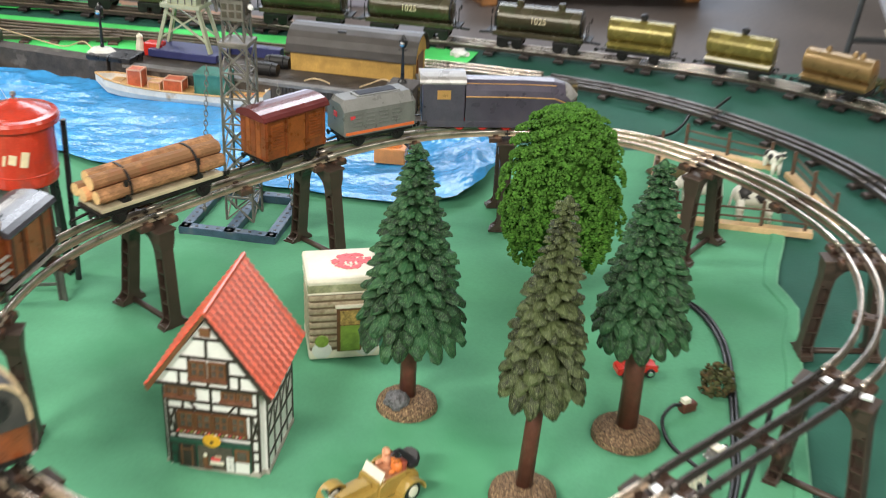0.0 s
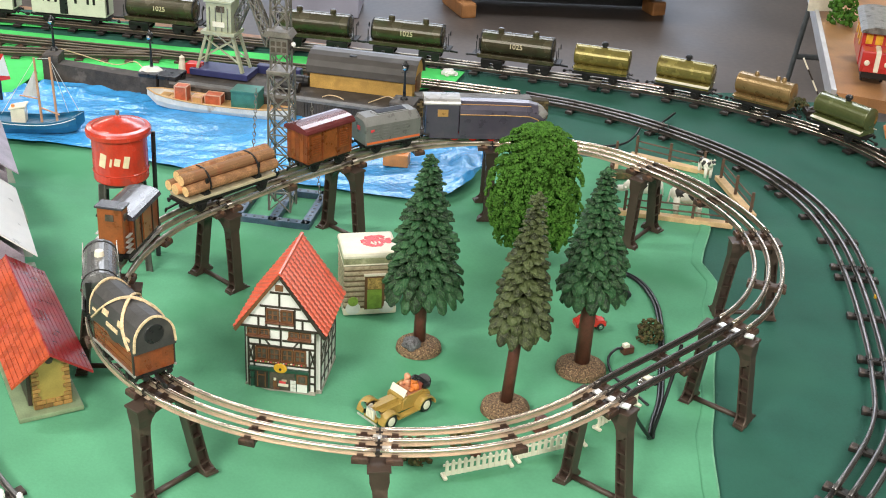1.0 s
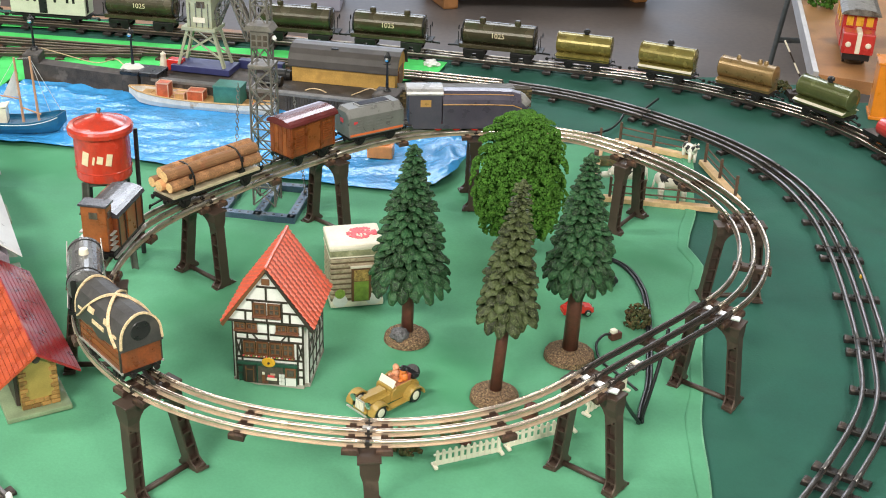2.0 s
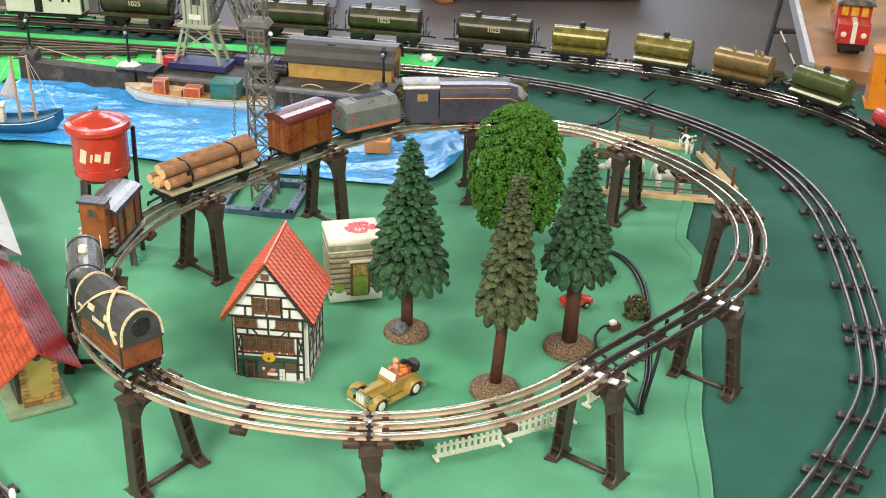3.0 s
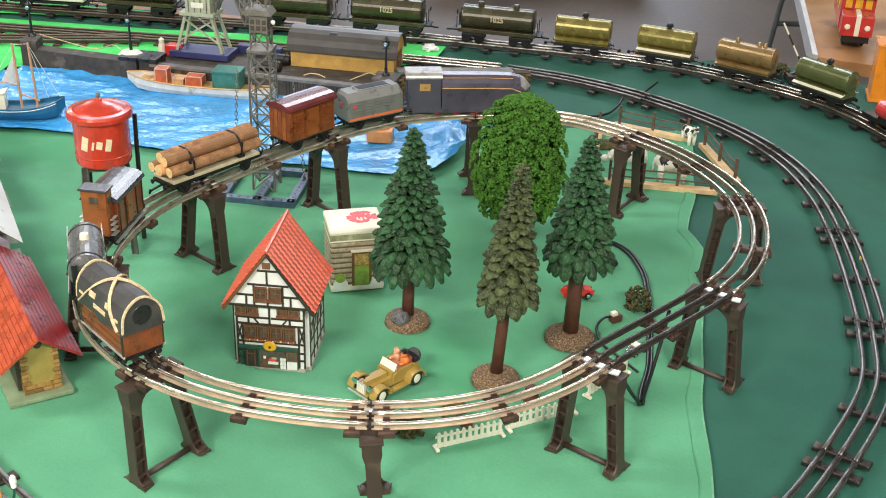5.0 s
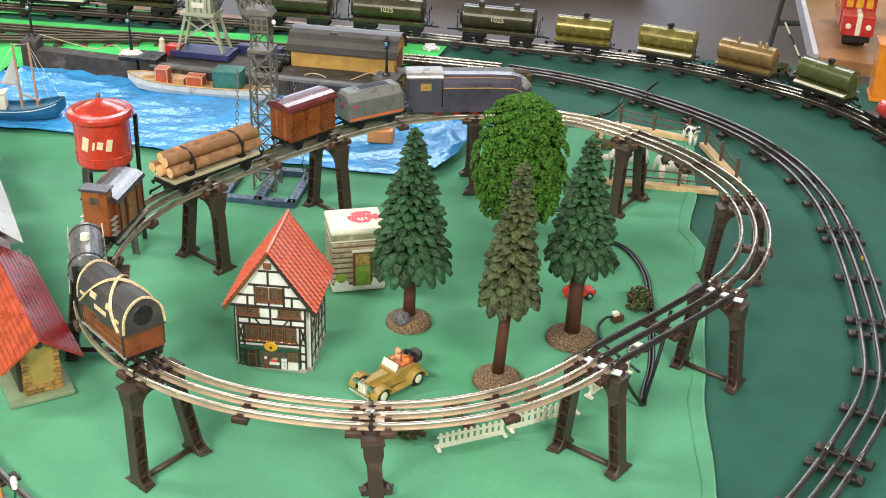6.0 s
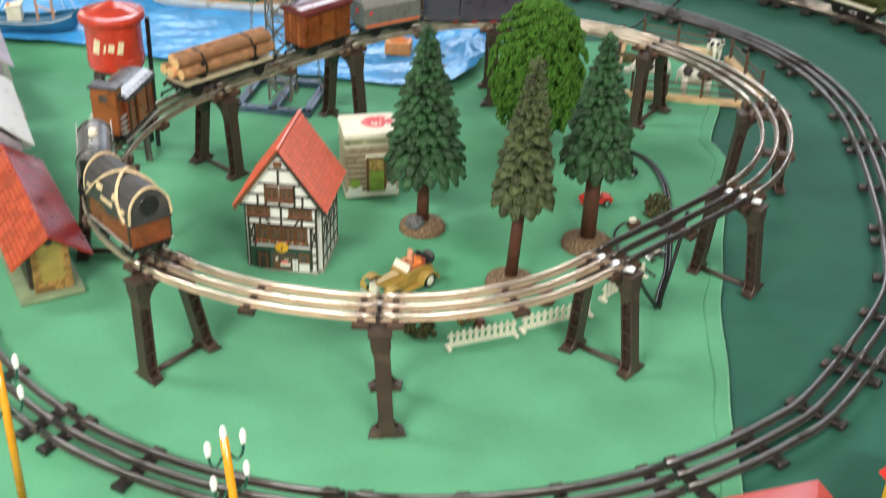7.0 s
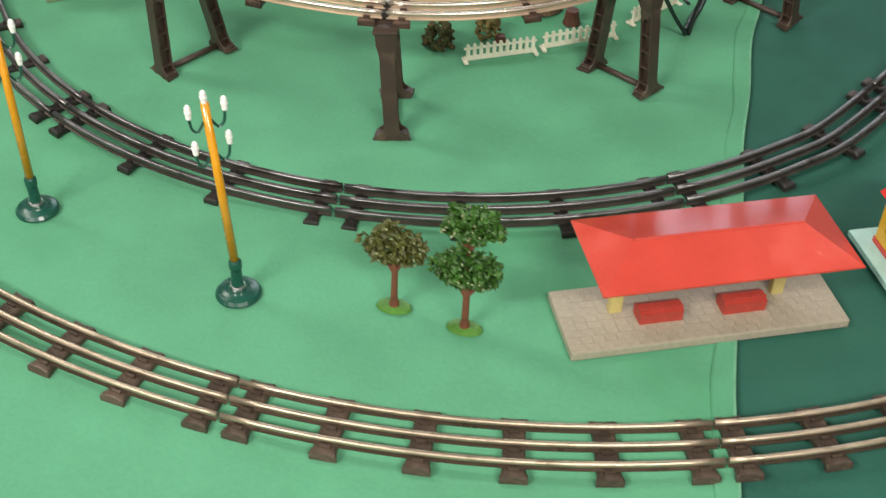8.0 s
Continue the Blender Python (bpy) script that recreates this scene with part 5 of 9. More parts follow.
TREE_RED = material("red_brown_cast_trunk", (0.16, 0.052, 0.030), 0.45, var=0.2, scale=120, bump=0.2)
BLOSSOM = material("pale_blossom_paint", (0.27, 0.31, 0.15), 0.45, var=0.2, scale=200)
SHOP_LAWN = material("bright_green_enamel", (0.075, 0.20, 0.03), 0.4, var=0.15, scale=90)
CAST_LEAF = material("dark_cast_leaf", (0.036, 0.105, 0.013), 0.5, var=0.4, scale=160, bump=0.2, tint=(0.07, 0.17, 0.03), mask=0.1, mscale=260)
CAST_BROWN = material("brown_cast_leaf", (0.078, 0.086, 0.018), 0.5, var=0.4, scale=160, bump=0.2, tint=(0.17, 0.15, 0.05), mask=0.1, mscale=260)
tin_tree(-0.018, -0.6605, -8, 0.085, "small cast toy tree with brown-green leaves", [(0.000, 0.062, 0.0215)], CAST_BROWN)
tin_tree(0.040, -0.677, -8, 0.12, "small cast toy tree with two dark green leaf clusters", [(0.000, 0.060, 0.0230), (0.003, 0.103, 0.0195)], CAST_LEAF)

LAMP_YELLOW = material("amber_lamp_post_paint", (0.70, 0.30, 0.008), 0.25, var=0.08, scale=60, coat=0.5)
LAMP_GREEN = material("dark_green_lamp_base", (0.008, 0.070, 0.048), 0.3, var=0.15, scale=60, coat=0.2)
OPAL = material("white_opal_bulb", (0.88, 0.88, 0.85), 0.25, var=0.04, coat=0.4)


def lamp_post(x, y, lean, turn):
    """A yellow post with five white bulbs: one on top and four on curled arms."""
    t = thing("lamp_post", pose(x, y, Z0, 0, 0, 0), "yellow toy lamp post with white bulbs on a green base", "lamp post", "yellow lamp posts")
    h = 0.190
    tip = Vector((lean[0], lean[1], h))
    part("base", lathe([(0, 0.006), (0.010, 0.006), (0.013, 0.0048), (0.0165, 0.004), (0.0185, 0.0015), (0.0185, 0)], 28), LAMP_GREEN, t, smooth=False)
    part("socket", lathe([(0, 0.036), (0.0040, 0.036), (0.0052, 0.034), (0.0052, 0.028), (0.0044, 0.026), (0.0048, 0.012), (0.006, 0.006), (0, 0.006)], 16), LAMP_GREEN, t)
    part("collar", lathe([(0.006, 0.0105), (0.0068, 0.009), (0.0068, 0.007), (0.006, 0.006)], 16), CHROME, t)
    part("post", Rod((0, 0, 0.030), tip * 0.955, 0.0037, 0.0031, 14), LAMP_YELLOW, t, smooth=True)

    def bulb(p, tt):
        b = part("bulb", lathe([(0, -0.008), (0.0026, -0.0078), (0.0029, -0.004), (0.0025, -0.0032), (0.0034, -0.0018), (0.0036, 0.0012), (0.0031, 0.0022), (0.0030, 0.0052), (0.0016, 0.0076), (0, 0.0080)], 9), OPAL, tt, "white opal bulb")
        b.matrix_basis = Matrix.Translation(p) @ Matrix.Diagonal((0.80, 0.80, 0.72, 1))
        return b

    bulb(tip + Vector((0, 0, -0.004)), t)
    for level, dz in ((0.0, -0.012), (1.0, -0.042)):
        c = tip * ((h + dz - 0.012) / h)
        for k in range(2):
            a = turn + math.pi * k + 0.10 * level
            o = Vector((math.cos(a), math.sin(a), 0))
            pts = [c + o * 0.003, c + o * 0.0075 + Vector((0, 0, -0.007)), c + o * 0.0120 + Vector((0, 0, -0.004)), c + o * 0.0135 + Vector((0, 0, 0.006))]
            part("arm", tube(bmesh.new(), spline(pts, 0.003), 0.0011, 6), LAMP_GREEN, t, "thin curled green arm")
            bulb(c + o * 0.0135 + Vector((0, 0, 0.0115)), t)


lamp_post(-0.3415, -0.5825, (0.002, 0.0), 0.62)
lamp_post(-0.144, -0.662, (-0.0085, 0.0), 0.62)

STONE_SLAB = material("pale_printed_paving", (0.36, 0.315, 0.24), 0.5, var=0.08, scale=220, bump=0.25, fine=900, tint=(0.32, 0.275, 0.20), mask=0.1, mscale=300, rand=0.2)
ROOF_RED = material("scarlet_tin_roof", (0.58, 0.062, 0.042), 0.22, var=0.06, scale=25, bump=0.05, coat=0.9, tint=(0.64, 0.085, 0.062), mask=0.2, mscale=20)
POST_YELLOW = material("pale_yellow_post", (0.48, 0.40, 0.15), 0.35, var=0.1, scale=80)
BENCH_RED = material("red_bench_enamel", (0.42, 0.05, 0.035), 0.4, var=0.12, scale=60)


def platform_shelter():
    """An open station shelter: paved base, two posts, hipped roof and two benches. Origin at the base's front corner."""
    a = math.atan2(0.068, 0.217)
    t = thing("platform_shelter", pose(0.124, -0.702, Z0, 0, 0, math.degrees(a)), "tin platform shelter with a scarlet hipped roof and benches", "station")
    L, D = 0.2275, 0.071
    base = part("base", Box((L / 2, D / 2, 0.004), (L, D, 0.008), bevel=0.0012), STONE_SLAB, t, "pale paved base")
    rnd = random.Random(21)
    stones = [part("paving_stone", Box((0, 0, 0), (w - 0.0003, 0.00745, 0.0007)), STONE_SLAB, base) for w in (0.0096, 0.0128)]
    spare = list(stones)
    for r in range(9):
        x = 0.0012
        while x < L - 0.012:
            k = 1 if rnd.random() < 0.45 else 0
            w = (0.0096, 0.0128)[k]
            m = pose(x + w / 2, 0.0008 + 0.0077 * (r + 0.5), 0.0081 + rnd.uniform(-0.00008, 0.00012))
            if spare[k]:
                spare[k].matrix_basis, spare[k] = m, None
            else:
                again(stones[k], m, base)
            x += w
    for x in (0.046, L - 0.046):
        part("post", Box((x, D / 2 + 0.006, 0.034), (0.0105, 0.0075, 0.054), bevel=0.001), POST_YELLOW, t, "pale yellow flat post")
    zr, ze = 0.0775, 0.0600
    x0, x1, y0, y1 = 0.0205, 0.2285, 0.0045, 0.0950
    r0, r1, ry = 0.0545, 0.1915, 0.0440
    for nm, poly in (("roof_panel", [(x0, y0, ze), (x1, y0, ze), (r1, ry, zr), (r0, ry, zr)]), ("roof_panel", [(x1, y1, ze), (x0, y1, ze), (r0, ry, zr), (r1, ry, zr)]),
                     ("roof_panel", [(x0, y1, ze), (x0, y0, ze), (r0, ry, zr)]), ("roof_panel", [(x1, y0, ze), (x1, y1, ze), (r1, ry, zr)])):
        bm = bmesh.new()
        up = [bm.verts.new(p) for p in poly]
        dn = [bm.verts.new((p[0], p[1], p[2] - 0.0016)) for p in poly]
        bm.faces.new(up)
        bm.faces.new(dn[::-1])
        for i in range(len(poly)):
            bm.faces.new((up[i], dn[i], dn[(i + 1) % len(poly)], up[(i + 1) % len(poly)]))
        part(nm, bm, ROOF_RED, t)
    part("ridge_cap", Rod((r0, ry, zr), (r1, ry, zr), 0.0012, None, 8), ROOF_RED, t)
    for bx in (0.078, 0.147):
        be = part("bench", prism([(-0.008, 0.008), (0.008, 0.008), (0.0085, 0.017), (0.002, 0.021), (-0.0085, 0.019)], -0.0175, 0.0175), BENCH_RED, t, "red tin bench")
        be.matrix_basis = pose(bx, D / 2 - 0.006, 0, 0, 0, 90)
        part("bench_back", Box((-0.0045, 0, 0.0195), (0.0015, 0.035, 0.006), bevel=0.0004), BENCH_RED, be)


platform_shelter()

YELLOW = material("egg_yellow_enamel", (0.75, 0.42, 0.03), 0.3, var=0.08, scale=60)
PALE_BLUE = material("pale_aqua_enamel", (0.42, 0.66, 0.60), 0.35, var=0.08, scale=60)


def signal_box():
    """A small yellow building beside the shelter, only its corner is seen."""
    t = thing("toy_building", pose(0.382, -0.598, Z0, 0, 0, 17), "small yellow toy building with a red roof on an aqua base", "toy building")
    part("base", Box((0.051, 0.035, 0.003), (0.102, 0.10, 0.006), bevel=0.001), PALE_BLUE, t, "pale aqua base")
    part("wall", Box((0.052, 0.038, 0.032), (0.075, 0.06, 0.054), bevel=0.001), YELLOW, t)
    part("skirting", Box((0.052, 0.038, 0.0085), (0.0765, 0.0615, 0.005)), RED_PAINT, t)
    for y in (0.024, 0.05):
        part("window", Box((0.0145, y, 0.034), (0.0012, 0.012, 0.018)), WINDOW_WOOD, t)
    part("roof", prism([(0.009, 0.056), (0.095, 0.056), (0.052, 0.084)], 0.002, 0.073), RED_PAINT, t)


signal_box()


# ---- the train on the raised loop ----
NAVY = material("dark_blue_grey_engine_paint", (0.085, 0.075, 0.105), 0.3, 0.25, var=0.12, scale=40, coat=0.4, bump=0.03, tint=(0.11, 0.095, 0.12), mask=0.15, mscale=30)
ENGINE_GREY = material("light_grey_cab_paint", (0.33, 0.32, 0.31), 0.28, 0.2, var=0.1, scale=40, coat=0.4, bump=0.03)
TENDER_GREY = material("mid_grey_tender_paint", (0.20, 0.20, 0.19), 0.3, 0.2, var=0.1, scale=50, coat=0.4, bump=0.05)
ORANGE_LINE = material("orange_lining", (0.72, 0.16, 0.05), 0.3, var=0.06, scale=60)
GILT_LINE = material("gilt_lining", (0.62, 0.34, 0.12), 0.3, 0.4, var=0.06, scale=60)
LITHO_WOOD = material("lithographed_brown_boards", (0.20, 0.050, 0.014), 0.3, var=0.28, scale=70, coat=0.4, bump=0.05, tint=(0.16, 0.04, 0.015), mask=0.25, mscale=60)
LITHO_LIGHT = material("lithographed_orange_boards", (0.26, 0.072, 0.018), 0.3, var=0.25, scale=70, coat=0.4, bump=0.05)
MAROON = material("maroon_tin_roof", (0.12, 0.022, 0.022), 0.22, var=0.15, scale=40, coat=0.6, bump=0.04)
SLATE = material("dark_slate_tin_roof", (0.045, 0.045, 0.055), 0.24, var=0.15, scale=40, coat=0.5, bump=0.05)
TANK_GREY = material("grey_tank_paint", (0.13, 0.13, 0.13), 0.26, 0.3, var=0.15, scale=40, coat=0.5, bump=0.04)
FRAME_BLACK = material("black_wagon_frame", (0.014, 0.013, 0.013), 0.45, 0.2, var=0.3, scale=90, bump=0.1)
LOG_BARK = material("log_bark", (0.47, 0.235, 0.105), 0.7, var=0.3, scale=70, bump=0.5, tint=(0.28, 0.11, 0.05), mask=0.2, mscale=40, rand=0.7)
LOG_END = material("sawn_log_end", (0.72, 0.48, 0.22), 0.7, var=0.15, scale=150, bump=0.2)
DECK = material("pale_wagon_deck", (0.52, 0.45, 0.30), 0.5, var=0.15, scale=60, bump=0.1)
ROPE = material("cream_rope", (0.66, 0.50, 0.30), 0.8, var=0.2, scale=300, bump=0.6)
TARPAULIN = material("dark_grey_tarpaulin", (0.045, 0.043, 0.043), 0.5, var=0.2, scale=60, bump=0.25, tint=(0.07, 0.065, 0.06), mask=0.2, mscale=40)
GLOSS_BLACK = material("glossy_black_enamel", (0.03, 0.032, 0.045), 0.08, var=0.1, scale=60, bump=0.03, coat=1.0, rvar=0.03)
STEP_GREY = material("pale_grey_step", (0.45, 0.43, 0.40), 0.35, 0.4, var=0.1)


def loft(sections, bm=None):
    """Joins rings of points, each as (x, [(y, z), ...]), and closes both ends."""
    bm = bm or bmesh.new()
    rings = [[bm.verts.new((x, y, z)) for y, z in ring] for x, ring in sections]
    n = len(rings[0])
    for a, b in zip(rings, rings[1:]):
        for i in range(n):
            bm.faces.new((a[i], b[i], b[(i + 1) % n], a[(i + 1) % n]))
    bm.faces.new(rings[0])
    bm.faces.new(rings[-1][::-1])
    return bm


def vault(w, z0, z1, n=7, sag=0.35):
    """A ring with straight sides and a curved top."""
    h = z1 - z0
    zs = z1 - h * sag
    ring = [(-w, z0), (-w, zs)]
    for i in range(1, n):
        a = math.pi * (1 - i / n)
        ring.append((w * math.cos(a), zs + (z1 - zs) * math.sin(a)))
    return ring + [(w, zs), (w, z0)]


def rolling(name, s, label, category="wagon", group="train on the raised loop"):
    p, a = oval(s)
    return thing(name, Matrix.Translation((p.x, p.y, TOP)) @ Matrix.Rotation(a + math.pi, 4, "Z"), label, category, group)


def underframe(t, length, axle, width=0.040, z=0.014, r=0.0088, mat=None):
    """A frame, two axles with wheels and axle guards, buffers and hooks."""
    mat = mat or FRAME_BLACK
    part("frame", Box((0, 0, z + 0.002), (length, width, 0.005), bevel=0.0008), mat, t)
    for x in (-axle, axle):
        part("axle", Rod((x, -0.018, r), (x, 0.018, r), 0.0012, None, 6), CHROME, t)
        for y in (-0.0150, 0.0150):
            wheel(t, x, y, r, r, 0.0036, mat, mat)
        for y in (-1, 1):
            bm = prism([(x - 0.0075, z), (x + 0.0075, z), (x + 0.0035, r - 0.003), (x - 0.0035, r - 0.003)], y * 0.0185 - 0.0012, y * 0.0185 + 0.0012)
            box(bm, (x, y * 0.0198, r), (0.006, 0.003, 0.005))
            part("axle_guard", bm, mat, t)
    for e in (-1, 1):
        part("hook", bar(bmesh.new(), (e * length / 2, 0, z), (e * (length / 2 + 0.018), 0, z - 0.003), 0.003, 0.0016), mat, t)
        part("coupling_link", lathe([(0.0022, -0.0007), (0.0036, 0), (0.0022, 0.0007)], 10, m=pose(e * (length / 2 + 0.019), 0, z - 0.004, 90, 0, 25)), mat, t)
        for y in (-0.0125, 0.0125):
            part("buffer", lathe([(0, 0.0065), (0.0032, 0.006), (0.0032, 0.0048), (0.0012, 0.0046), (0.0014, 0)], 10, m=pose(e * length / 2, y, z + 0.002, 0, 90 * e, 0)), mat, t)


def engine():
    t = rolling("steam_engine", 0.9820, "streamlined dark blue-grey tinplate engine with a grey cab", "engine")
    z0, z1 = 0.010, 0.062
    secs = []
    for x, w, lo, hi in ((-0.040, 0.0205, z0, z1), (0.030, 0.0205, z0, z1 - 0.0005), (0.066, 0.0200, z0, z1 - 0.002), (0.080, 0.0180, z0 + 0.001, z1 - 0.006), (0.089, 0.0135, z0 + 0.003, z1 - 0.013), (0.094, 0.006, z0 + 0.010, z1 - 0.024)):
        secs.append((x, vault(w, lo, hi, 8, 0.36)))
    part("boiler_casing", loft(secs), NAVY, t, smooth=False)
    nose = [(0.0795, vault(0.0172, 0.034, z1 - 0.0055, 8, 0.5)), (0.088, vault(0.0140, 0.036, z1 - 0.0105, 8, 0.5)), (0.0945, vault(0.0070, 0.039, z1 - 0.018, 8, 0.5)), (0.097, vault(0.003, 0.041, z1 - 0.022, 8, 0.5))]
    part("nose", loft(nose), ENGINE_GREY, t, "bright grey rounded nose")
    cab = part("cab", Box((-0.0665, 0.0, 0.036), (0.051, 0.0415, 0.050), bevel=0.002), NAVY, t)
    roof = loft([(-0.095, vault(0.0218, 0.058, 0.068, 8, 0.8)), (-0.040, vault(0.0218, 0.058, 0.068, 8, 0.8))])
    part("cab_roof", roof, ENGINE_GREY, t, "light grey curved cab roof")
    part("cab_opening", Box((-0.0915, 0, 0.039), (0.0022, 0.034, 0.034)), BLACK, t, "black open back of the cab")
    for y in (-1, 1):
        part("cab_window", Box((-0.066, y * 0.0208, 0.045), (0.016, 0.0012, 0.011)), GILT_LINE, t)
        part("upper_line", tube(bmesh.new(), [(-0.040, y * 0.0207, 0.0430), (0.030, y * 0.0207, 0.0428), (0.066, y * 0.0202, 0.0415), (0.079, y * 0.0182, 0.036), (0.086, y * 0.0153, 0.028), (0.090, y * 0.0125, 0.020)], 0.0008, 5), GILT_LINE, t, "gilt lining")
        part("top_line", tube(bmesh.new(), [(-0.040, y * 0.0145, 0.0575), (0.03, y * 0.0145, 0.057), (0.068, y * 0.013, 0.0552)], 0.0006, 5), GILT_LINE, t)
        part("skirt", Box((-0.005, y * 0.0198, 0.0085), (0.160, 0.0016, 0.008), bevel=0.0005), NAVY, t)
        for x in (-0.046, -0.018, 0.010, 0.045):
            wheel(t, x, y * 0.0152, 0.0085, 0.0085, 0.0036, RED_PAINT, FRAME_BLACK)
    part("frame", Box((0, 0, 0.009), (0.150, 0.024, 0.007)), FRAME_BLACK, t)
    part("hook", bar(bmesh.new(), (-0.092, 0, 0.012), (-0.108, 0, 0.011), 0.003, 0.0016), FRAME_BLACK, t)


def tender():
    t = rolling("tender", 1.1430, "grey tinplate tender with an orange line and open hatch", "tender")
    ring = [(-0.0205, 0.015), (-0.0205, 0.045), (-0.0125, 0.0565), (0.0125, 0.0565), (0.0205, 0.045), (0.0205, 0.015)]
    inner = [(-0.0200, 0.016), (-0.0200, 0.0445), (-0.0110, 0.052), (0.0110, 0.052), (0.0200, 0.0445), (0.0200, 0.016)]
    part("body", loft([(-0.047, inner), (-0.043, ring), (0.043, ring), (0.047, inner)]), TENDER_GREY, t)
    hatch = part("hatch_rim", Box((0.004, 0, 0.0568), (0.056, 0.020, 0.002), bevel=0.0006), TENDER_GREY, t)
    part("coal_hatch", Box((0.004, 0, 0.0577), (0.049, 0.0145, 0.0012)), GLOSS_BLACK, hatch, "glossy dark hatch cover")
    for y in (-1, 1):
        part("orange_line", Box((0, y * 0.0208, 0.0185), (0.090, 0.0008, 0.0032)), ORANGE_LINE, t, "orange lining")
        for r in range(4):
            for k in range(4):
                part("louvre", Box((-0.030 + 0.017 * k, y * 0.0207, 0.0265 + 0.0045 * r), (0.011, 0.0010, 0.0012)), TENDER_GREY, t)
        part("red_badge", Box((-0.036, y * 0.0208, 0.037), (0.006, 0.0006, 0.004)), RED_INK, t)
    part("red_badge", Box((-0.0474, 0.0, 0.038), (0.0008, 0.007, 0.006)), RED_INK, t)
    underframe(t, 0.090, 0.026, 0.036, 0.0105)


def box_car():
    t = rolling("box_car", 1.2640, "brown lithographed box van with a maroon roof", "wagon")
    part("body", Box((0, 0, 0.0395), (0.083, 0.0425, 0.046), bevel=0.0010), LITHO_WOOD, t)
    part("roof", loft([(-0.0455, vault(0.0245, 0.0615, 0.0715, 8, 0.85)), (0.0455, vault(0.0245, 0.0615, 0.0715, 8, 0.85))]), MAROON, t, "maroon slightly curved tin roof")
    for y in (-1, 1):
        part("door", Box((0, y * 0.0216, 0.0385), (0.024, 0.0016, 0.040), bevel=0.0004), LITHO_LIGHT, t, "orange-brown sliding door")
        for e in (-1, 1):
            pan = part("louvre_panel", Box((e * 0.026, y * 0.0214, 0.0420), (0.017, 0.0010, 0.028)), LITHO_LIGHT, t)
            for k in range(7):
                part("louvre", Box((e * 0.026, y * 0.0222, 0.0315 + 0.0035 * k), (0.015, 0.0014, 0.0016)), LITHO_WOOD, pan)
        for x in (-0.0395, -0.0135, 0.0135, 0.0395):
            part("stanchion", Box((x, y * 0.0218, 0.0390), (0.0018, 0.0016, 0.044)), LITHO_WOOD, t)
    for e in (-1, 1):
        for k in range(5):
            part("end_plank", Box((e * 0.0418, -0.017 + 0.0085 * k, 0.0395), (0.0008, 0.0076, 0.043)), LITHO_LIGHT if k % 2 else LITHO_WOOD, t)
    underframe(t, 0.082, 0.024)


def log_car():
    t = rolling("log_wagon", 1.4300, "flat wagon loaded with strapped pine logs", "wagon")
    underframe(t, 0.148, 0.050, 0.038, 0.014)
    part("deck", Box((0, 0, 0.0205), (0.142, 0.042, 0.004), bevel=0.0008), DECK, t, "pale deck")
    for e in (-1, 1):
        part("bolster", Box((e * 0.042, 0, 0.0245), (0.010, 0.040, 0.004), bevel=0.0008), FRAME_BLACK, t)
        for y in (-1, 1):
            part("stake", Box((e * 0.042, y * 0.0195, 0.034), (0.004, 0.002, 0.022)), FRAME_BLACK, t)
    rnd = random.Random(3)
    spots = [(-0.0148, 0.0340), (0.0, 0.0342), (0.0148, 0.0340), (-0.0074, 0.0466), (0.0076, 0.0468)]
    for y, z in spots:
        r = rnd.uniform(0.0070, 0.0076)
        dx = rnd.uniform(-0.006, 0.006)
        pts = [(-0.073 + dx, y + rnd.uniform(-0.001, 0.001), z), (-0.02, y, z + 0.0006), (0.03, y + 0.0004, z), (0.074 + dx, y + rnd.uniform(-0.001, 0.001), z)]
        lg = part("log", tube(bmesh.new(), pts, r, 12), LOG_BARK, t)
        for x, yy in ((pts[0][0], pts[0][1]), (pts[3][0], pts[3][1])):
            part("sawn_end", Rod((x - 0.0004, yy, z), (x + 0.0004, yy, z), r * 0.93, None, 12), LOG_END, lg)
    for x in (-0.038, 0.040):
        ring = []
        for k in range(17):
            a = math.pi * (k / 16)
            ring.append((x, 0.0225 * math.cos(a), 0.030 + 0.0250 * math.sin(a) ** 0.7))
        part("strap", sweep(bmesh.new(), ring, [(-0.0011, -0.0007), (0.0011, -0.0007), (0.0011, 0.0007), (-0.0011, 0.0007)]), FRAME_BLACK, t)


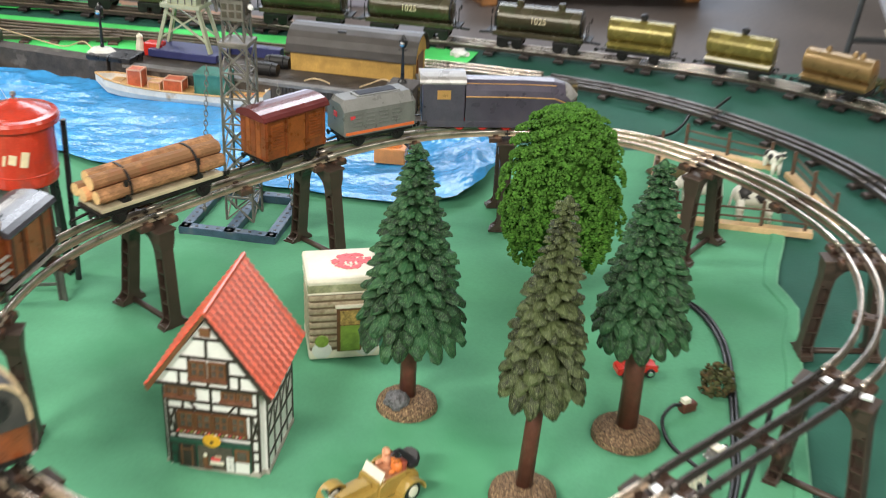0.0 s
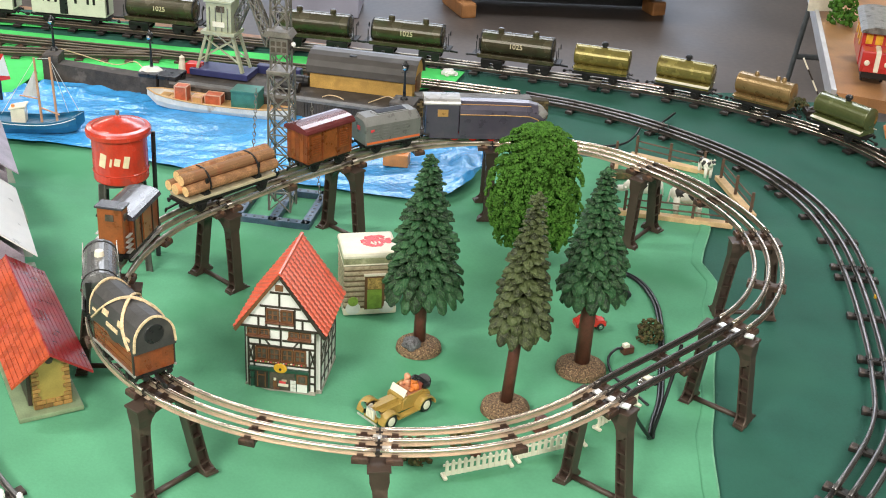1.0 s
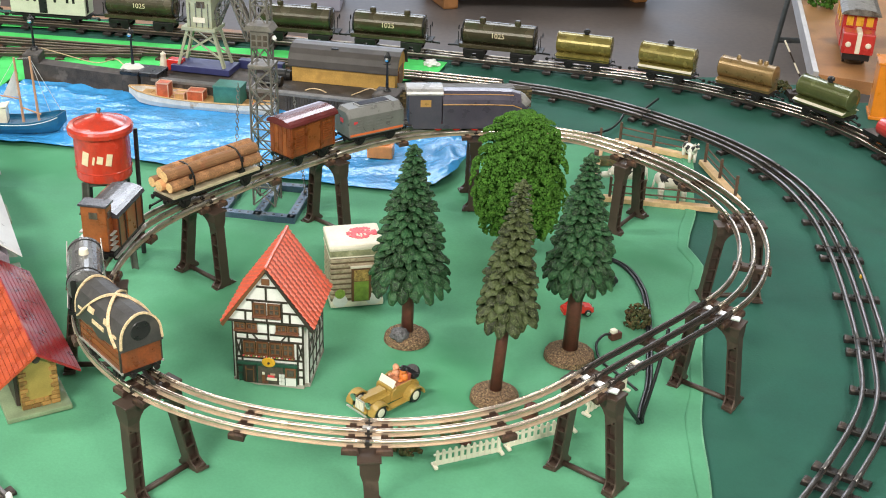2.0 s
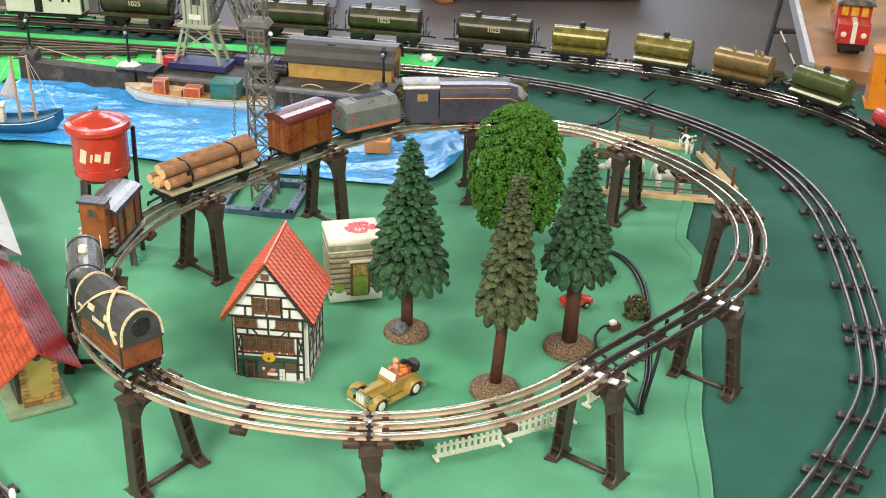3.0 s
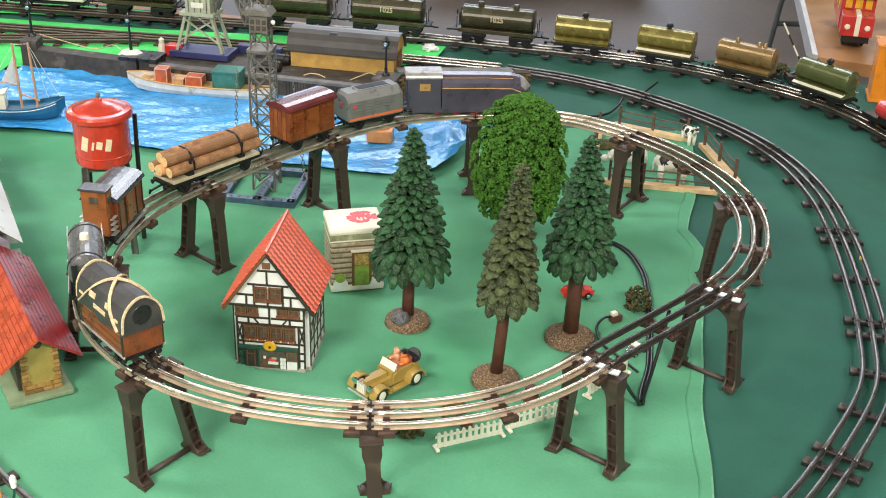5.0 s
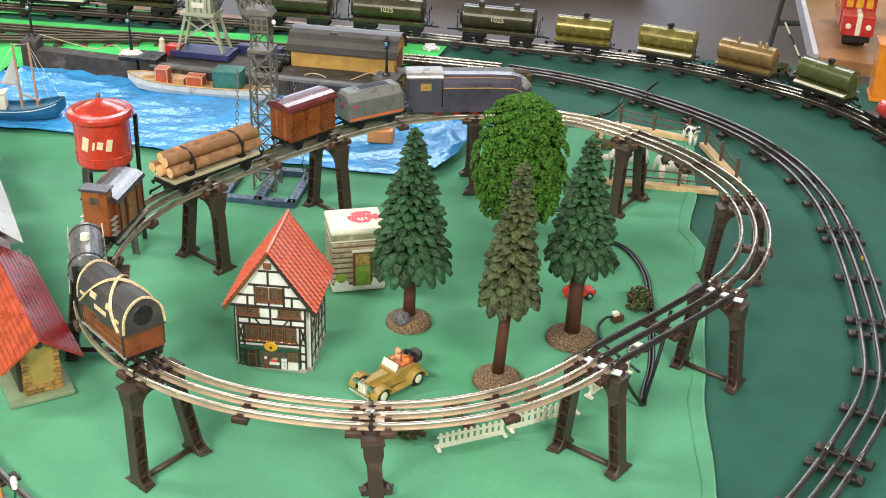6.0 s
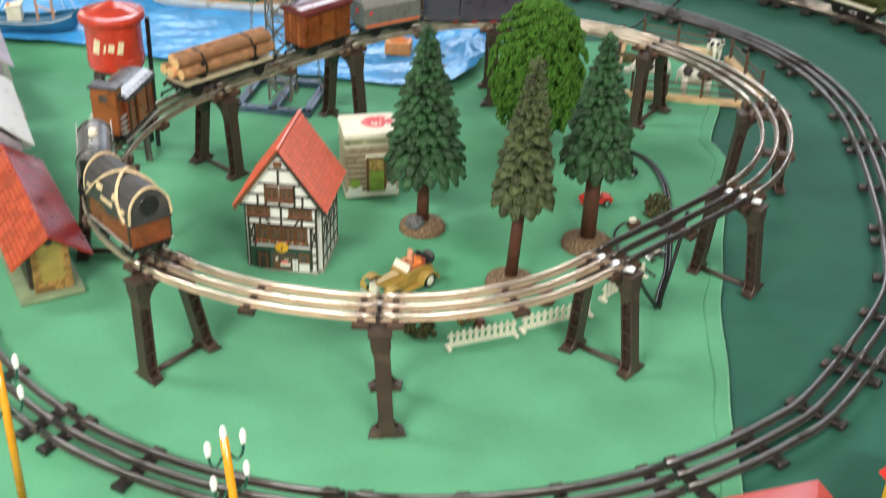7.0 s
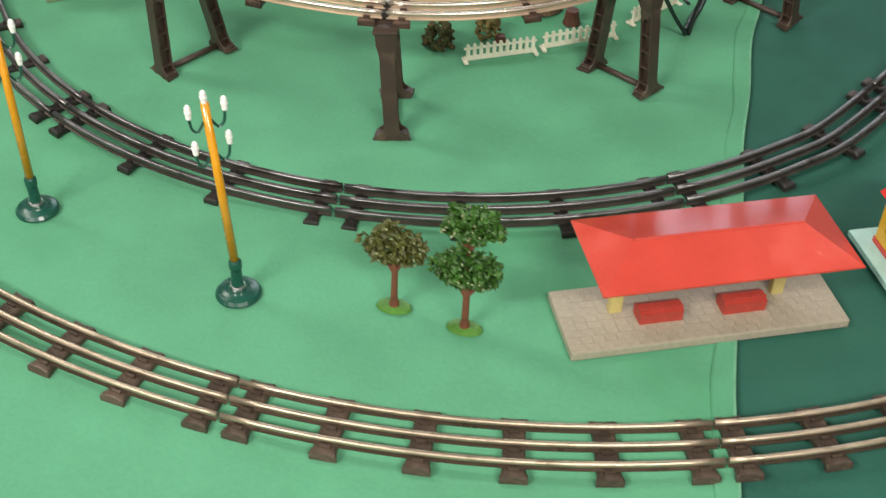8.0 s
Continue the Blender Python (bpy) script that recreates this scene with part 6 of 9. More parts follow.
def brake_van():
    t = rolling("brake_van", 1.6220, "brown brake van with a dark roof and raised cabin", "wagon")
    part("body", Box((0.006, 0, 0.0375), (0.074, 0.041, 0.040), bevel=0.001), LITHO_WOOD, t)
    part("roof", loft([(-0.034, vault(0.0235, 0.0565, 0.0665, 8, 0.9)), (0.046, vault(0.0235, 0.0565, 0.0665, 8, 0.9))]), SLATE, t, "dark slate curved roof")
    cabn = part("cabin", Box((-0.0395, 0, 0.0475), (0.017, 0.030, 0.056), bevel=0.001), LITHO_LIGHT, t, "orange-red raised cabin")
    part("cabin_roof", Box((-0.0395, 0, 0.0765), (0.021, 0.034, 0.0026), bevel=0.0008), SLATE, cabn)
    for y in (-1, 1):
        part("cabin_window", Box((-0.0395, y * 0.0154, 0.064), (0.009, 0.0008, 0.008)), PANE, cabn)
        part("door", Box((0.006, y * 0.0208, 0.037), (0.022, 0.0014, 0.035)), LITHO_LIGHT, t)
        for x in (-0.028, -0.010, 0.022, 0.040):
            part("stanchion", Box((x, y * 0.0210, 0.0375), (0.0016, 0.0014, 0.039)), BEAM, t)
        part("footboard", Box((0, y * 0.0215, 0.0115), (0.090, 0.0035, 0.0012)), STEP_GREY, t)
        for k in range(4):
            part("step", Box((-0.0395, y * 0.0185, 0.021 + 0.0065 * k), (0.013, 0.005 - 0.0005 * k, 0.0012)), STEP_GREY, t)
    part("end_window", Box((-0.0484, 0, 0.064), (0.0008, 0.010, 0.008)), PANE, cabn)
    underframe(t, 0.096, 0.028)


def tank_car():
    t = rolling("tank_wagon", 1.7580, "grey tinplate tank wagon with cross rods", "wagon")
    part("tank", lathe([(0, -0.046), (0.012, -0.0455), (0.0185, -0.043), (0.0195, -0.040), (0.0195, 0.040), (0.0185, 0.043), (0.012, 0.0455), (0, 0.046)], 26, m=pose(0, 0, 0.041, 0, 90, 0)), TANK_GREY, t, smooth=False)
    part("filler", lathe([(0, 0.008), (0.0045, 0.0075), (0.005, 0.005), (0.0055, 0)], 14, m=pose(0, 0, 0.0585)), CREAM, t, "pale filler cap")
    for x in (-0.034, 0.034):
        part("band", lathe([(0.0199, -0.0012), (0.0203, 0), (0.0199, 0.0012)], 26, m=pose(x, 0, 0.041, 0, 90, 0)), FRAME_BLACK, t)
    for y in (-1, 1):
        part("brace", Rod((-0.042, y * 0.0205, 0.0195), (0.042, y * 0.0180, 0.056), 0.0007, None, 6), STEP_GREY, t)
        part("brace", Rod((0.042, y * 0.0205, 0.0195), (-0.042, y * 0.0180, 0.056), 0.0007, None, 6), STEP_GREY, t)
        part("sole_bar", Box((0, y * 0.019, 0.0185), (0.098, 0.002, 0.006)), FRAME_BLACK, t)
    part("ladder", Box((-0.0485, 0.012, 0.036), (0.0012, 0.006, 0.036)), FRAME_BLACK, t)
    underframe(t, 0.098, 0.029)


def sheeted_wagon():
    t = rolling("sheeted_wagon", 1.8980, "open wagon with a roped dark tarpaulin hood", "wagon")
    part("body", Box((0, 0, 0.0335), (0.088, 0.042, 0.032), bevel=0.001), LITHO_WOOD, t, "brown boarded body")
    for y in (-1, 1):
        for k in range(4):
            part("plank", Box((0, y * 0.0213, 0.0215 + 0.0072 * k), (0.085, 0.0010, 0.0062)), LITHO_LIGHT if k % 2 else LITHO_WOOD, t)
        for x in (-0.0425, 0.0425):
            part("corner_strap", Box((x, y * 0.0215, 0.0335), (0.0026, 0.0016, 0.031)), BEAM, t)
        part("curb", Box((0, y * 0.0218, 0.0182), (0.090, 0.002, 0.0022)), STEP_GREY, t)
    # hood: a gabled cover with sagging edges
    secs = []
    for i in range(13):
        f = i / 12
        x = -0.0465 + 0.093 * f
        lo = 0.0425 + 0.0028 * math.sin(f * 11) + 0.0015 * math.sin(f * 23)
        up = 0.0785 - 0.0016 * math.sin(math.pi * f)
        secs.append((x, [(-0.0228, lo), (-0.0224, 0.052), (-0.0210, 0.0610), (-0.0162, 0.0695), (-0.0085, 0.0760), (0, up), (0.0085, 0.0760), (0.0162, 0.0695), (0.0210, 0.0610), (0.0224, 0.052), (0.0228, lo)]))
    hood = part("tarpaulin", loft(secs), TARPAULIN, t, "dark grey tarpaulin hood")
    over = [(-0.0235, 0.046), (-0.0230, 0.053), (-0.0216, 0.0618), (-0.0168, 0.0703), (-0.0088, 0.0768), (0, 0.0792), (0.0088, 0.0768), (0.0168, 0.0703), (0.0216, 0.0618), (0.0230, 0.053), (0.0235, 0.046)]
    for s in (-1, 1):
        pts = spline([(s * (-0.040 + 0.080 * i / 10), y, z) for i, (y, z) in enumerate(over)], 0.003)
        part("rope", sweep(bmesh.new(), pts, [(-0.0017, -0.0008), (0.0, -0.0011), (0.0017, -0.0008), (0.0015, 0.0008), (-0.0015, 0.0008)]), ROPE, hood, "cream flat rope across the hood")
        ends = spline([(s * 0.0470, y * 0.93, z) for y, z in over], 0.003)
        part("end_rope", sweep(bmesh.new(), ends, [(-0.0010, -0.0010), (0.0010, -0.0010), (0.0010, 0.0010), (-0.0010, 0.0010)]), ROPE, hood)
        part("end_hole", lathe([(0, 0.0006), (0.010, 0.0004), (0.0105, 0)], 16, m=pose(s * 0.0466, 0, 0.060, 0, 90 * s, 0)), BLACK, hood)
    for y in (-1, 1):
        for x, z, w, h in ((-0.018, 0.0625, 0.011, 0.0060), (0.014, 0.0625, 0.012, 0.0060), (-0.002, 0.0530, 0.024, 0.0045), (-0.036, 0.056, 0.007, 0.0028), (0.036, 0.056, 0.007, 0.0028)):
            part("marking", Box((x, y * (0.0206 if z > 0.060 else 0.0223), z), (w, 0.0012, h), Matrix.Rotation(y * (0.30 if z > 0.060 else 0.10), 4, "X"), bevel=0.0004), ROPE, hood)
    underframe(t, 0.088, 0.025)


engine()
tender()
box_car()
log_car()
brake_van()
tank_car()
sheeted_wagon()

# ---- left of the loop ----
TOWER_RED = material("red_water_tank_paint", (0.50, 0.042, 0.020), 0.24, var=0.15, scale=40, coat=0.4, bump=0.06, tint=(0.36, 0.05, 0.035), mask=0.12, mscale=50)
CREAM_INK = material("cream_letter_paint", (0.74, 0.64, 0.42), 0.4, var=0.1, scale=80)
LEG_GREY = material("grey_green_tin_leg", (0.115, 0.12, 0.105), 0.4, 0.3, var=0.2, scale=70, bump=0.1)
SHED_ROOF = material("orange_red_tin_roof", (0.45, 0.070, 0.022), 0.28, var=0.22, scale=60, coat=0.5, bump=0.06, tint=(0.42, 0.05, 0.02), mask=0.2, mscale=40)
# Right slope: shade is put into the darker red, glare into its pale patches.
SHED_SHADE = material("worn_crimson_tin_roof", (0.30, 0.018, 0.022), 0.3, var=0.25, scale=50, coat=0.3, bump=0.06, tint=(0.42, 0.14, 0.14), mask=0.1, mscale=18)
SHED_YELLOW = material("mustard_tin_wall", (0.33, 0.24, 0.06), 0.35, var=0.12, scale=60, coat=0.3, bump=0.05, tint=(0.25, 0.17, 0.04), mask=0.2, mscale=30)
QUOIN = material("ochre_printed_quoin", (0.27, 0.15, 0.045), 0.4, var=0.25, scale=120, bump=0.2, rand=0.5)
MOSS = material("grey_green_base_paint", (0.20, 0.26, 0.15), 0.4, var=0.15, scale=50, bump=0.1)
LILAC = material("lilac_tin_wall", (0.36, 0.30, 0.36), 0.35, var=0.2, scale=40, bump=0.05)
OFFWHITE = material("off_white_tin_roof", (0.78, 0.76, 0.72), 0.3, var=0.05, scale=30, coat=0.3, bump=0.04)


def water_tower():
    t = thing("water_tower", pose(-0.4515, 0.160, Z0, 0, 0, 12) @ Matrix.Diagonal((0.955, 0.955, 1, 1)), "red tin water tower on four grey legs", "water tower")
    part("tank", lathe([(0, 0.130), (0.0373, 0.130), (0.0381, 0.132), (0.0381, 0.196), (0, 0.196)], 36), TOWER_RED, t, smooth=False)
    part("bead", lathe([(0.0381, 0.142), (0.0390, 0.143), (0.0381, 0.144)], 36), TOWER_RED, t)
    lid = part("lid", lathe([(0.0381, 0.1925), (0.0447, 0.1935), (0.0449, 0.199), (0.0426, 0.2025), (0.0361, 0.2035), (0.0336, 0.2050), (0.0197, 0.2105), (0.006, 0.2140), (0.004, 0.2165), (0, 0.2170)], 40), TOWER_RED, t, "red domed lid with a rolled rim")
    part("knob", lathe([(0, 0.2245), (0.0026, 0.2235), (0.0032, 0.2210), (0.0018, 0.2185), (0.0022, 0.2165), (0, 0.2160)], 12), GREY_METAL, lid)
    # the maker's mark as plain slanted bars on the tank's front
    for a, h, w, up in ((-0.48, 0.0195, 0.0100, 0.0), (-0.17, 0.0115, 0.0032, -0.0020), (0.06, 0.0105, 0.0082, -0.0010), (0.38, 0.0165, 0.0080, -0.0015)):
        ang = -math.pi / 2 + a - math.radians(6)
        m = Matrix.Translation((0.0384 * math.cos(ang), 0.0384 * math.sin(ang), 0.1650 + up)) @ Matrix.Rotation(ang + math.pi / 2, 4, "Z") @ Matrix.Rotation(0.22, 4, "Y")
        part("mark_bar", Box((0, 0, 0), (w, 0.0010, h), bevel=0.0004), CREAM_INK, t, "plain cream painted bar").matrix_basis = m
    legs = []
    for sx, sy in ((-1, -1), (1, -1), (1, 1), (-1, 1)):
        a, b = Vector((sx * 0.0234, sy * 0.0234, 0.130)), Vector((sx * 0.0299, sy * 0.0299, 0.0))
        legs.append((a, b))
        bm = bar(bmesh.new(), a, b, 0.0085, 0.0016)
        bar(bm, a + Vector((sx * 0.0032, sy * 0.0032, 0)), b + Vector((sx * 0.0032, sy * 0.0032, 0)), 0.0018, 0.0085)
        part("leg", bm, LEG_GREY if sy < 0 else BLACK, t)
    for i in range(4):
        for f, w in ((0.04, 0.006), (0.55, 0.0032), (0.86, 0.0034)):
            p, q = legs[i][0].lerp(legs[i][1], f), legs[(i + 1) % 4][0].lerp(legs[(i + 1) % 4][1], f)
            part("cross_bar", bar(bmesh.new(), p, q, w, 0.0014) if i % 2 else bar(bmesh.new(), p, q, 0.0014, w), LEG_GREY, t)
        part("brace", Rod(legs[i][0].lerp(legs[i][1], 0.10), legs[(i + 1) % 4][0].lerp(legs[(i + 1) % 4][1], 0.84), 0.0007, None, 5), BLACK, t)
    part("pipe", Rod((0.0455, 0.014, 0.188), (0.0426, 0.018, 0.0), 0.0032, 0.0036, 10), BLACK, t, "black downpipe beside the tank")


water_tower()


def goods_shed():
    """A tin shed: base board, mustard gable with printed stone quoins, and a wide overhanging roof. x along the front, y back."""
    a = math.atan2(0.035, 0.061)
    t = thing("goods_shed", pose(-0.4665, -0.2355, Z0, 0, 0, math.degrees(a)), "tin goods shed with a red roof and mustard gable", "shed")
    W, D, G = 0.0705, 0.250, 0.0780
    part("base", Box((W / 2, D / 2, 0.003), (W, D, 0.006), bevel=0.0015), MOSS, t, "grey-green base board")
    x0, x1, y0 = 0.019, 0.0605, 0.012
    xm = (x0 + x1) / 2
    part("wall", prism([(x0, 0.006), (x1, 0.006), (x1, 0.0630), (xm, G - 0.001), (x0, 0.0630)], y0, D - 0.012), SHED_YELLOW, t)
    part("loading_bay", Box((x0 - 0.0018, 0.075, 0.028), (0.005, 0.110, 0.040)), BEAM, t, "dark side wall")
    for side in (0, 1):
        for k in range(10):
            w = 0.0085 if k % 2 else 0.0060
            x = x0 + w / 2 if side == 0 else x1 - w / 2
            part("quoin", Box((x, y0 - 0.0006, 0.0145 + 0.0052 * k), (w, 0.0022, 0.0044), bevel=0.0007), QUOIN, t)
    for r in range(2):
        for k in range(4):
            w = (x1 - x0) / 4
            part("quoin", Box((x0 + w * (k + 0.5) + (0.003 if r else 0) * (1 if k < 3 else -1), y0 - 0.0008, 0.0088 + 0.0056 * r), (w * 0.92, 0.0022, 0.0048), bevel=0.0007), QUOIN, t)
    part("round_vent", lathe([(0.0022, 0.0012), (0.0042, 0.0014), (0.0048, 0)], 16, m=pose(xm, y0 - 0.0004, 0.0665, 90, 0, 0)), BEAM, t)
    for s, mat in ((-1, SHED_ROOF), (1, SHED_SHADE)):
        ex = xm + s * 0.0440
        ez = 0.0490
        roof = part("roof", prism([(xm, G + 0.003), (ex, ez), (ex - s * 0.0008, ez - 0.0018), (xm, G + 0.0008)], -0.003, D + 0.004), mat, t, "orange-red tiled tin slope" if s < 0 else "crimson tin slope with shade in its colour")
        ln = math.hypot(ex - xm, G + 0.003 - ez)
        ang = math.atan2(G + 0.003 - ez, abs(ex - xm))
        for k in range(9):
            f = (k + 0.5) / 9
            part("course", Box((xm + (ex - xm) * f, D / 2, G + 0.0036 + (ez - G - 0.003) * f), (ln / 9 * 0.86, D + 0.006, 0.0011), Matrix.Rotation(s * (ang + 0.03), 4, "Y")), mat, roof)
    part("ridge", Rod((xm, -0.0035, G + 0.0036), (xm, D + 0.0045, G + 0.0036), 0.0013, None, 8), SHED_SHADE, t)


goods_shed()


def long_roof_building(o, length, low, high, half, mat, label):
    """A tin building whose wide eave runs along the shed; o is the near end of that eave. x across, y along."""
    t = thing("station_building", Matrix.Translation((o[0], o[1], Z0)) @ Matrix.Rotation(math.radians(26), 4, "Z"), label, "station")
    part("wall", Box((-half, length / 2, low / 2), (2 * half - 0.03, length - 0.02, low), bevel=0.001), LILAC, t)
    part("base", Box((-half, length / 2, 0.003), (2 * half + 0.01, length + 0.01, 0.006), bevel=0.001), MOSS, t)
    for s in (-1, 1):
        ex = -half + s * half
        part("roof_slope", prism([(-half, high), (ex, low), (ex, low - 0.002), (-half, high - 0.002)], 0, length), mat, t)
    part("gable", prism([(-2 * half + 0.015, low - 0.002), (-0.015, low - 0.002), (-half, high - 0.010)], 0.008, 0.011), LILAC, t)
    part("ridge", Rod((-half, -0.001, high), (-half, length + 0.001, high), 0.0015, None, 8), mat, t)
    part("door", Box((-0.0148, length * 0.4, 0.028), (0.0015, 0.03, 0.044)), WINDOW_WOOD, t)


long_roof_building((-0.528, 0.030), 0.225, 0.070, 0.125, 0.062, OFFWHITE, "tin station building with an off-white roof")
long_roof_building((-0.632, 0.262), 0.225, 0.080, 0.125, 0.055, LILAC, "tin station hall with a worn lilac roof")


# ---- water, quay and ships ----
QUAY = material("dark_quay_stone", (0.055, 0.045, 0.038), 0.7, var=0.35, scale=45, bump=0.5, tint=(0.12, 0.10, 0.085), mask=0.2, mscale=40)
QUAY_CAP = material("grey_quay_coping", (0.15, 0.145, 0.14), 0.65, var=0.25, scale=50, bump=0.4)
BRICK = material("mossy_yellow_brick", (0.17, 0.125, 0.055), 0.8, var=0.35, scale=90, bump=0.5, rand=0.6, tint=(0.09, 0.065, 0.03), mask=0.2, mscale=50)
MORTAR = material("dark_mortar", (0.05, 0.04, 0.025), 0.9, var=0.2, scale=90)
SHED_ORANGE = material("ochre_warehouse_paint", (0.52, 0.31, 0.08), 0.6, var=0.15, scale=35, bump=0.1, tint=(0.46, 0.27, 0.07), mask=0.08, mscale=30)
ROOF_FELT = material("grey_roof_felt", (0.066, 0.058, 0.053), 0.33, var=0.10, scale=40, bump=0.08, tint=(0.09, 0.08, 0.075), mask=0.08, mscale=20)
HULL_WHITE = material("white_hull_paint", (0.72, 0.69, 0.64), 0.4, var=0.1, scale=40, bump=0.08, tint=(0.48, 0.35, 0.24), mask=0.08, mscale=40)
DECK_TAN = material("tan_deck_paint", (0.60, 0.36, 0.15), 0.5, var=0.15, scale=50, bump=0.1)
CRATE_RED = material("brick_red_crate", (0.50, 0.12, 0.055), 0.5, var=0.2, scale=80, bump=0.1)
CRATE_EDGE = material("pale_pink_edge", (0.68, 0.40, 0.28), 0.5, var=0.1, scale=80)
CRATE_TEAL = material("teal_crate", (0.045, 0.19, 0.155), 0.5, var=0.15, scale=60, bump=0.1)
HULL_BLUE = material("blue_hull_paint", (0.015, 0.115, 0.22), 0.35, var=0.15, scale=40, bump=0.08, coat=0.2)
SAIL = material("white_muslin", (0.72, 0.70, 0.68), 0.9, var=0.06, scale=120, bump=0.3)
SPAR = material("salmon_wood_spar", (0.55, 0.30, 0.18), 0.6, var=0.12, scale=120, bump=0.1)
BUOY = material("orange_plastic_tray", (0.80, 0.32, 0.10), 0.4, var=0.08, scale=60)
GIRDER_BLUE = material("blue_grey_girder_paint", (0.065, 0.11, 0.17), 0.35, 0.2, var=0.2, scale=60, bump=0.08, tint=(0.12, 0.15, 0.18), mask=0.15, mscale=50)
MAST_GREY = material("grey_lattice_metal", (0.215, 0.20, 0.178), 0.4, 0.4, var=0.2, scale=80, bump=0.1)
CRANE_GREEN = material("grey_green_crane_paint", (0.40, 0.42, 0.29), 0.45, var=0.12, scale=50, bump=0.08)
NAVY_BLUE = material("navy_block_paint", (0.035, 0.04, 0.13), 0.4, var=0.15, scale=50)
TANK_GREEN = material("dark_green_tank_paint", (0.066, 0.056, 0.030), 0.26, 0.2, var=0.2, scale=30, coat=0.5, bump=0.03, tint=(0.055, 0.065, 0.03), mask=0.25, mscale=18)
TANK_OLIVE = material("brassy_olive_tank_paint", (0.26, 0.215, 0.060), 0.26, 0.4, var=0.18, scale=45, coat=0.4, bump=0.04, tint=(0.13, 0.10, 0.03), mask=0.08, mscale=40)
TANK_GOLD = material("dull_gold_tank_paint", (0.27, 0.175, 0.070), 0.30, 0.4, var=0.15, scale=35, coat=0.4, bump=0.03)
TANK_MOSS = material("moss_green_tank_paint", (0.10, 0.115, 0.038), 0.25, 0.2, var=0.15, scale=30, coat=0.5, bump=0.03)
WAGON_WHITE = material("pale_cream_van_paint", (0.66, 0.68, 0.55), 0.35, var=0.07, scale=30, bump=0.04)
WAGON_ORANGE = material("bright_orange_paint", (0.75, 0.24, 0.015), 0.3, var=0.08, scale=40, coat=0.4)
CABOOSE_RED = material("caboose_red_paint", (0.50, 0.035, 0.03), 0.3, var=0.1, scale=40, coat=0.4)
FIGURE_PINK = material("pale_pink_figure", (0.78, 0.48, 0.36), 0.5, var=0.1, scale=150)
COW = material("ivory_cow_paint", (0.78, 0.75, 0.66), 0.45, var=0.05, scale=60)
COW_BLACK = material("black_cow_patch_paint", (0.025, 0.022, 0.022), 0.45, var=0.2, scale=90)

# the sheet of blue plastic: wrinkled, tucked up along its right edge
SHORE = [(-1.15, 0.60), (-0.75, 0.566), (-0.62, 0.555), (-0.55, 0.525), (-0.49, 0.496), (-0.42, 0.476), (-0.346, 0.466), (-0.24, 0.445), (-0.123, 0.426), (-0.068, 0.416), (-0.006, 0.430), (0.030, 0.49), (0.046, 0.556)]
BANK = [(-1.15, 0.78), (-0.85, 0.81), (-0.79, 0.872), (-0.72, 0.868), (-0.57, 0.832), (-0.45, 0.805), (-0.29, 0.775), (-0.18, 0.752), (-0.085, 0.728), (-0.05, 0.69), (0.0, 0.655), (0.03, 0.63), (0.045, 0.60), (0.048, 0.562)]


def resample(pts, n):
    return even([Vector((*p, 0)) for p in pts], n)


N_U, N_V = 210, 72
lo, hi = resample(SHORE, N_U), resample(BANK, N_U)
bm = bmesh.new()
grid = []
for i in range(N_U + 1):
    col = []
    for j in range(N_V + 1):
        p = lo[i].lerp(hi[i], j / N_V)
        x, y = p.x, p.y
        w = noise.ridged_multi_fractal((x * 9 + 0.4 * noise.noise((y * 6, x * 3, 0)), y * 20, 0.7), 1.0, 2.0, 4, 1.0, 2.0)
        h = 0.0030 * (w - 0.8) + 0.0028 * noise.noise((x * 7, y * 7, 2.0))
        edge = min(j / N_V, 1 - j / N_V)
        rim = max(0.0, 1 - (j / N_V) / 0.10)
        h += 0.004 * rim * (0.6 + 0.4 * noise.noise((x * 22, 0, 5)))
        h += 0.012 * max(0.0, (j / N_V - 0.78) / 0.22) * max(0.0, noise.noise((x * 26, y * 40, 6.1)) + 0.25)
        right = max(0.0, 1 - abs(x - 0.018) / 0.075) if x > -0.06 else 0.0
        h += right * (0.022 + 0.010 * noise.noise((x * 40, y * 24, 9))) * min(1.0, 4.0 * (j / N_V + 0.12))
        col.append(bm.verts.new((x + 0.002 * noise.noise((x * 60, y * 60, 1)), y + 0.004 * rim * noise.noise((x * 25, 3, 1)), max(Z0 + 0.004 + h, 0.0032))))
    grid.append(col)
for a, b in zip(grid, grid[1:]):
    for j in range(N_V):
        bm.faces.new((a[j], b[j], b[j + 1], a[j + 1]))
water = part("water", bm, TARP, smooth=True)
tagged(water, "wrinkled blue plastic sheet standing for the harbour water", "water", kind="structure")


def grass_mat(name, poly, z, label):
    ob = part(name, plate(poly, z - 0.002, z), NEON)
    return tagged(ob, label, "grass mat", kind="structure")


grass_mat("grass_mat", [(-1.35, 0.90), (-0.76, 0.89), (-0.56, 0.92), (-0.30, 0.92), (-0.105, 0.88), (-0.085, 0.965), (-0.014, 1.000), (0.012, 1.096), (-0.12, 1.118), (-0.3, 1.135), (-0.6, 1.155), (-1.35, 1.25)], 0.0030, "bright neon green grass mat between the tracks")
grass_mat("grass_mat", [(-1.35, 0.80), (-0.90, 0.80), (-0.842, 0.80), (-0.835, 0.93), (-1.35, 0.95)], 0.0060, "bright neon green grass mat beside the water")
grass_mat("grass_mat", [(-1.35, 1.262), (-0.6, 1.235), (-0.3, 1.19), (-0.02, 1.145), (-0.02, 1.149), (-0.3, 1.225), (-1.35, 1.41)], 0.0030, "bright green grass mat at the table's far edge")

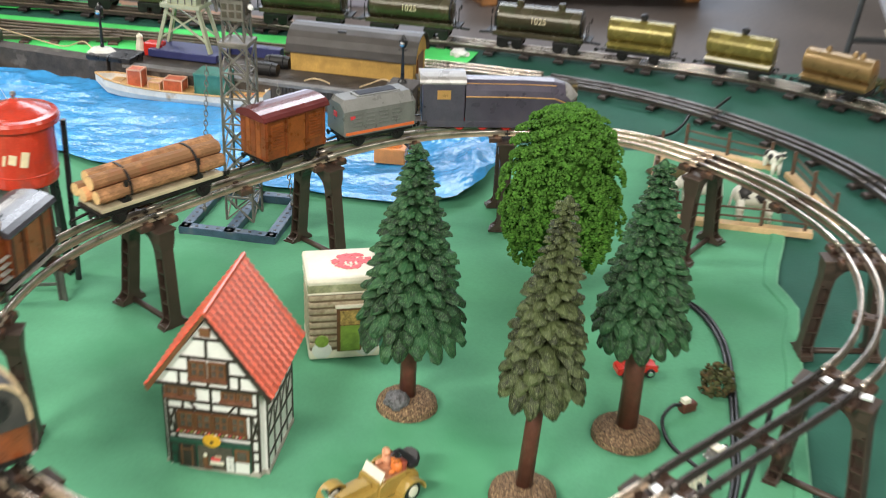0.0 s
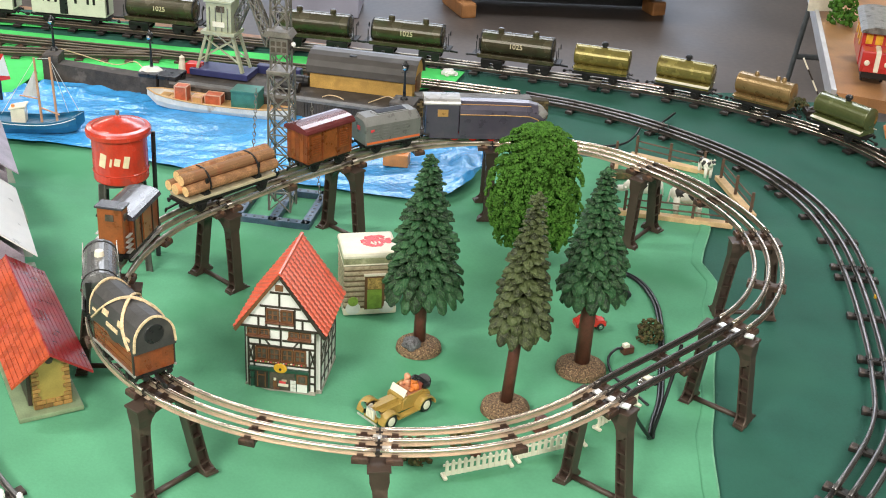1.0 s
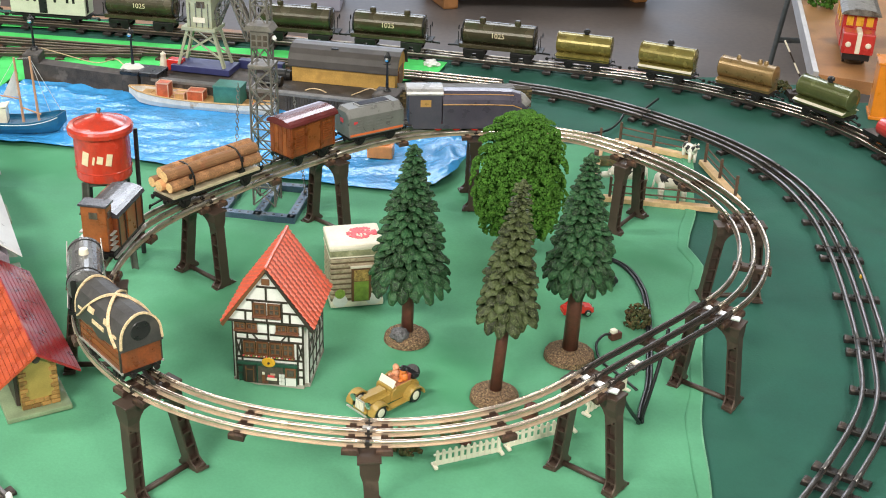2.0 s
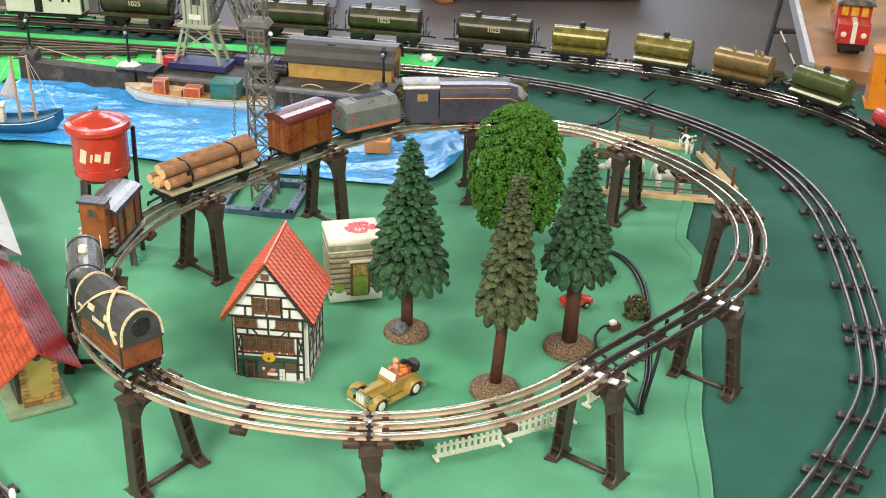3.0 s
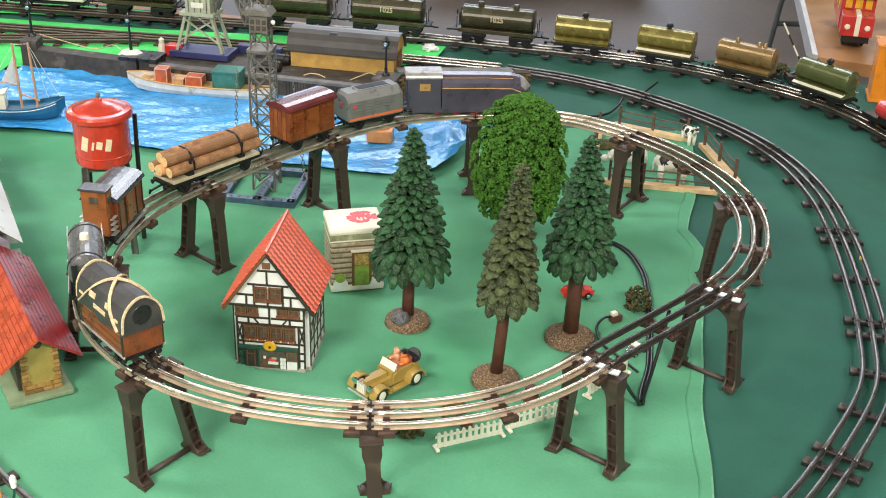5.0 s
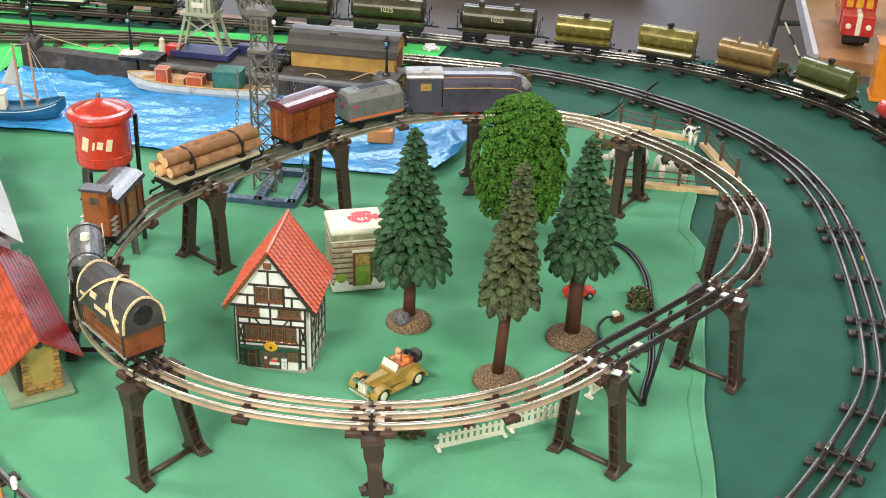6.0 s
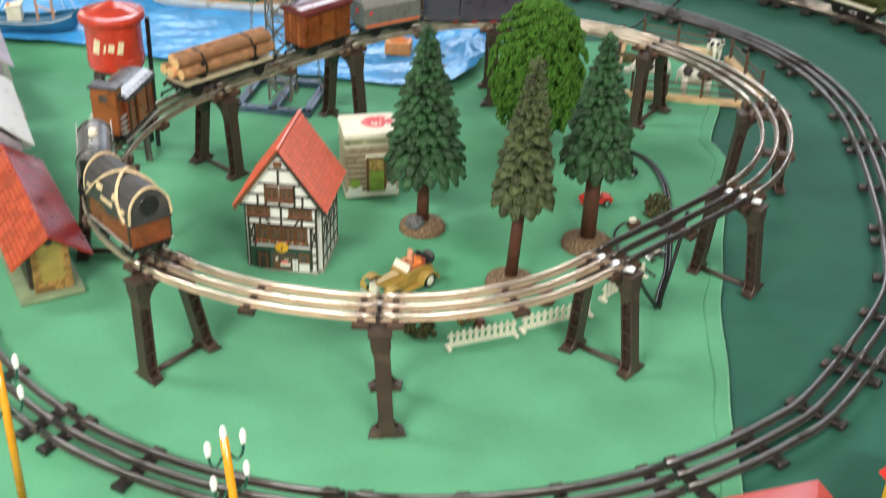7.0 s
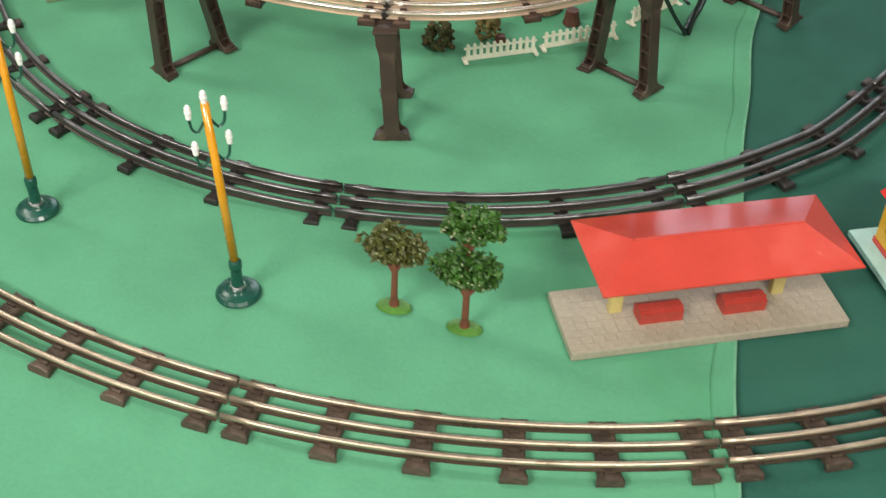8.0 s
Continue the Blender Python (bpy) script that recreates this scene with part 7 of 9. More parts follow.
ZQ = 0.040
quay = thing("quay", pose(0, 0, 0.003), "dark stone harbour quay with pillars", "quay", kind="structure")
part("quay_wall", plate([(-0.805, 0.893), (-0.60, 0.833), (-0.60, 0.865), (-0.805, 0.925)], -0.0025, ZQ - 0.004), QUAY, quay)
part("quay_wall", plate([(-0.525, 0.811), (-0.29, 0.760), (-0.115, 0.720), (-0.085, 0.86), (-0.29, 0.905), (-0.54, 0.915)], -0.0025, ZQ - 0.006), QUAY, quay)
part("pillar", Box((-0.581, 0.843, 0.020), (0.034, 0.046, 0.044), Matrix.Rotation(-0.25, 4, "Z"), bevel=0.002), QUAY, quay)
part("pillar", Box((-0.544, 0.836, 0.021), (0.034, 0.046, 0.044), Matrix.Rotation(-0.22, 4, "Z"), bevel=0.002), QUAY, quay)
part("pillar_cap", Box((-0.581, 0.843, 0.045), (0.038, 0.050, 0.008), Matrix.Rotation(-0.25, 4, "Z"), bevel=0.002), BLACK, quay)
part("pillar_cap", Box((-0.544, 0.836, 0.045), (0.038, 0.050, 0.008), Matrix.Rotation(-0.22, 4, "Z"), bevel=0.002), BLACK, quay)
part("pillar", Box((-0.098, 0.738, 0.024), (0.036, 0.040, 0.050), Matrix.Rotation(-0.22, 4, "Z"), bevel=0.002), QUAY, quay)
part("pillar_cap", Box((-0.098, 0.738, 0.052), (0.046, 0.048, 0.007), Matrix.Rotation(-0.22, 4, "Z"), bevel=0.002), QUAY, quay)
part("pillar", Box((-0.793, 0.908, 0.026), (0.032, 0.040, 0.052), bevel=0.002), QUAY, quay)
for k in range(34):
    x = -0.285 + 0.0055 * k
    f = (x + 0.29) / 0.175
    part("fender_post", Box((x, 0.760 - 0.040 * f - 0.0008, 0.018), (0.0040, 0.0030, 0.030 + 0.002 * (k % 3)), bevel=0.0006), QUAY, quay)
part("coping", plate([(-0.545, 0.812), (-0.29, 0.757), (-0.115, 0.717), (-0.112, 0.732), (-0.288, 0.772), (-0.542, 0.828)], ZQ - 0.006, ZQ - 0.001), QUAY_CAP, quay)
part("apron", plate([(-0.080, 0.700), (0.062, 0.750), (0.085, 0.800), (-0.072, 0.780)], -0.0025, 0.009), QUAY, quay, "dark sloping landing stage")

# the brick wall with a flight of steps
wall_t = thing("harbour_wall", pose(-0.077, 0.788, Z0, 0, 0, math.degrees(math.atan2(0.053, 0.250))), "mossy yellow brick harbour wall with a stone stair", "wall", kind="structure")
WL = 0.2556
part("core", prism([(0, 0), (WL, 0), (WL, 0.036), (0, 0.046)], 0.0015, 0.020), MORTAR, wall_t)
part("coping", prism([(-0.002, 0.0455), (WL - 0.035, 0.0375), (WL - 0.035, 0.0415), (-0.002, 0.0505)], -0.003, 0.022), QUAY_CAP, wall_t, "grey stone coping")
proto = None
for r in range(8):
    z = 0.0025 + 0.0050 * r
    n = 24
    for k in range(n):
        x = WL * (k + (0.5 if r % 2 else 0.0)) / n + 0.003
        if x > WL - 0.004 or z + 0.0022 > 0.046 - 0.010 * x / WL:
            continue
        m = pose(x + 0.002, 0.0008, z)
        if proto is None:
            proto = part("brick", Box((0, 0, 0), (WL / n * 0.90, 0.0028, 0.0042), bevel=0.0005), BRICK, wall_t)
            proto.matrix_basis = m
        else:
            again(proto, m, wall_t)
for k in range(13):
    x = 0.098 + 0.0056 * k + (0.012 if k > 5 else 0)
    z = 0.0375 - 0.0020 * k - (0.000 if k > 5 else 0)
    part("step", Box((x, -0.0022, z), (0.0066 if k != 5 else 0.030, 0.0050, 0.0022), bevel=0.0005), QUAY_CAP, wall_t, "grey stone step")


def warehouse():
    a = math.atan2(-0.037, 0.197)
    t = thing("warehouse", pose(-0.287, 0.838, ZQ - 0.002, 0, 0, math.degrees(a)), "ochre quayside warehouse with a curved grey roof", "warehouse")
    L, D = 0.206, 0.082
    part("wall", Box((L / 2, D / 2, 0.0165), (L - 0.006, D - 0.006, 0.034), bevel=0.001), SHED_ORANGE, t)
    n = 10
    ring = []
    for i in range(n + 1):
        ang = math.pi * (1 - i / n)
        ring.append((D / 2 + (D / 2 + 0.003) * math.cos(ang), 0.0325 + 0.036 * math.sin(ang)))
    inner = [(y, z - 0.002) for y, z in ring[::-1]]
    bm = bmesh.new()
    ra = [[bm.verts.new((x, y, z)) for y, z in ring + inner] for x in (-0.003, L + 0.003)]
    k = len(ra[0])
    for i in range(k):
        bm.faces.new((ra[0][i], ra[1][i], ra[1][(i + 1) % k], ra[0][(i + 1) % k]))
    for e in ra:
        for i in range(n):
            bm.faces.new((e[i], e[i + 1], e[k - 2 - i], e[k - 1 - i]))
    part("roof", bm, ROOF_FELT, t, "grey curved felt roof")
    end = [(D / 2 + (D / 2 - 0.003) * math.cos(math.pi * (1 - i / n)), 0.032 + 0.033 * math.sin(math.pi * (1 - i / n))) for i in range(n + 1)]
    for x in (0.0022, L - 0.0022):
        bm = bmesh.new()
        f = [bm.verts.new((x - 0.001, y, z)) for y, z in end]
        b = [bm.verts.new((x + 0.001, y, z)) for y, z in end]
        bm.faces.new(f)
        bm.faces.new(b[::-1])
        for i in range(len(f)):
            bm.faces.new((f[i], b[i], b[(i + 1) % len(f)], f[(i + 1) % len(f)]))
        part("gable", bm, SHED_ORANGE, t)
    part("door", Box((L - 0.002, D / 2, 0.019), (0.0035, 0.034, 0.036), bevel=0.0006), WINDOW_WOOD, t, "dark red-brown end door")
    part("eaves_board", Box((L / 2, 0.0015, 0.0325), (L, 0.003, 0.003)), BLACK, t)
    part("skylight", Box((0.083, 0.022, 0.0640), (0.014, 0.008, 0.003), bevel=0.0008), BLACK, t)


warehouse()


def quay_lamp(x, y, z, h, label):
    t = thing("street_lamp", pose(x, y, z), label, "street lamp", "black harbour lamps")
    part("foot", lathe([(0, 0.010), (0.004, 0.010), (0.0065, 0.007), (0.008, 0.003), (0.0085, 0)], 14), BLACK, t)
    part("post", Rod((0, 0, 0.008), (0, 0, h * 0.74), 0.0032, 0.0016, 10), BLACK, t)
    part("cross_arm", Rod((-0.007, 0, h * 0.70), (0.007, 0, h * 0.70), 0.0009, None, 6), BLACK, t)
    part("lantern", lathe([(0, h * 0.74), (0.0045, h * 0.75), (0.0068, h * 0.84), (0.0062, h * 0.90), (0, h * 0.91)], 10), BLACK, t)
    part("lens", lathe([(0, 0.003), (0.0035, 0.002), (0.0042, 0)], 12, m=pose(-0.001, -0.0055, h * 0.83, 90, 0, 0)), CHROME, t, "small bright lamp glass")
    part("finial", lathe([(0.0055, h * 0.91), (0.003, h * 0.95), (0.0012, h), (0, h)], 10), BLACK, t)


quay_lamp(-0.795, 0.922, Z0 + 0.052, 0.072, "black toy street lamp on a quay pillar")
quay_lamp(-0.586, 0.850, Z0 + 0.046, 0.082, "black toy street lamp on a white quay plate")
quay_lamp(-0.099, 0.741, Z0 + 0.0535, 0.078, "black toy street lamp beside the warehouse")
ob = part("mooring_plate", lathe([(0, 0.007), (0.017, 0.0065), (0.022, 0.003), (0.025, 0)], 7, m=Matrix.Diagonal((1, 0.75, 1, 1)) @ pose(0, 0, 0)), WHITE)
ob.matrix_basis = pose(-0.586, 0.846, Z0 + 0.0495)
tagged(ob, "white moulded plate round a lamp's foot", "plate")
lead = thing("lamp_lead", pose(0, 0, 0), "thin cream lead lying on the quay", "cable")
part("strand", tube(bmesh.new(), spline([(-0.118, 0.742, 0.0585), (-0.132, 0.770, 0.052), (-0.150, 0.770, 0.0445), (-0.165, 0.756, 0.0425)], 0.004), 0.0010, 6), ROPE, lead)
part("strand", tube(bmesh.new(), spline([(-0.212, 0.766, 0.0425), (-0.224, 0.777, 0.0435), (-0.24, 0.781, 0.044), (-0.252, 0.774, 0.0425)], 0.004), 0.0010, 6), ROPE, lead)
lead2 = thing("lamp_lead", pose(0, 0, 0), "thin cream lead hanging behind the quay lamps", "cable")
part("strand", tube(bmesh.new(), spline([(-0.605, 0.855, 0.053), (-0.628, 0.880, 0.055), (-0.68, 0.93, 0.03), (-0.75, 0.935, 0.045), (-0.780, 0.918, 0.060)], 0.006), 0.0010, 6), ROPE, lead2)


def hull(length, beam, depth, sheer, flat=0.25, n=12):
    """Rings of a boat's outer hull; bow towards +x."""
    secs = []
    for i in range(n + 1):
        f = i / n
        x = -length / 2 + length * f
        b = beam / 2 * min(1.0, (flat + (1 - flat) * math.sin(math.pi * min(1.0, 0.5 + 0.0 + f * 0.9) if f < 0.1 else math.pi / 2)) if f < 0.15 else 1.0)
        if f > 0.55:
            b *= math.sqrt(max(0.002, 1 - ((f - 0.55) / 0.45) ** 2.2))
        if f < 0.18:
            b *= 0.62 + 0.38 * math.sin(math.pi / 2 * f / 0.18)
        top = depth + sheer * (2 * f - 1) ** 2 * (1.2 if f > 0.5 else 0.6)
        keel = 0.0 + (depth * 0.8 * max(0.0, (f - 0.86) / 0.14) ** 2)
        secs.append((x, b, top, keel))
    return secs


def hull_mesh(secs, wall=0.0022):
    bm = bmesh.new()
    outer, inner = [], []
    for x, b, top, keel in secs:
        outer.append([bm.verts.new((x, y * b, z)) for y, z in ((-1, top), (-0.96, keel + (top - keel) * 0.5), (-0.72, keel + 0.0015), (0, keel), (0.72, keel + 0.0015), (0.96, keel + (top - keel) * 0.5), (1, top))])
        bi = max(b - wall, b * 0.3)
        inner.append([bm.verts.new((x * 0.985, y * bi, z)) for y, z in ((-1, top), (-1, top - 0.008), (1, top - 0.008), (1, top))])
    for a, b in zip(outer, outer[1:]):
        for i in range(6):
            bm.faces.new((a[i], b[i], b[i + 1], a[i + 1]))
    for a, b in zip(inner, inner[1:]):
        for i in range(3):
            bm.faces.new((a[i + 1], b[i + 1], b[i], a[i]))
    for (a, b), (c, d) in zip(zip(outer, outer[1:]), zip(inner, inner[1:])):
        bm.faces.new((a[0], c[0], d[0], b[0]))
        bm.faces.new((a[6], b[6], d[3], c[3]))
    for o, i_ in ((outer[0], inner[0]), (outer[-1], inner[-1])):
        bm.faces.new(o)
        bm.faces.new(i_)
    return bm


def cargo_boat():
    a = math.atan2(0.789 - 0.744, -0.583 + 0.299)
    t = thing("cargo_boat", pose(-0.443, 0.7680, Z0 + 0.004, 0, 0, math.degrees(a)) @ Matrix.Diagonal((0.93, 0.93, 0.96, 1)), "white model cargo boat with red and teal crates on its deck", "boat")
    secs = hull(0.300, 0.060, 0.021, 0.008)
    part("hull", hull_mesh(secs), HULL_WHITE, t)
    part("deck", loft([(x * 0.97, [(-b * 0.93, top - 0.0078), (-b * 0.93, top - 0.0052), (b * 0.93, top - 0.0052), (b * 0.93, top - 0.0078)]) for x, b, top, keel in secs[:-1]]), DECK_TAN, t, "tan deck")
    for s in (-1, 1):
        part("gunwale", tube(bmesh.new(), [(x, s * b, top + 0.0006) for x, b, top, keel in secs], 0.0016, 6), DECK_TAN, t)
    crates = [(0.075, 0.002, 0.024, 0.022, 0.030, CRATE_RED), (0.010, -0.004, 0.032, 0.024, 0.018, CRATE_RED), (-0.060, 0.000, 0.052, 0.040, 0.035, CRATE_TEAL), (0.040, 0.006, 0.020, 0.018, 0.014, DECK_TAN)]
    for x, y, sx, sy, sz, mat in crates:
        c = part("crate", Box((x, y, 0.0155 + sz / 2), (sx, sy, sz), bevel=0.0008), mat, t, "teal lidded crate" if mat == CRATE_TEAL else "painted crate with pale edges")
        edge = CRATE_EDGE if mat != CRATE_TEAL else CRATE_TEAL
        for ex in (-1, 1):
            for ey in (-1, 1):
                part("edge", Box((x + ex * sx / 2, y + ey * sy / 2, 0.0155 + sz / 2), (0.0018, 0.0018, sz)), edge, c)
            part("edge", Box((x, y + ex * sy / 2, 0.0155 + sz), (sx, 0.0018, 0.0018)), edge, c)
            part("edge", Box((x + ex * sx / 2, y, 0.0155 + sz), (0.0018, sy, 0.0018)), edge, c)
        if mat == CRATE_TEAL:
            part("lid", Box((x, y, 0.0155 + sz + 0.001), (sx + 0.004, sy + 0.004, 0.004), bevel=0.001), CRATE_TEAL, c)
            part("red_mark", Box((x - 0.004, y - sy / 2 - 0.0006, 0.030), (0.0035, 0.0008, 0.018), Matrix.Rotation(0.8, 4, "Y")), CRATE_RED, c)
    for k in range(5):
        part("thwart", Box((0.105 - 0.004 * k, 0, 0.021), (0.0022, 0.034 - 0.002 * k, 0.0016)), DECK_TAN, t) if k in (0, 3) else None
    for k in range(7):
        part("coil", lathe([(0.003, 0), (0.0055, 0.002), (0.003, 0.004)], 10, m=pose(-0.105 - 0.004 * k, 0.010 * math.sin(k * 2.1), 0.0165)), CRATE_RED if k % 2 else DECK_TAN, t, "coiled deck cargo")


cargo_boat()


def sail_boat():
    a = math.atan2(0.020, 0.145)
    t = thing("sail_boat", pose(-0.728, 0.622, Z0 + 0.004, 0, 0, math.degrees(a)), "blue wooden toy sailing boat with two masts", "boat")
    secs = hull(0.155, 0.050, 0.022, 0.012)
    part("hull", hull_mesh(secs), HULL_BLUE, t)
    part("deck", loft([(x * 0.96, [(-b * 0.9, top - 0.0080), (-b * 0.9, top - 0.0060), (b * 0.9, top - 0.0060), (b * 0.9, top - 0.0080)]) for x, b, top, keel in secs[:-1]]), HULL_BLUE, t)
    for s in (-1, 1):
        part("white_line", tube(bmesh.new(), [(x, s * b * 1.01, top - 0.0035) for x, b, top, keel in secs[:-1]], 0.0007, 5), OPAL, t)
    house = part("wheelhouse", Box((-0.032, 0, 0.031), (0.024, 0.022, 0.026), bevel=0.001), CREAM, t, "cream wheelhouse")
    part("roof", Box((-0.032, 0, 0.0455), (0.030, 0.027, 0.0026), Matrix.Rotation(-0.2, 4, "Y"), bevel=0.0006), CREAM, house)
    part("lamp", lathe([(0, 0.005), (0.003, 0.004), (0.003, 0)], 8, m=pose(-0.040, -0.006, 0.046)), BUOY, house)
    for x, h in ((0.005, 0.132), (0.031, 0.133)):
        part("mast", Rod((x, 0, 0.014), (x - 0.003, 0, h), 0.0024, 0.0019, 8), SPAR, t, "salmon wooden mast")
    part("boom", Rod((0.004, 0, 0.058), (-0.027, -0.004, 0.066), 0.0014, None, 6), SPAR, t)
    part("boom", Rod((0.006, 0, 0.042), (0.036, -0.002, 0.030), 0.0016, None, 6), SPAR, t)
    bm = bmesh.new()
    g = [[bm.verts.new((0.003 - (0.026 * (1 - i / 8)) * j / 6, -0.003 * math.sin(math.pi * j / 6) * (1 - i / 8), 0.062 + (0.052 * i / 8) + 0.004 * (j / 6) * (1 - i / 8))) for j in range(7)] for i in range(9)]
    for r, q in zip(g, g[1:]):
        for j in range(6):
            bm.faces.new((r[j], r[j + 1], q[j + 1], q[j]))
    bmesh.ops.solidify(bm, geom=list(bm.faces), thickness=0.0005)
    part("sail", bm, SAIL, t, "small white triangular sail")
    for a_, b_ in (((0.002, 0, 0.130), (0.028, 0, 0.131)), ((0.028, 0, 0.130), (0.070, 0, 0.036)), ((0.028, 0, 0.128), (0.048, 0.016, 0.028)), ((0.002, 0, 0.128), (-0.062, 0, 0.030))):
        part("rigging", Rod(a_, b_, 0.0004, None, 5), SAIL, t)


sail_boat()


def float_tray():
    t = thing("float_tray", pose(-0.100, 0.556, Z0 + 0.007, 0, 0, -6), "orange plastic tray with a plain bobble on the water", "tray")
    part("tray", Box((0, 0, 0.011), (0.043, 0.030, 0.022), bevel=0.002), BUOY, t)
    part("filling", lathe([(0, 0.005), (0.008, 0.004), (0.013, 0.0)], 12, m=pose(0, 0, 0.022) @ Matrix.Diagonal((1.3, 0.9, 1, 1))), ORANGE_FUR, t)
    part("bobble", lathe([(0, 0), (0.006, 0.003), (0.007, 0.010), (0.004, 0.018), (0, 0.020)], 12, m=pose(-0.004, 0.006, 0.022)), FIGURE_PINK, t)


float_tray()


UNIT_BAR = {}


def lattice(t, name, mat, bottom, top, z0, z1, bays, w=0.0028, m=Matrix()):
    """A square lattice mast between two half-widths: posts, cross braces and rungs, each a part of its own."""
    def piece(kind, a, b, u, v):
        a, b = Vector(a), Vector(b)
        d = b - a
        mm = m @ Matrix.Translation((a + b) / 2) @ d.to_track_quat("Z", "Y").to_matrix().to_4x4() @ Matrix.Diagonal((u, v, d.length, 1))
        if mat.name not in UNIT_BAR:
            ob = part(kind, Box((0, 0, 0), (1, 1, 1)), mat, t)
            UNIT_BAR[mat.name] = ob.data
        else:
            ob = new(kind, UNIT_BAR[mat.name])
            ob.parent = t
        ob.matrix_basis = mm

    cs = [(-1, -1), (1, -1), (1, 1), (-1, 1)]
    for sx, sy in cs:
        piece(name + "_post", (sx * bottom, sy * bottom, z0), (sx * top, sy * top, z1), w, w)
    for k in range(bays):
        f0, f1 = k / bays, (k + 1) / bays
        a0, a1 = bottom + (top - bottom) * f0, bottom + (top - bottom) * f1
        h0, h1 = z0 + (z1 - z0) * f0, z0 + (z1 - z0) * f1
        for i in range(4):
            p, q = cs[i], cs[(i + 1) % 4]
            piece(name + "_brace", (p[0] * a0, p[1] * a0, h0), (q[0] * a1, q[1] * a1, h1), w * 0.55, w * 0.8)
            piece(name + "_brace", (q[0] * a0, q[1] * a0, h0), (p[0] * a1, p[1] * a1, h1), w * 0.55, w * 0.8)
            piece(name + "_rung", (p[0] * a1, p[1] * a1, h1), (q[0] * a1, q[1] * a1, h1), w * 0.7, w * 0.8)


def girder_crane():
    t = thing("girder_crane", pose(-0.265, 0.362, Z0, 0, 0, -8), "grey lattice toy crane on a blue perforated girder frame", "crane")

    def girder(a, b):
        a, b = Vector(a), Vector(b)
        ln = (b - a).length
        bm = bmesh.new()
        bar(bm, a, b, 0.012, 0.0014)
        bar(bm, a + Vector((0, 0, -0.004)), b + Vector((0, 0, -0.004)), 0.0016, 0.008)
        g_ = part("girder", bm, GIRDER_BLUE, t, "blue-grey perforated girder")
        n = max(2, int(ln / 0.0125))
        for i in range(n):
            p = a.lerp(b, (i + 0.5) / n)
            part("hole", lathe([(0, 0.0003), (0.0021, 0.0002), (0.0023, -0.0002)], 8, m=Matrix.Translation(p + Vector((0, 0, 0.0066 if abs(b.x - a.x) > abs(b.y - a.y) else 0.0066)))), BLACK, g_)

    x0, x1, y0, y1, z = -0.055, 0.052, -0.055, 0.058, 0.009
    for a, b in (((x0, y0, z), (x1, y0, z)), ((x0, y1, z), (x1, y1, z)), ((x0, y0, z), (x0, y1, z)), ((x1, y0, z), (x1, y1, z)), ((0, y0, z), (0, y1, z))):
        bm = bmesh.new()
        lx, ly = abs(b[0] - a[0]) + 0.012, abs(b[1] - a[1]) + 0.012
        cx, cy = (a[0] + b[0]) / 2, (a[1] + b[1]) / 2
        box(bm, (cx, cy, z), (max(lx, 0.0125) if lx > ly else 0.0125, 0.0125 if lx > ly else ly, 0.0014))
        side = 0.0125 / 2
        for e in (-1, 1):
            if lx > ly:
                box(bm, (cx, cy + e * side, z - 0.0045), (lx, 0.0012, 0.009))
            else:
                box(bm, (cx + e * side, cy, z - 0.0045), (0.0012, ly, 0.009))
        g_ = part("girder", bm, GIRDER_BLUE, t, "blue-grey perforated girder")
        ln = max(lx, ly)
        n = int(ln / 0.0125)
        for i in range(n):
            f = (i + 0.5) / n - 0.5
            px, py = (cx + f * ln, cy) if lx > ly else (cx, cy + f * ln)
            part("hole", lathe([(0, 0.0003), (0.0020, 0.0002), (0.0022, -0.0002)], 8, m=pose(px, py, z + 0.0009)), BLACK, g_)
    lattice(t, "mast", MAST_GREY, 0.0170, 0.0158, 0.004, 0.222, 7, 0.0024)
    part("collar", Box((0, 0, 0.225), (0.036, 0.036, 0.005), bevel=0.001), MAST_GREY, t)
    lattice(t, "upper_mast", MAST_GREY, 0.0125, 0.0110, 0.228, 0.430, 7, 0.0022)
    cab = part("cab", Box((0.004, -0.014, 0.268), (0.0265, 0.024, 0.025), bevel=0.001), MAST_GREY, t, "small grey crane cab with windows")
    part("cab_roof", prism([(-0.020, 0.282), (0.024, 0.282), (0.018, 0.290), (-0.014, 0.290)], -0.030, 0.002), MAST_GREY, cab)
    for k in range(3):
        for r in range(2):
            part("window", Box((-0.0045 + 0.0085 * k, -0.0264, 0.263 + 0.009 * r), (0.0058, 0.0008, 0.0066)), PANE, cab)
    for k in range(2):
        part("window", Box((0.0193, -0.019 + 0.010 * k, 0.268), (0.0008, 0.0066, 0.012)), PANE, cab)
    lattice(t, "counter_jib", MAST_GREY, 0.007, 0.004, 0.0, 0.19, 8, 0.0022, pose(-0.014, 0, 0.262, 0, -22, 0))
    part("lamp", lathe([(0, 0.004), (0.003, 0.003), (0.0034, 0)], 10, m=pose(0.024, -0.020, 0.272, 90, 0, 30)), OPAL, cab)
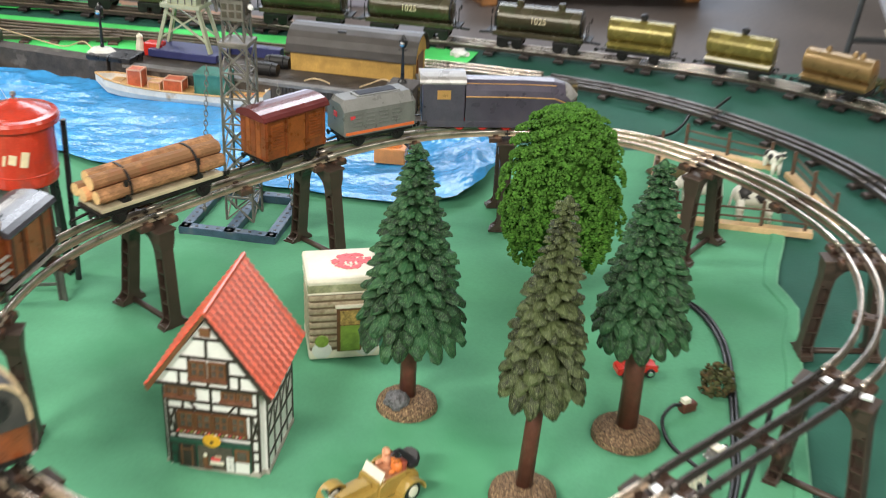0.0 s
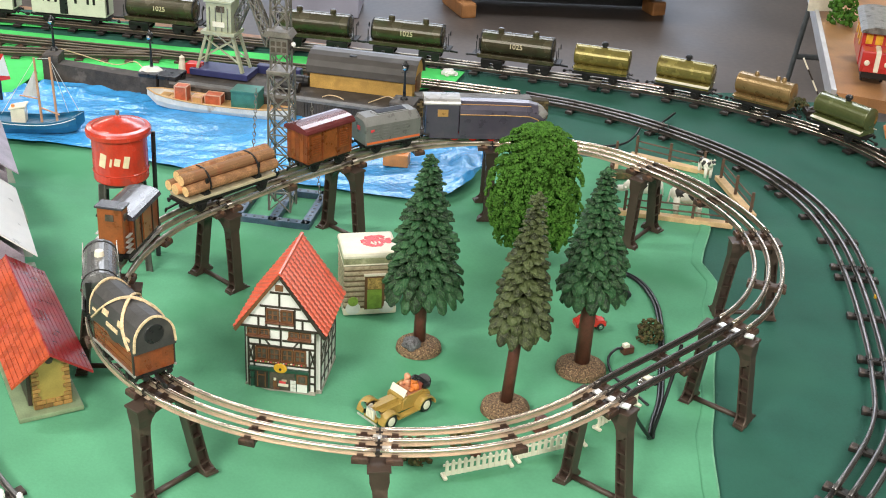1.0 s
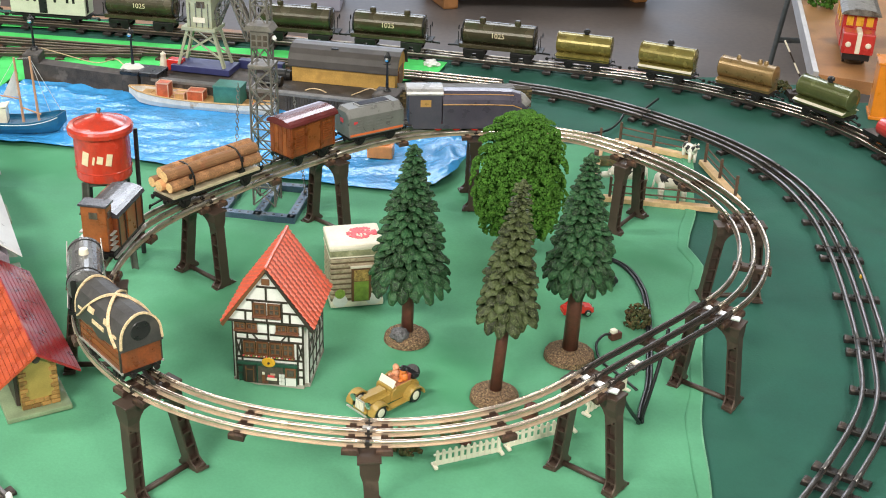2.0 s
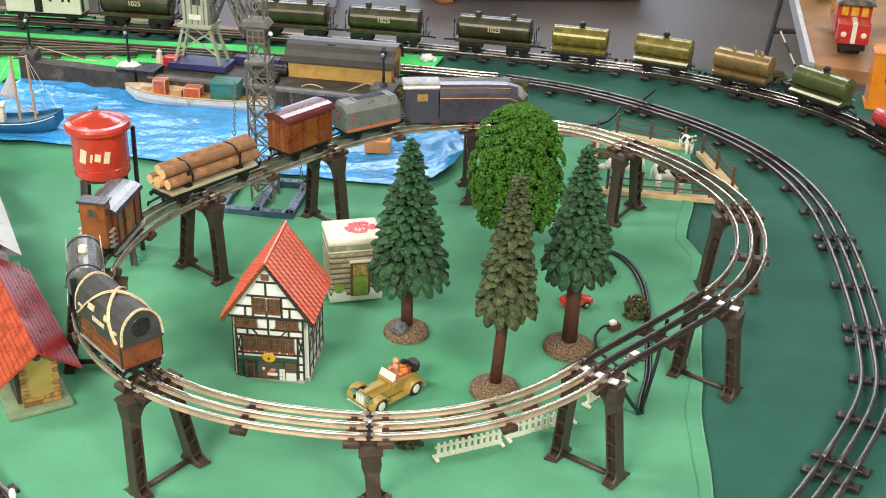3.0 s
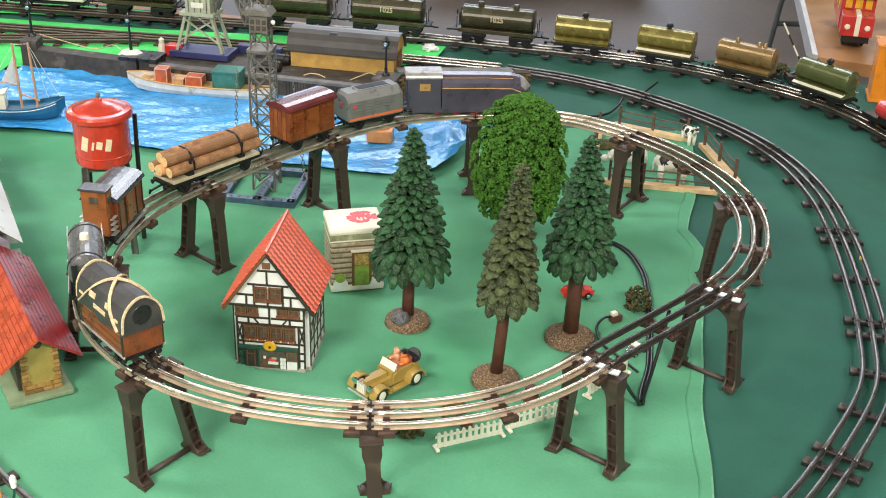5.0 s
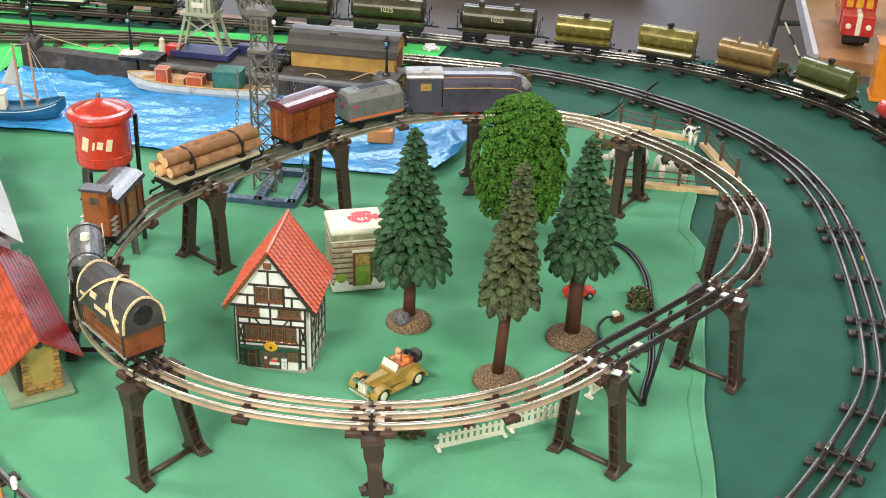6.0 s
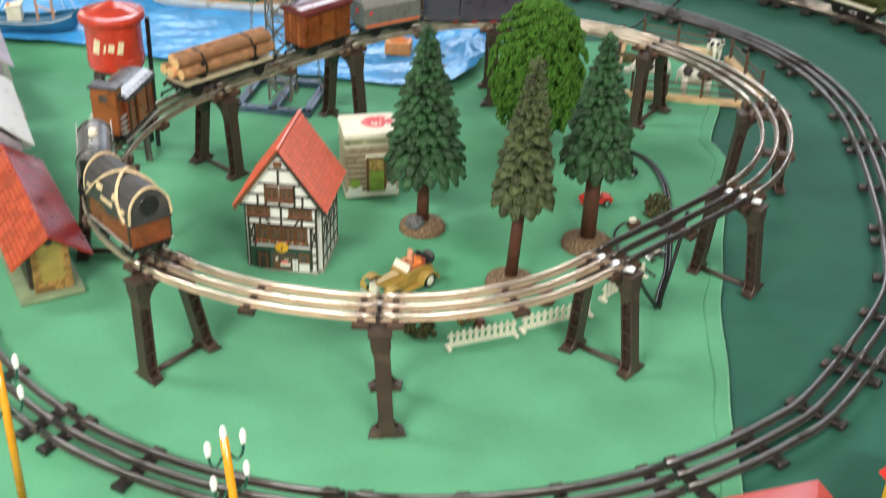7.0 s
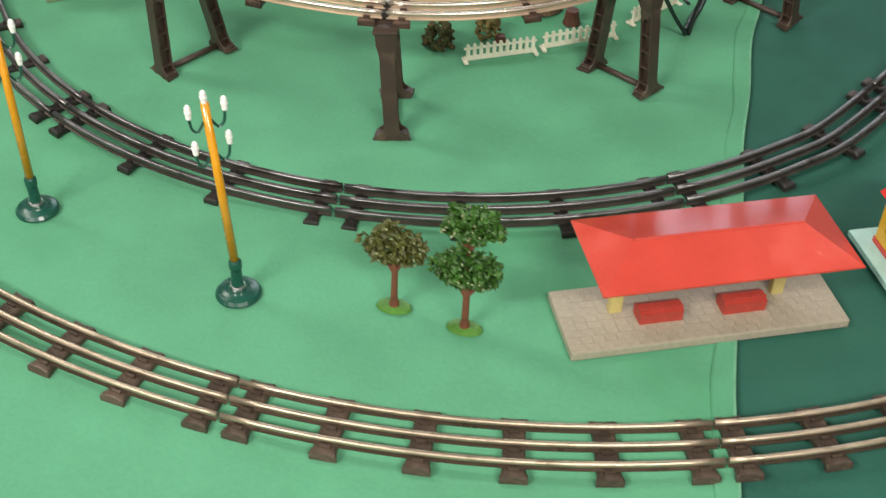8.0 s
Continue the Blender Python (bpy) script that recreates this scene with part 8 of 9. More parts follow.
    # two chains of round links
    for x, y, ztop, zlow in ((-0.048, -0.010, 0.200, 0.012), (0.052, 0.030, 0.175, 0.012)):
        ch = part("chain", lathe([(0.0018, -0.0018), (0.0030, 0), (0.0018, 0.0018)], 8, m=pose(x, y, zlow)), MAST_GREY, t, "thin hanging chain")
        n = int((ztop - zlow) / 0.0062)
        link = None
        for k in range(n):
            f = k / n
            mm = pose(x * (1 - f * 0.25), y * (1 - f * 0.25), zlow + 0.0062 * k, 90, 0, 90 * (k % 2) + 20)
            if link is None:
                bm = bmesh.new()
                ring = [(0.0021 * math.cos(a), 0.0042 * math.sin(a), 0) for a in [2 * math.pi * i / 10 for i in range(11)]]
                for a, b in zip(ring, ring[1:]):
                    rod(bm, a, b, 0.0006, None, 5)
                link = part("link", bm, MAST_GREY, ch)
                link.matrix_basis = mm
            else:
                again(link, mm, ch)


girder_crane()


def portal_crane():
    t = thing("portal_crane", pose(-0.455, 0.882, ZQ, 0, 0, -12), "grey-green portal crane on a navy blue block", "crane")
    part("block", Box((0, 0, 0.006), (0.118, 0.055, 0.012), bevel=0.001), NAVY_BLUE, t, "navy blue base block")
    for y in (-0.018, 0.022):
        for s in (-1, 1):
            part("leg", bar(bmesh.new(), (s * 0.046, y, 0.012), (s * 0.026, y * 0.8, 0.082), 0.007, 0.005), CRANE_GREEN, t)
        for s in (-1, 1):
            part("brace", bar(bmesh.new(), (s * 0.040, y - 0.001, 0.030), (-s * 0.029, y * 0.8 - 0.001, 0.074), 0.0042, 0.0022), CRANE_GREEN, t)
    part("platform", Box((0, 0, 0.085), (0.068, 0.050, 0.007), bevel=0.001), CRANE_GREEN, t)
    cab = part("cab", Box((0.002, 0, 0.116), (0.050, 0.042, 0.056), bevel=0.001), CRANE_GREEN, t)
    for k in range(4):
        part("panel_rib", Box((-0.016 + 0.012 * k, -0.0216, 0.112), (0.0016, 0.0012, 0.046)), GREY_METAL, cab)
    part("nameplate", Box((0.002, -0.0218, 0.103), (0.024, 0.0012, 0.010)), CREAM, cab)
    part("window", Box((0.006, -0.0216, 0.132), (0.016, 0.0010, 0.012)), PANE, cab)
    part("cab_roof", Box((0.002, 0, 0.146), (0.056, 0.048, 0.005), bevel=0.001), CRANE_GREEN, cab)
    lattice(t, "jib", GREY_METAL, 0.008, 0.004, 0.0, 0.22, 8, 0.0024, pose(0.024, 0, 0.092, 0, 26, 0))


portal_crane()

for x, y, mat, s, nm, lab in ((-0.512, 0.888, RED_PAINT, (0.030, 0.022, 0.022), "cargo_crate", "glossy red crate on the quay"), (-0.350, 0.905, NAVY_BLUE, (0.090, 0.016, 0.018), "cargo_block", "long navy block on the quay")):
    ob = part(nm, Box((0, 0, s[2] / 2), s, bevel=0.002), mat)
    ob.matrix_basis = pose(x, y, ZQ - 0.004, 0, 0, -12)
    tagged(ob, lab, "crate")
for x, y, z in ((-0.305, 0.850, 0.046), (-0.318, 0.812, 0.046)):
    t = thing("barrel", pose(x, y, z, 0, 90, -12), "dark grey barrel lying on the quay", "barrel", "quay barrels")
    part("drum", lathe([(0, -0.020), (0.0095, -0.020), (0.0112, -0.009), (0.0112, 0.009), (0.0095, 0.020), (0, 0.020)], 16), FRAME_BLACK, t)
    for h in (-0.011, 0.011):
        part("hoop", lathe([(0.0110, h - 0.001), (0.0118, h), (0.0110, h + 0.001)], 16), BLACK, t)
t = thing("toy_figure", pose(-0.537, 0.890, ZQ), "small plain cream and red toy figure on the quay", "figurine")
part("body", lathe([(0, 0), (0.008, 0), (0.007, 0.012), (0.005, 0.020), (0.0055, 0.026), (0, 0.031)], 10), CREAM, t)
t = thing("toy_figure", pose(0.080, 0.775, 0.012), "small plain pink toy figure on the landing stage", "figurine")
part("body", lathe([(0, 0), (0.007, 0), (0.006, 0.014), (0.004, 0.022), (0.006, 0.027), (0.005, 0.034), (0, 0.036)], 12), FIGURE_PINK, t)
ob = part("toy_bench", Box((0, 0, 0.006), (0.026, 0.010, 0.012), bevel=0.002), RED_PAINT)
ob.matrix_basis = pose(0.050, 0.768, 0.012, 0, 0, 15)
tagged(ob, "small red block on the landing stage", "bench")


# ---- the cow pen ----
FENCE_BROWN = material("weathered_brown_fence", (0.105, 0.060, 0.038), 0.6, var=0.25, scale=120, bump=0.3)


def pen():
    t = thing("cow_pen", pose(0, 0, 0), "wooden cow pen with plank bases and rail fences", "pen")
    runs = [((0.262, 0.421), (0.440, 0.392)), ((0.479, 0.430), (0.454, 0.588)), ((0.440, 0.606), (0.312, 0.672)), ((0.283, 0.645), (0.246, 0.458))]
    for a, b in runs:
        a, b = Vector((*a, 0)), Vector((*b, 0))
        ln = (b - a).length
        d = (b - a).normalized()
        ang = math.atan2(d.y, d.x)
        f = part("fence_panel", Box((ln / 2, 0, 0.004), (ln, 0.014, 0.008), bevel=0.0008), PINE, t, "pale plank base")
        f.matrix_basis = Matrix.Translation((a.x, a.y, Z0 - 0.001)) @ Matrix.Rotation(ang, 4, "Z")
        n = max(3, int(ln / 0.058) + 1)
        for k in range(n):
            x = 0.010 + (ln - 0.020) * k / (n - 1)
            part("post", Box((x, 0.0, 0.024), (0.0044, 0.0044, 0.036), bevel=0.0008), FENCE_BROWN, f)
        for z in (0.018, 0.030):
            bm = bmesh.new()
            for k in range(n - 1):
                x0, x1 = 0.010 + (ln - 0.020) * k / (n - 1), 0.010 + (ln - 0.020) * (k + 1) / (n - 1)
                rod(bm, (x0, -0.003, z + 0.001 * ((k * 7) % 3 - 1)), (x1, -0.003, z + 0.001 * ((k * 5) % 3 - 1)), 0.0014, None, 7)
            part("rail", bm, FENCE_BROWN, f)


pen()


def cow(x, y, rz, s, label, grazing=False):
    """A plain standing toy cow, one mesh. x points to the head."""
    bm = bmesh.new()

    def blob(c, r, sc):
        m = Matrix.Translation(c) @ Matrix.Diagonal((*sc, 1))
        o = bmesh.ops.create_icosphere(bm, subdivisions=3, radius=r)
        bmesh.ops.transform(bm, matrix=m, verts=o["verts"])

    blob((0, 0, 0.030), 0.0148, (1.60, 0.85, 0.95))
    blob((0.014, 0, 0.032), 0.0115, (1.0, 0.85, 1.05))
    blob((-0.015, 0, 0.031), 0.0122, (1.0, 0.9, 1.0))
    hx, hz = (0.036, 0.022) if grazing else (0.033, 0.047)
    rod(bm, (0.020, 0, 0.034), (hx - 0.004, 0, hz), 0.0074, 0.0050, 9)
    blob((hx, 0, hz), 0.0058, (1.5, 0.85, 0.9))
    for sy in (-1, 1):
        blob((hx - 0.006, sy * 0.006, hz + 0.004), 0.0026, (0.7, 1.5, 0.7))
        rod(bm, (hx - 0.005, sy * 0.0025, hz + 0.004), (hx - 0.004, sy * 0.0045, hz + 0.009), 0.0009, 0.0004, 5)
        for lx in (-0.017, 0.015):
            rod(bm, (lx, sy * 0.0065, 0.028), (lx + 0.001, sy * 0.0068, 0.0), 0.0052, 0.0036, 8)
    rod(bm, (-0.026, 0, 0.036), (-0.029, 0, 0.014), 0.0012, 0.0016, 6)
    for f in bm.faces:
        c = f.calc_center_median()
        for px, pz, rx, rz_ in ((-0.014, 0.036, 0.0070, 0.0070), (0.005, 0.034, 0.0056, 0.0078), (0.022, 0.040, 0.0050, 0.0040), (0.036, 0.050, 0.0060, 0.0030)):
            if ((c.x - px) / rx) ** 2 + ((c.z - pz) / rz_) ** 2 < 1:
                f.material_index = 1
    ob = part("toy_cow", bm, [COW, COW_BLACK], smooth=True)
    ob.matrix_basis = pose(x, y, Z0, 0, 0, rz) @ Matrix.Diagonal((s, s, s, 1))
    tagged(ob, label, "toy cow", "cows in the pen")


cow(0.374, 0.433, -6, 1.12, "white toy cow with black patches grazing in the pen", True)
cow(0.432, 0.600, -72, 0.70, "white toy cow with black patches at the pen's fence")
cow(0.308, 0.468, 178, 1.05, "white toy cow with black patches behind a pier", True)
ob = part("hay_mound", lathe([(0, 0.010), (0.014, 0.007), (0.024, 0)], 14, m=Matrix.Diagonal((1.3, 0.8, 1, 1))), BROWN_LEAF)
ob.matrix_basis = pose(0.285, 0.58, Z0)
tagged(ob, "low brown heap in the cow pen", "hay mound")

# ---- wagons on the goods line ----
LINE = spline(MAIN, 0.01)


def on_line(x):
    for a, b in zip(LINE, LINE[1:]):
        if a.x <= x <= b.x:
            f = (x - a.x) / max(b.x - a.x, 1e-9)
            return a.lerp(b, f), math.atan2(b.y - a.y, b.x - a.x)
    return LINE[-1], 0.0


def lettering(text, size, m, mat, parent, name="number"):
    cu = bpy.data.curves.new(name, "FONT")
    cu.body, cu.size, cu.extrude, cu.align_x, cu.align_y = text, size, 0.0003, "CENTER", "CENTER"
    tmp = new("tmp_text", cu)
    me = bpy.data.meshes.new_from_object(tmp)
    bpy.data.objects.remove(tmp)
    me.materials.clear()
    me.materials.append(mat)
    ob = new(name, me)
    ob.parent = parent
    ob.matrix_basis = m
    return ob


def goods_wagon(name, x, label, size=1.0):
    p, a = on_line(x)
    return thing(name, Matrix.Translation((p.x, p.y, 0.0140)) @ Matrix.Rotation(a, 4, "Z") @ Matrix.Diagonal((size, size, size, 1)), label, "tank wagon" if "tank" in name else "wagon", "goods train at the back")


def big_tank(x, label, number=True):
    t = goods_wagon("tank_wagon", x, label, 1.09)
    part("tank", lathe([(0, -0.073), (0.012, -0.0725), (0.0205, -0.070), (0.0215, -0.066), (0.0215, 0.066), (0.0205, 0.070), (0.012, 0.0725), (0, 0.073)], 28, m=pose(0, 0, 0.049, 0, 90, 0)), TANK_GREEN, t)
    for e in (-0.034, 0.034):
        part("dome", lathe([(0, 0.010), (0.0050, 0.0095), (0.0062, 0.0075), (0.0064, 0)], 16, m=pose(e, 0, 0.0685)), TANK_GREEN, t)
    for e in (-0.069, 0.069):
        part("band", lathe([(0.0215, -0.0014), (0.0221, 0), (0.0215, 0.0014)], 28, m=pose(e, 0, 0.049, 0, 90, 0)), FRAME_BLACK, t)
    if number:
        for s in (-1, 1):
            lettering("1025", 0.0135, Matrix.Translation((0, s * 0.0217, 0.050)) @ Matrix.Rotation(math.pi if s > 0 else 0, 4, "Z") @ Matrix.Rotation(math.pi / 2, 4, "X"), CREAM_INK, t)
    part("frame", Box((0, 0, 0.0245), (0.150, 0.036, 0.008), bevel=0.001), TANK_GREEN, t, "olive frame")
    for e in (-1, 1):
        b = part("bogie", Box((e * 0.046, 0, 0.015), (0.042, 0.036, 0.008), bevel=0.001), FRAME_BLACK, t)
        for wx in (-0.0125, 0.0125):
            for y in (-0.0155, 0.0155):
                w = part("wheel", lathe([(0, -0.002), (0.0085, -0.002), (0.0085, 0.002), (0, 0.002)], 16, m=Matrix.Translation((e * 0.046 + wx, y, 0.0085)) @ Matrix.Rotation(math.pi / 2, 4, "X")), FRAME_BLACK, b)
        part("end_rail", Box((e * 0.078, 0.012, 0.036), (0.0014, 0.0014, 0.028)), FRAME_BLACK, t)
        part("end_rail", Box((e * 0.078, -0.012, 0.036), (0.0014, 0.0014, 0.028)), FRAME_BLACK, t)
        part("end_platform", Box((e * 0.079, 0, 0.0245), (0.014, 0.036, 0.003)), FRAME_BLACK, t)
        part("coupling", bar(bmesh.new(), (e * 0.084, 0, 0.020), (e * 0.100, 0, 0.019), 0.005, 0.003), FRAME_BLACK, t)
        part("brake_wheel", lathe([(0.004, -0.0006), (0.0052, 0), (0.004, 0.0006)], 12, m=pose(e * 0.082, 0.010, 0.052, 0, 90, 0)), FRAME_BLACK, t)


def small_tank(x, mat, label, cap=True, bands=False):
    t = goods_wagon("tank_wagon", x, label, 1.04)
    part("tank", lathe([(0, -0.056), (0.010, -0.0558), (0.0190, -0.054), (0.0198, -0.052), (0.0198, 0.052), (0.0190, 0.054), (0.010, 0.0558), (0, 0.056)], 28, m=pose(0, 0, 0.0490, 0, 90, 0)), mat, t)
    if cap:
        part("cap", lathe([(0, 0.012), (0.0042, 0.0115), (0.0068, 0.009), (0.0068, 0.005), (0.0045, 0.004), (0.0045, 0)], 16, m=pose(0.002, 0, 0.0675)), BLACK, t, "black filler cap")
    else:
        for e in (-0.022, 0.020, 0.032):
            part("filler", lathe([(0, 0.008), (0.0030, 0.0075), (0.0044, 0.003), (0.005, 0)], 12, m=pose(e, 0, 0.0680)), mat, t)
    for e in (-0.0530, 0.0530):
        part("band", lathe([(0.0198, -0.0012), (0.0206, 0), (0.0198, 0.0012)], 28, m=pose(e, 0, 0.049, 0, 90, 0)), mat, t)
    part("cradle", prism([(-0.0525, 0.020), (0.0525, 0.020), (0.0525, 0.031), (-0.0525, 0.031)], -0.0195, 0.0195), mat, t)
    part("running_board", Box((0, -0.0205, 0.0275), (0.107, 0.010, 0.0016), Matrix.Rotation(0.35, 4, "X"), bevel=0.0004), CREAM if not bands else mat, t, "pale side board")
    part("running_board", Box((0, 0.0205, 0.0275), (0.107, 0.010, 0.0016), Matrix.Rotation(-0.35, 4, "X"), bevel=0.0004), CREAM if not bands else mat, t, "pale side board")
    underframe(t, 0.110, 0.027)


big_tank(-0.655, "long dark green tank wagon, scuffed, at the yard end")
big_tank(-0.312, "long dark green tank wagon without number", False)
big_tank(-0.112, "long dark green tank wagon numbered 1025")
big_tank(0.119, "long dark olive tank wagon numbered 1025 on the curve")
small_tank(0.293, TANK_OLIVE, "short brassy olive tank wagon with a black cap", bands=True)
small_tank(0.456, TANK_OLIVE, "short brassy olive tank wagon with pale side boards")
small_tank(0.598, TANK_GOLD, "short dull gold tank wagon with pipe fittings", cap=False, bands=True)
small_tank(0.721, TANK_MOSS, "short moss green tank wagon with a black cap")


def boiler_wagon():
    t = goods_wagon("boiler_wagon", 0.797, "low wagon carrying a dark red boiler")
    underframe(t, 0.11, 0.03)
    part("boiler", lathe([(0, -0.018), (0.015, -0.018), (0.016, 0), (0.015, 0.018), (0, 0.018)], 18, m=pose(0.010, -0.020, 0.044, 0, 90, 0)), CABOOSE_RED, t, "dark red boiler")
    part("bracket", Box((0.010, -0.018, 0.025), (0.03, 0.02, 0.010)), FRAME_BLACK, t)
    part("deck", Box((0, 0, 0.0195), (0.108, 0.040, 0.003), bevel=0.0006), FRAME_BLACK, t)


boiler_wagon()


def orange_tower():
    t = thing("toy_tower", pose(0.872, 0.872, Z0 - 0.004, 0, 0, -14), "bright orange square toy tower behind the goods line", "toy building")
    part("wall", Box((0, 0, 0.054), (0.074, 0.060, 0.108), bevel=0.002), WAGON_ORANGE, t)
    part("roof", Box((0, 0, 0.1105), (0.080, 0.066, 0.005), bevel=0.0015), WAGON_ORANGE, t)
    part("lamp", lathe([(0, 0.004), (0.006, 0.003), (0.0065, 0)], 14, m=pose(-0.006, -0.0302, 0.060, 90, 0, 0)), RED_PAINT, t, "round red lamp")
    part("base", Box((0, 0, 0.003), (0.080, 0.066, 0.006), bevel=0.001), WAGON_ORANGE, t)


orange_tower()


def cold_van(x, label):
    t = goods_wagon("cold_van", x, label)
    part("body", Box((0, 0, 0.052), (0.170, 0.046, 0.060), bevel=0.0012), WAGON_WHITE, t, "pale cream body")
    part("roof", loft([(-0.087, vault(0.0245, 0.080, 0.092, 8, 0.9)), (0.087, vault(0.0245, 0.080, 0.092, 8, 0.9))]), WAGON_WHITE, t)
    part("door", Box((-0.010, -0.0233, 0.050), (0.018, 0.0012, 0.052)), BLACK, t, "dark open door")
    for k, (px, w) in enumerate(((-0.074, 0.006), (-0.056, 0.003), (-0.044, 0.009), (-0.028, 0.009), (0.018, 0.009), (0.046, 0.009), (0.060, 0.009))):
        part("letter_bar", Box((px, -0.0233, 0.058), (w * 0.6, 0.0010, 0.018)), FRAME_BLACK, t)
    for e in (-1, 1):
        part("end_ladder", Box((e * 0.0862, -0.012, 0.052), (0.0016, 0.008, 0.05)), FRAME_BLACK, t)
    underframe(t, 0.172, 0.055)


cold_van(-0.862, "pale cream cold van with dark lettering bars")
cold_van(-1.075, "pale cream cold van with dark lettering bars, far end")

# lead that crosses from one ground track to the other
lead3 = thing("track_lead", pose(0, 0, 0), "black lead between two ground tracks", "cable")
part("strand", tube(bmesh.new(), spline([(0.425, 0.895, 0.008), (0.400, 0.860, 0.003), (0.385, 0.83, 0.003), (0.392, 0.800, 0.008)], 0.006), 0.0025, 7), WIRE, lead3)
lead4 = thing("track_lead", pose(0, 0, 0), "black lead running under the cow pen", "cable")
part("strand", tube(bmesh.new(), spline([(0.345, 0.800, 0.008), (0.330, 0.765, 0.003), (0.300, 0.72, 0.003), (0.24, 0.70, 0.003)], 0.006), 0.0022, 7), WIRE, lead4)

# ---- things beyond the table ----
DESK_WOOD = material("brown_table_board", (0.40, 0.20, 0.085), 0.32, var=0.2, scale=9, bump=0.1, tint=(0.22, 0.10, 0.045), mask=0.25, mscale=7)
GREY_TUBE = material("grey_painted_tube", (0.14, 0.16, 0.17), 0.4, 0.5, var=0.15, scale=30)
GREY_CARD = material("grey_card_box", (0.36, 0.35, 0.42), 0.6, var=0.1, scale=6)
BLUE_SHEET = material("pale_blue_display_board", (0.42, 0.54, 0.70), 0.3, var=0.15, scale=3)
SHADE_SHEET = material("dark_display_board", (0.03, 0.03, 0.035), 0.4, var=0.2, scale=5)
STAND_WOOD = material("orange_brown_stand_wood", (0.36, 0.16, 0.055), 0.45, var=0.2, scale=12, bump=0.1)
TRIM_METAL = material("pale_metal_trim", (0.66, 0.66, 0.68), 0.35, 0.5, var=0.08, scale=20)

side = thing("side_table", pose(0, 0, 0), "brown wooden side table with a pale metal edge", "table")
part("tabletop", plate([(0.803, 1.113), (1.9, 0.62), (1.9, 3.2), (1.233, 3.2)], -0.028, -0.001), DESK_WOOD, side)
part("metal_edge", plate([(0.793, 1.117), (0.803, 1.111), (1.233, 3.2), (1.223, 3.2)], -0.035, 0.004), TRIM_METAL, side, "pale metal edge strip")
for lx, ly in ((1.18, 2.60), (1.45, 1.25)):
    part("leg", Rod((lx, ly, -0.028), (lx - 0.08, ly, FLOOR), 0.009, None, 10), GREY_TUBE, side, "splayed grey tube leg")
    part("leg", Rod((lx + 0.4, ly, -0.028), (lx + 0.46, ly, FLOOR), 0.012, None, 10), GREY_TUBE, side, "splayed grey tube leg")
    part("stretcher", Rod((lx - 0.03, ly, -0.36), (lx + 0.42, ly, -0.36), 0.010, None, 8), GREY_TUBE, side)


def caboose():
    t = thing("caboose", pose(0.920, 1.272, 0.0, 0, 0, 76) @ Matrix.Diagonal((1.15, 1.15, 1.15, 1)), "red toy caboose with white band on the side table", "wagon")
    part("body", Box((0.02, 0, 0.062), (0.16, 0.062, 0.066), bevel=0.002), CABOOSE_RED, t)
    part("roof", loft([(-0.075, vault(0.036, 0.094, 0.106, 8, 0.9)), (0.115, vault(0.036, 0.094, 0.106, 8, 0.9))]), GREY_METAL, t)
    part("hood", Box((-0.082, 0, 0.048), (0.046, 0.058, 0.040), bevel=0.003), CABOOSE_RED, t)
    part("white_band", Box((-0.085, 0.0, 0.050), (0.042, 0.010, 0.042), bevel=0.003), CREAM, t, "white band down the front")
    for y in (-0.018, 0.018):
        part("lamp", lathe([(0, 0.003), (0.0045, 0.002), (0.0055, 0)], 12, m=pose(-0.105, y, 0.046, 0, -90, 0)), CREAM, t)
        part("window", Box((-0.061, y, 0.080), (0.0015, 0.012, 0.018)), GOLD, t)
    part("window", Box((-0.061, 0.0, 0.080), (0.0015, 0.013, 0.018)), GOLD, t)
    part("frame", Box((0.0, 0, 0.022), (0.20, 0.05, 0.014), bevel=0.002), FRAME_BLACK, t)
    for x in (-0.06, 0.07):
        for y in (-0.018, 0.018):
            wheel(t, x, y, 0.011, 0.011, 0.005, FRAME_BLACK, FRAME_BLACK)
    for k in range(3):
        part("side_window", Box((-0.02 + 0.045 * k, -0.0315, 0.070), (0.020, 0.0014, 0.022)), GOLD, t)
        part("side_window", Box((-0.02 + 0.045 * k, 0.0315, 0.070), (0.020, 0.0014, 0.022)), GOLD, t)


caboose()
shrub("shrub", 0.970, 1.68, 0.038, 0.085, LEAF, 31, "small green model tree on the side table", 140, 0.0)
ob = part("card_sign", Box((0, 0, 0.07), (0.003, 0.10, 0.14), bevel=0.0005), CREAM)
ob.matrix_basis = pose(0.962, 1.80, 0.0, 0, 0, 100)
tagged(ob, "plain cream card standing on the side table", "card")

t = thing("crossing_barrier", pose(0.727, 0.945, Z0), "toy crossing barrier with a striped arm", "barrier")
part("foot", Box((-0.015, 0.01, 0.006), (0.035, 0.03, 0.012), bevel=0.002), BEAM, t)
part("counterweight", bar(bmesh.new(), (-0.022, 0.01, 0.012), (0.030, 0.02, 0.040), 0.006, 0.005), BEAM, t)
for k in range(5):
    a, b = Vector((0.005, 0.0, 0.010)), Vector((-0.058, 0.0, 0.118))
    part("arm", bar(bmesh.new(), a.lerp(b, k / 5), a.lerp(b, (k + 1) / 5), 0.004, 0.003), CREAM if k % 2 == 0 else BEAM, t)
shrub("shrub", 0.690, 0.985, 0.020, 0.020, BROWN_LEAF, 44, "low green-brown foam tuft at the table's edge", 120)

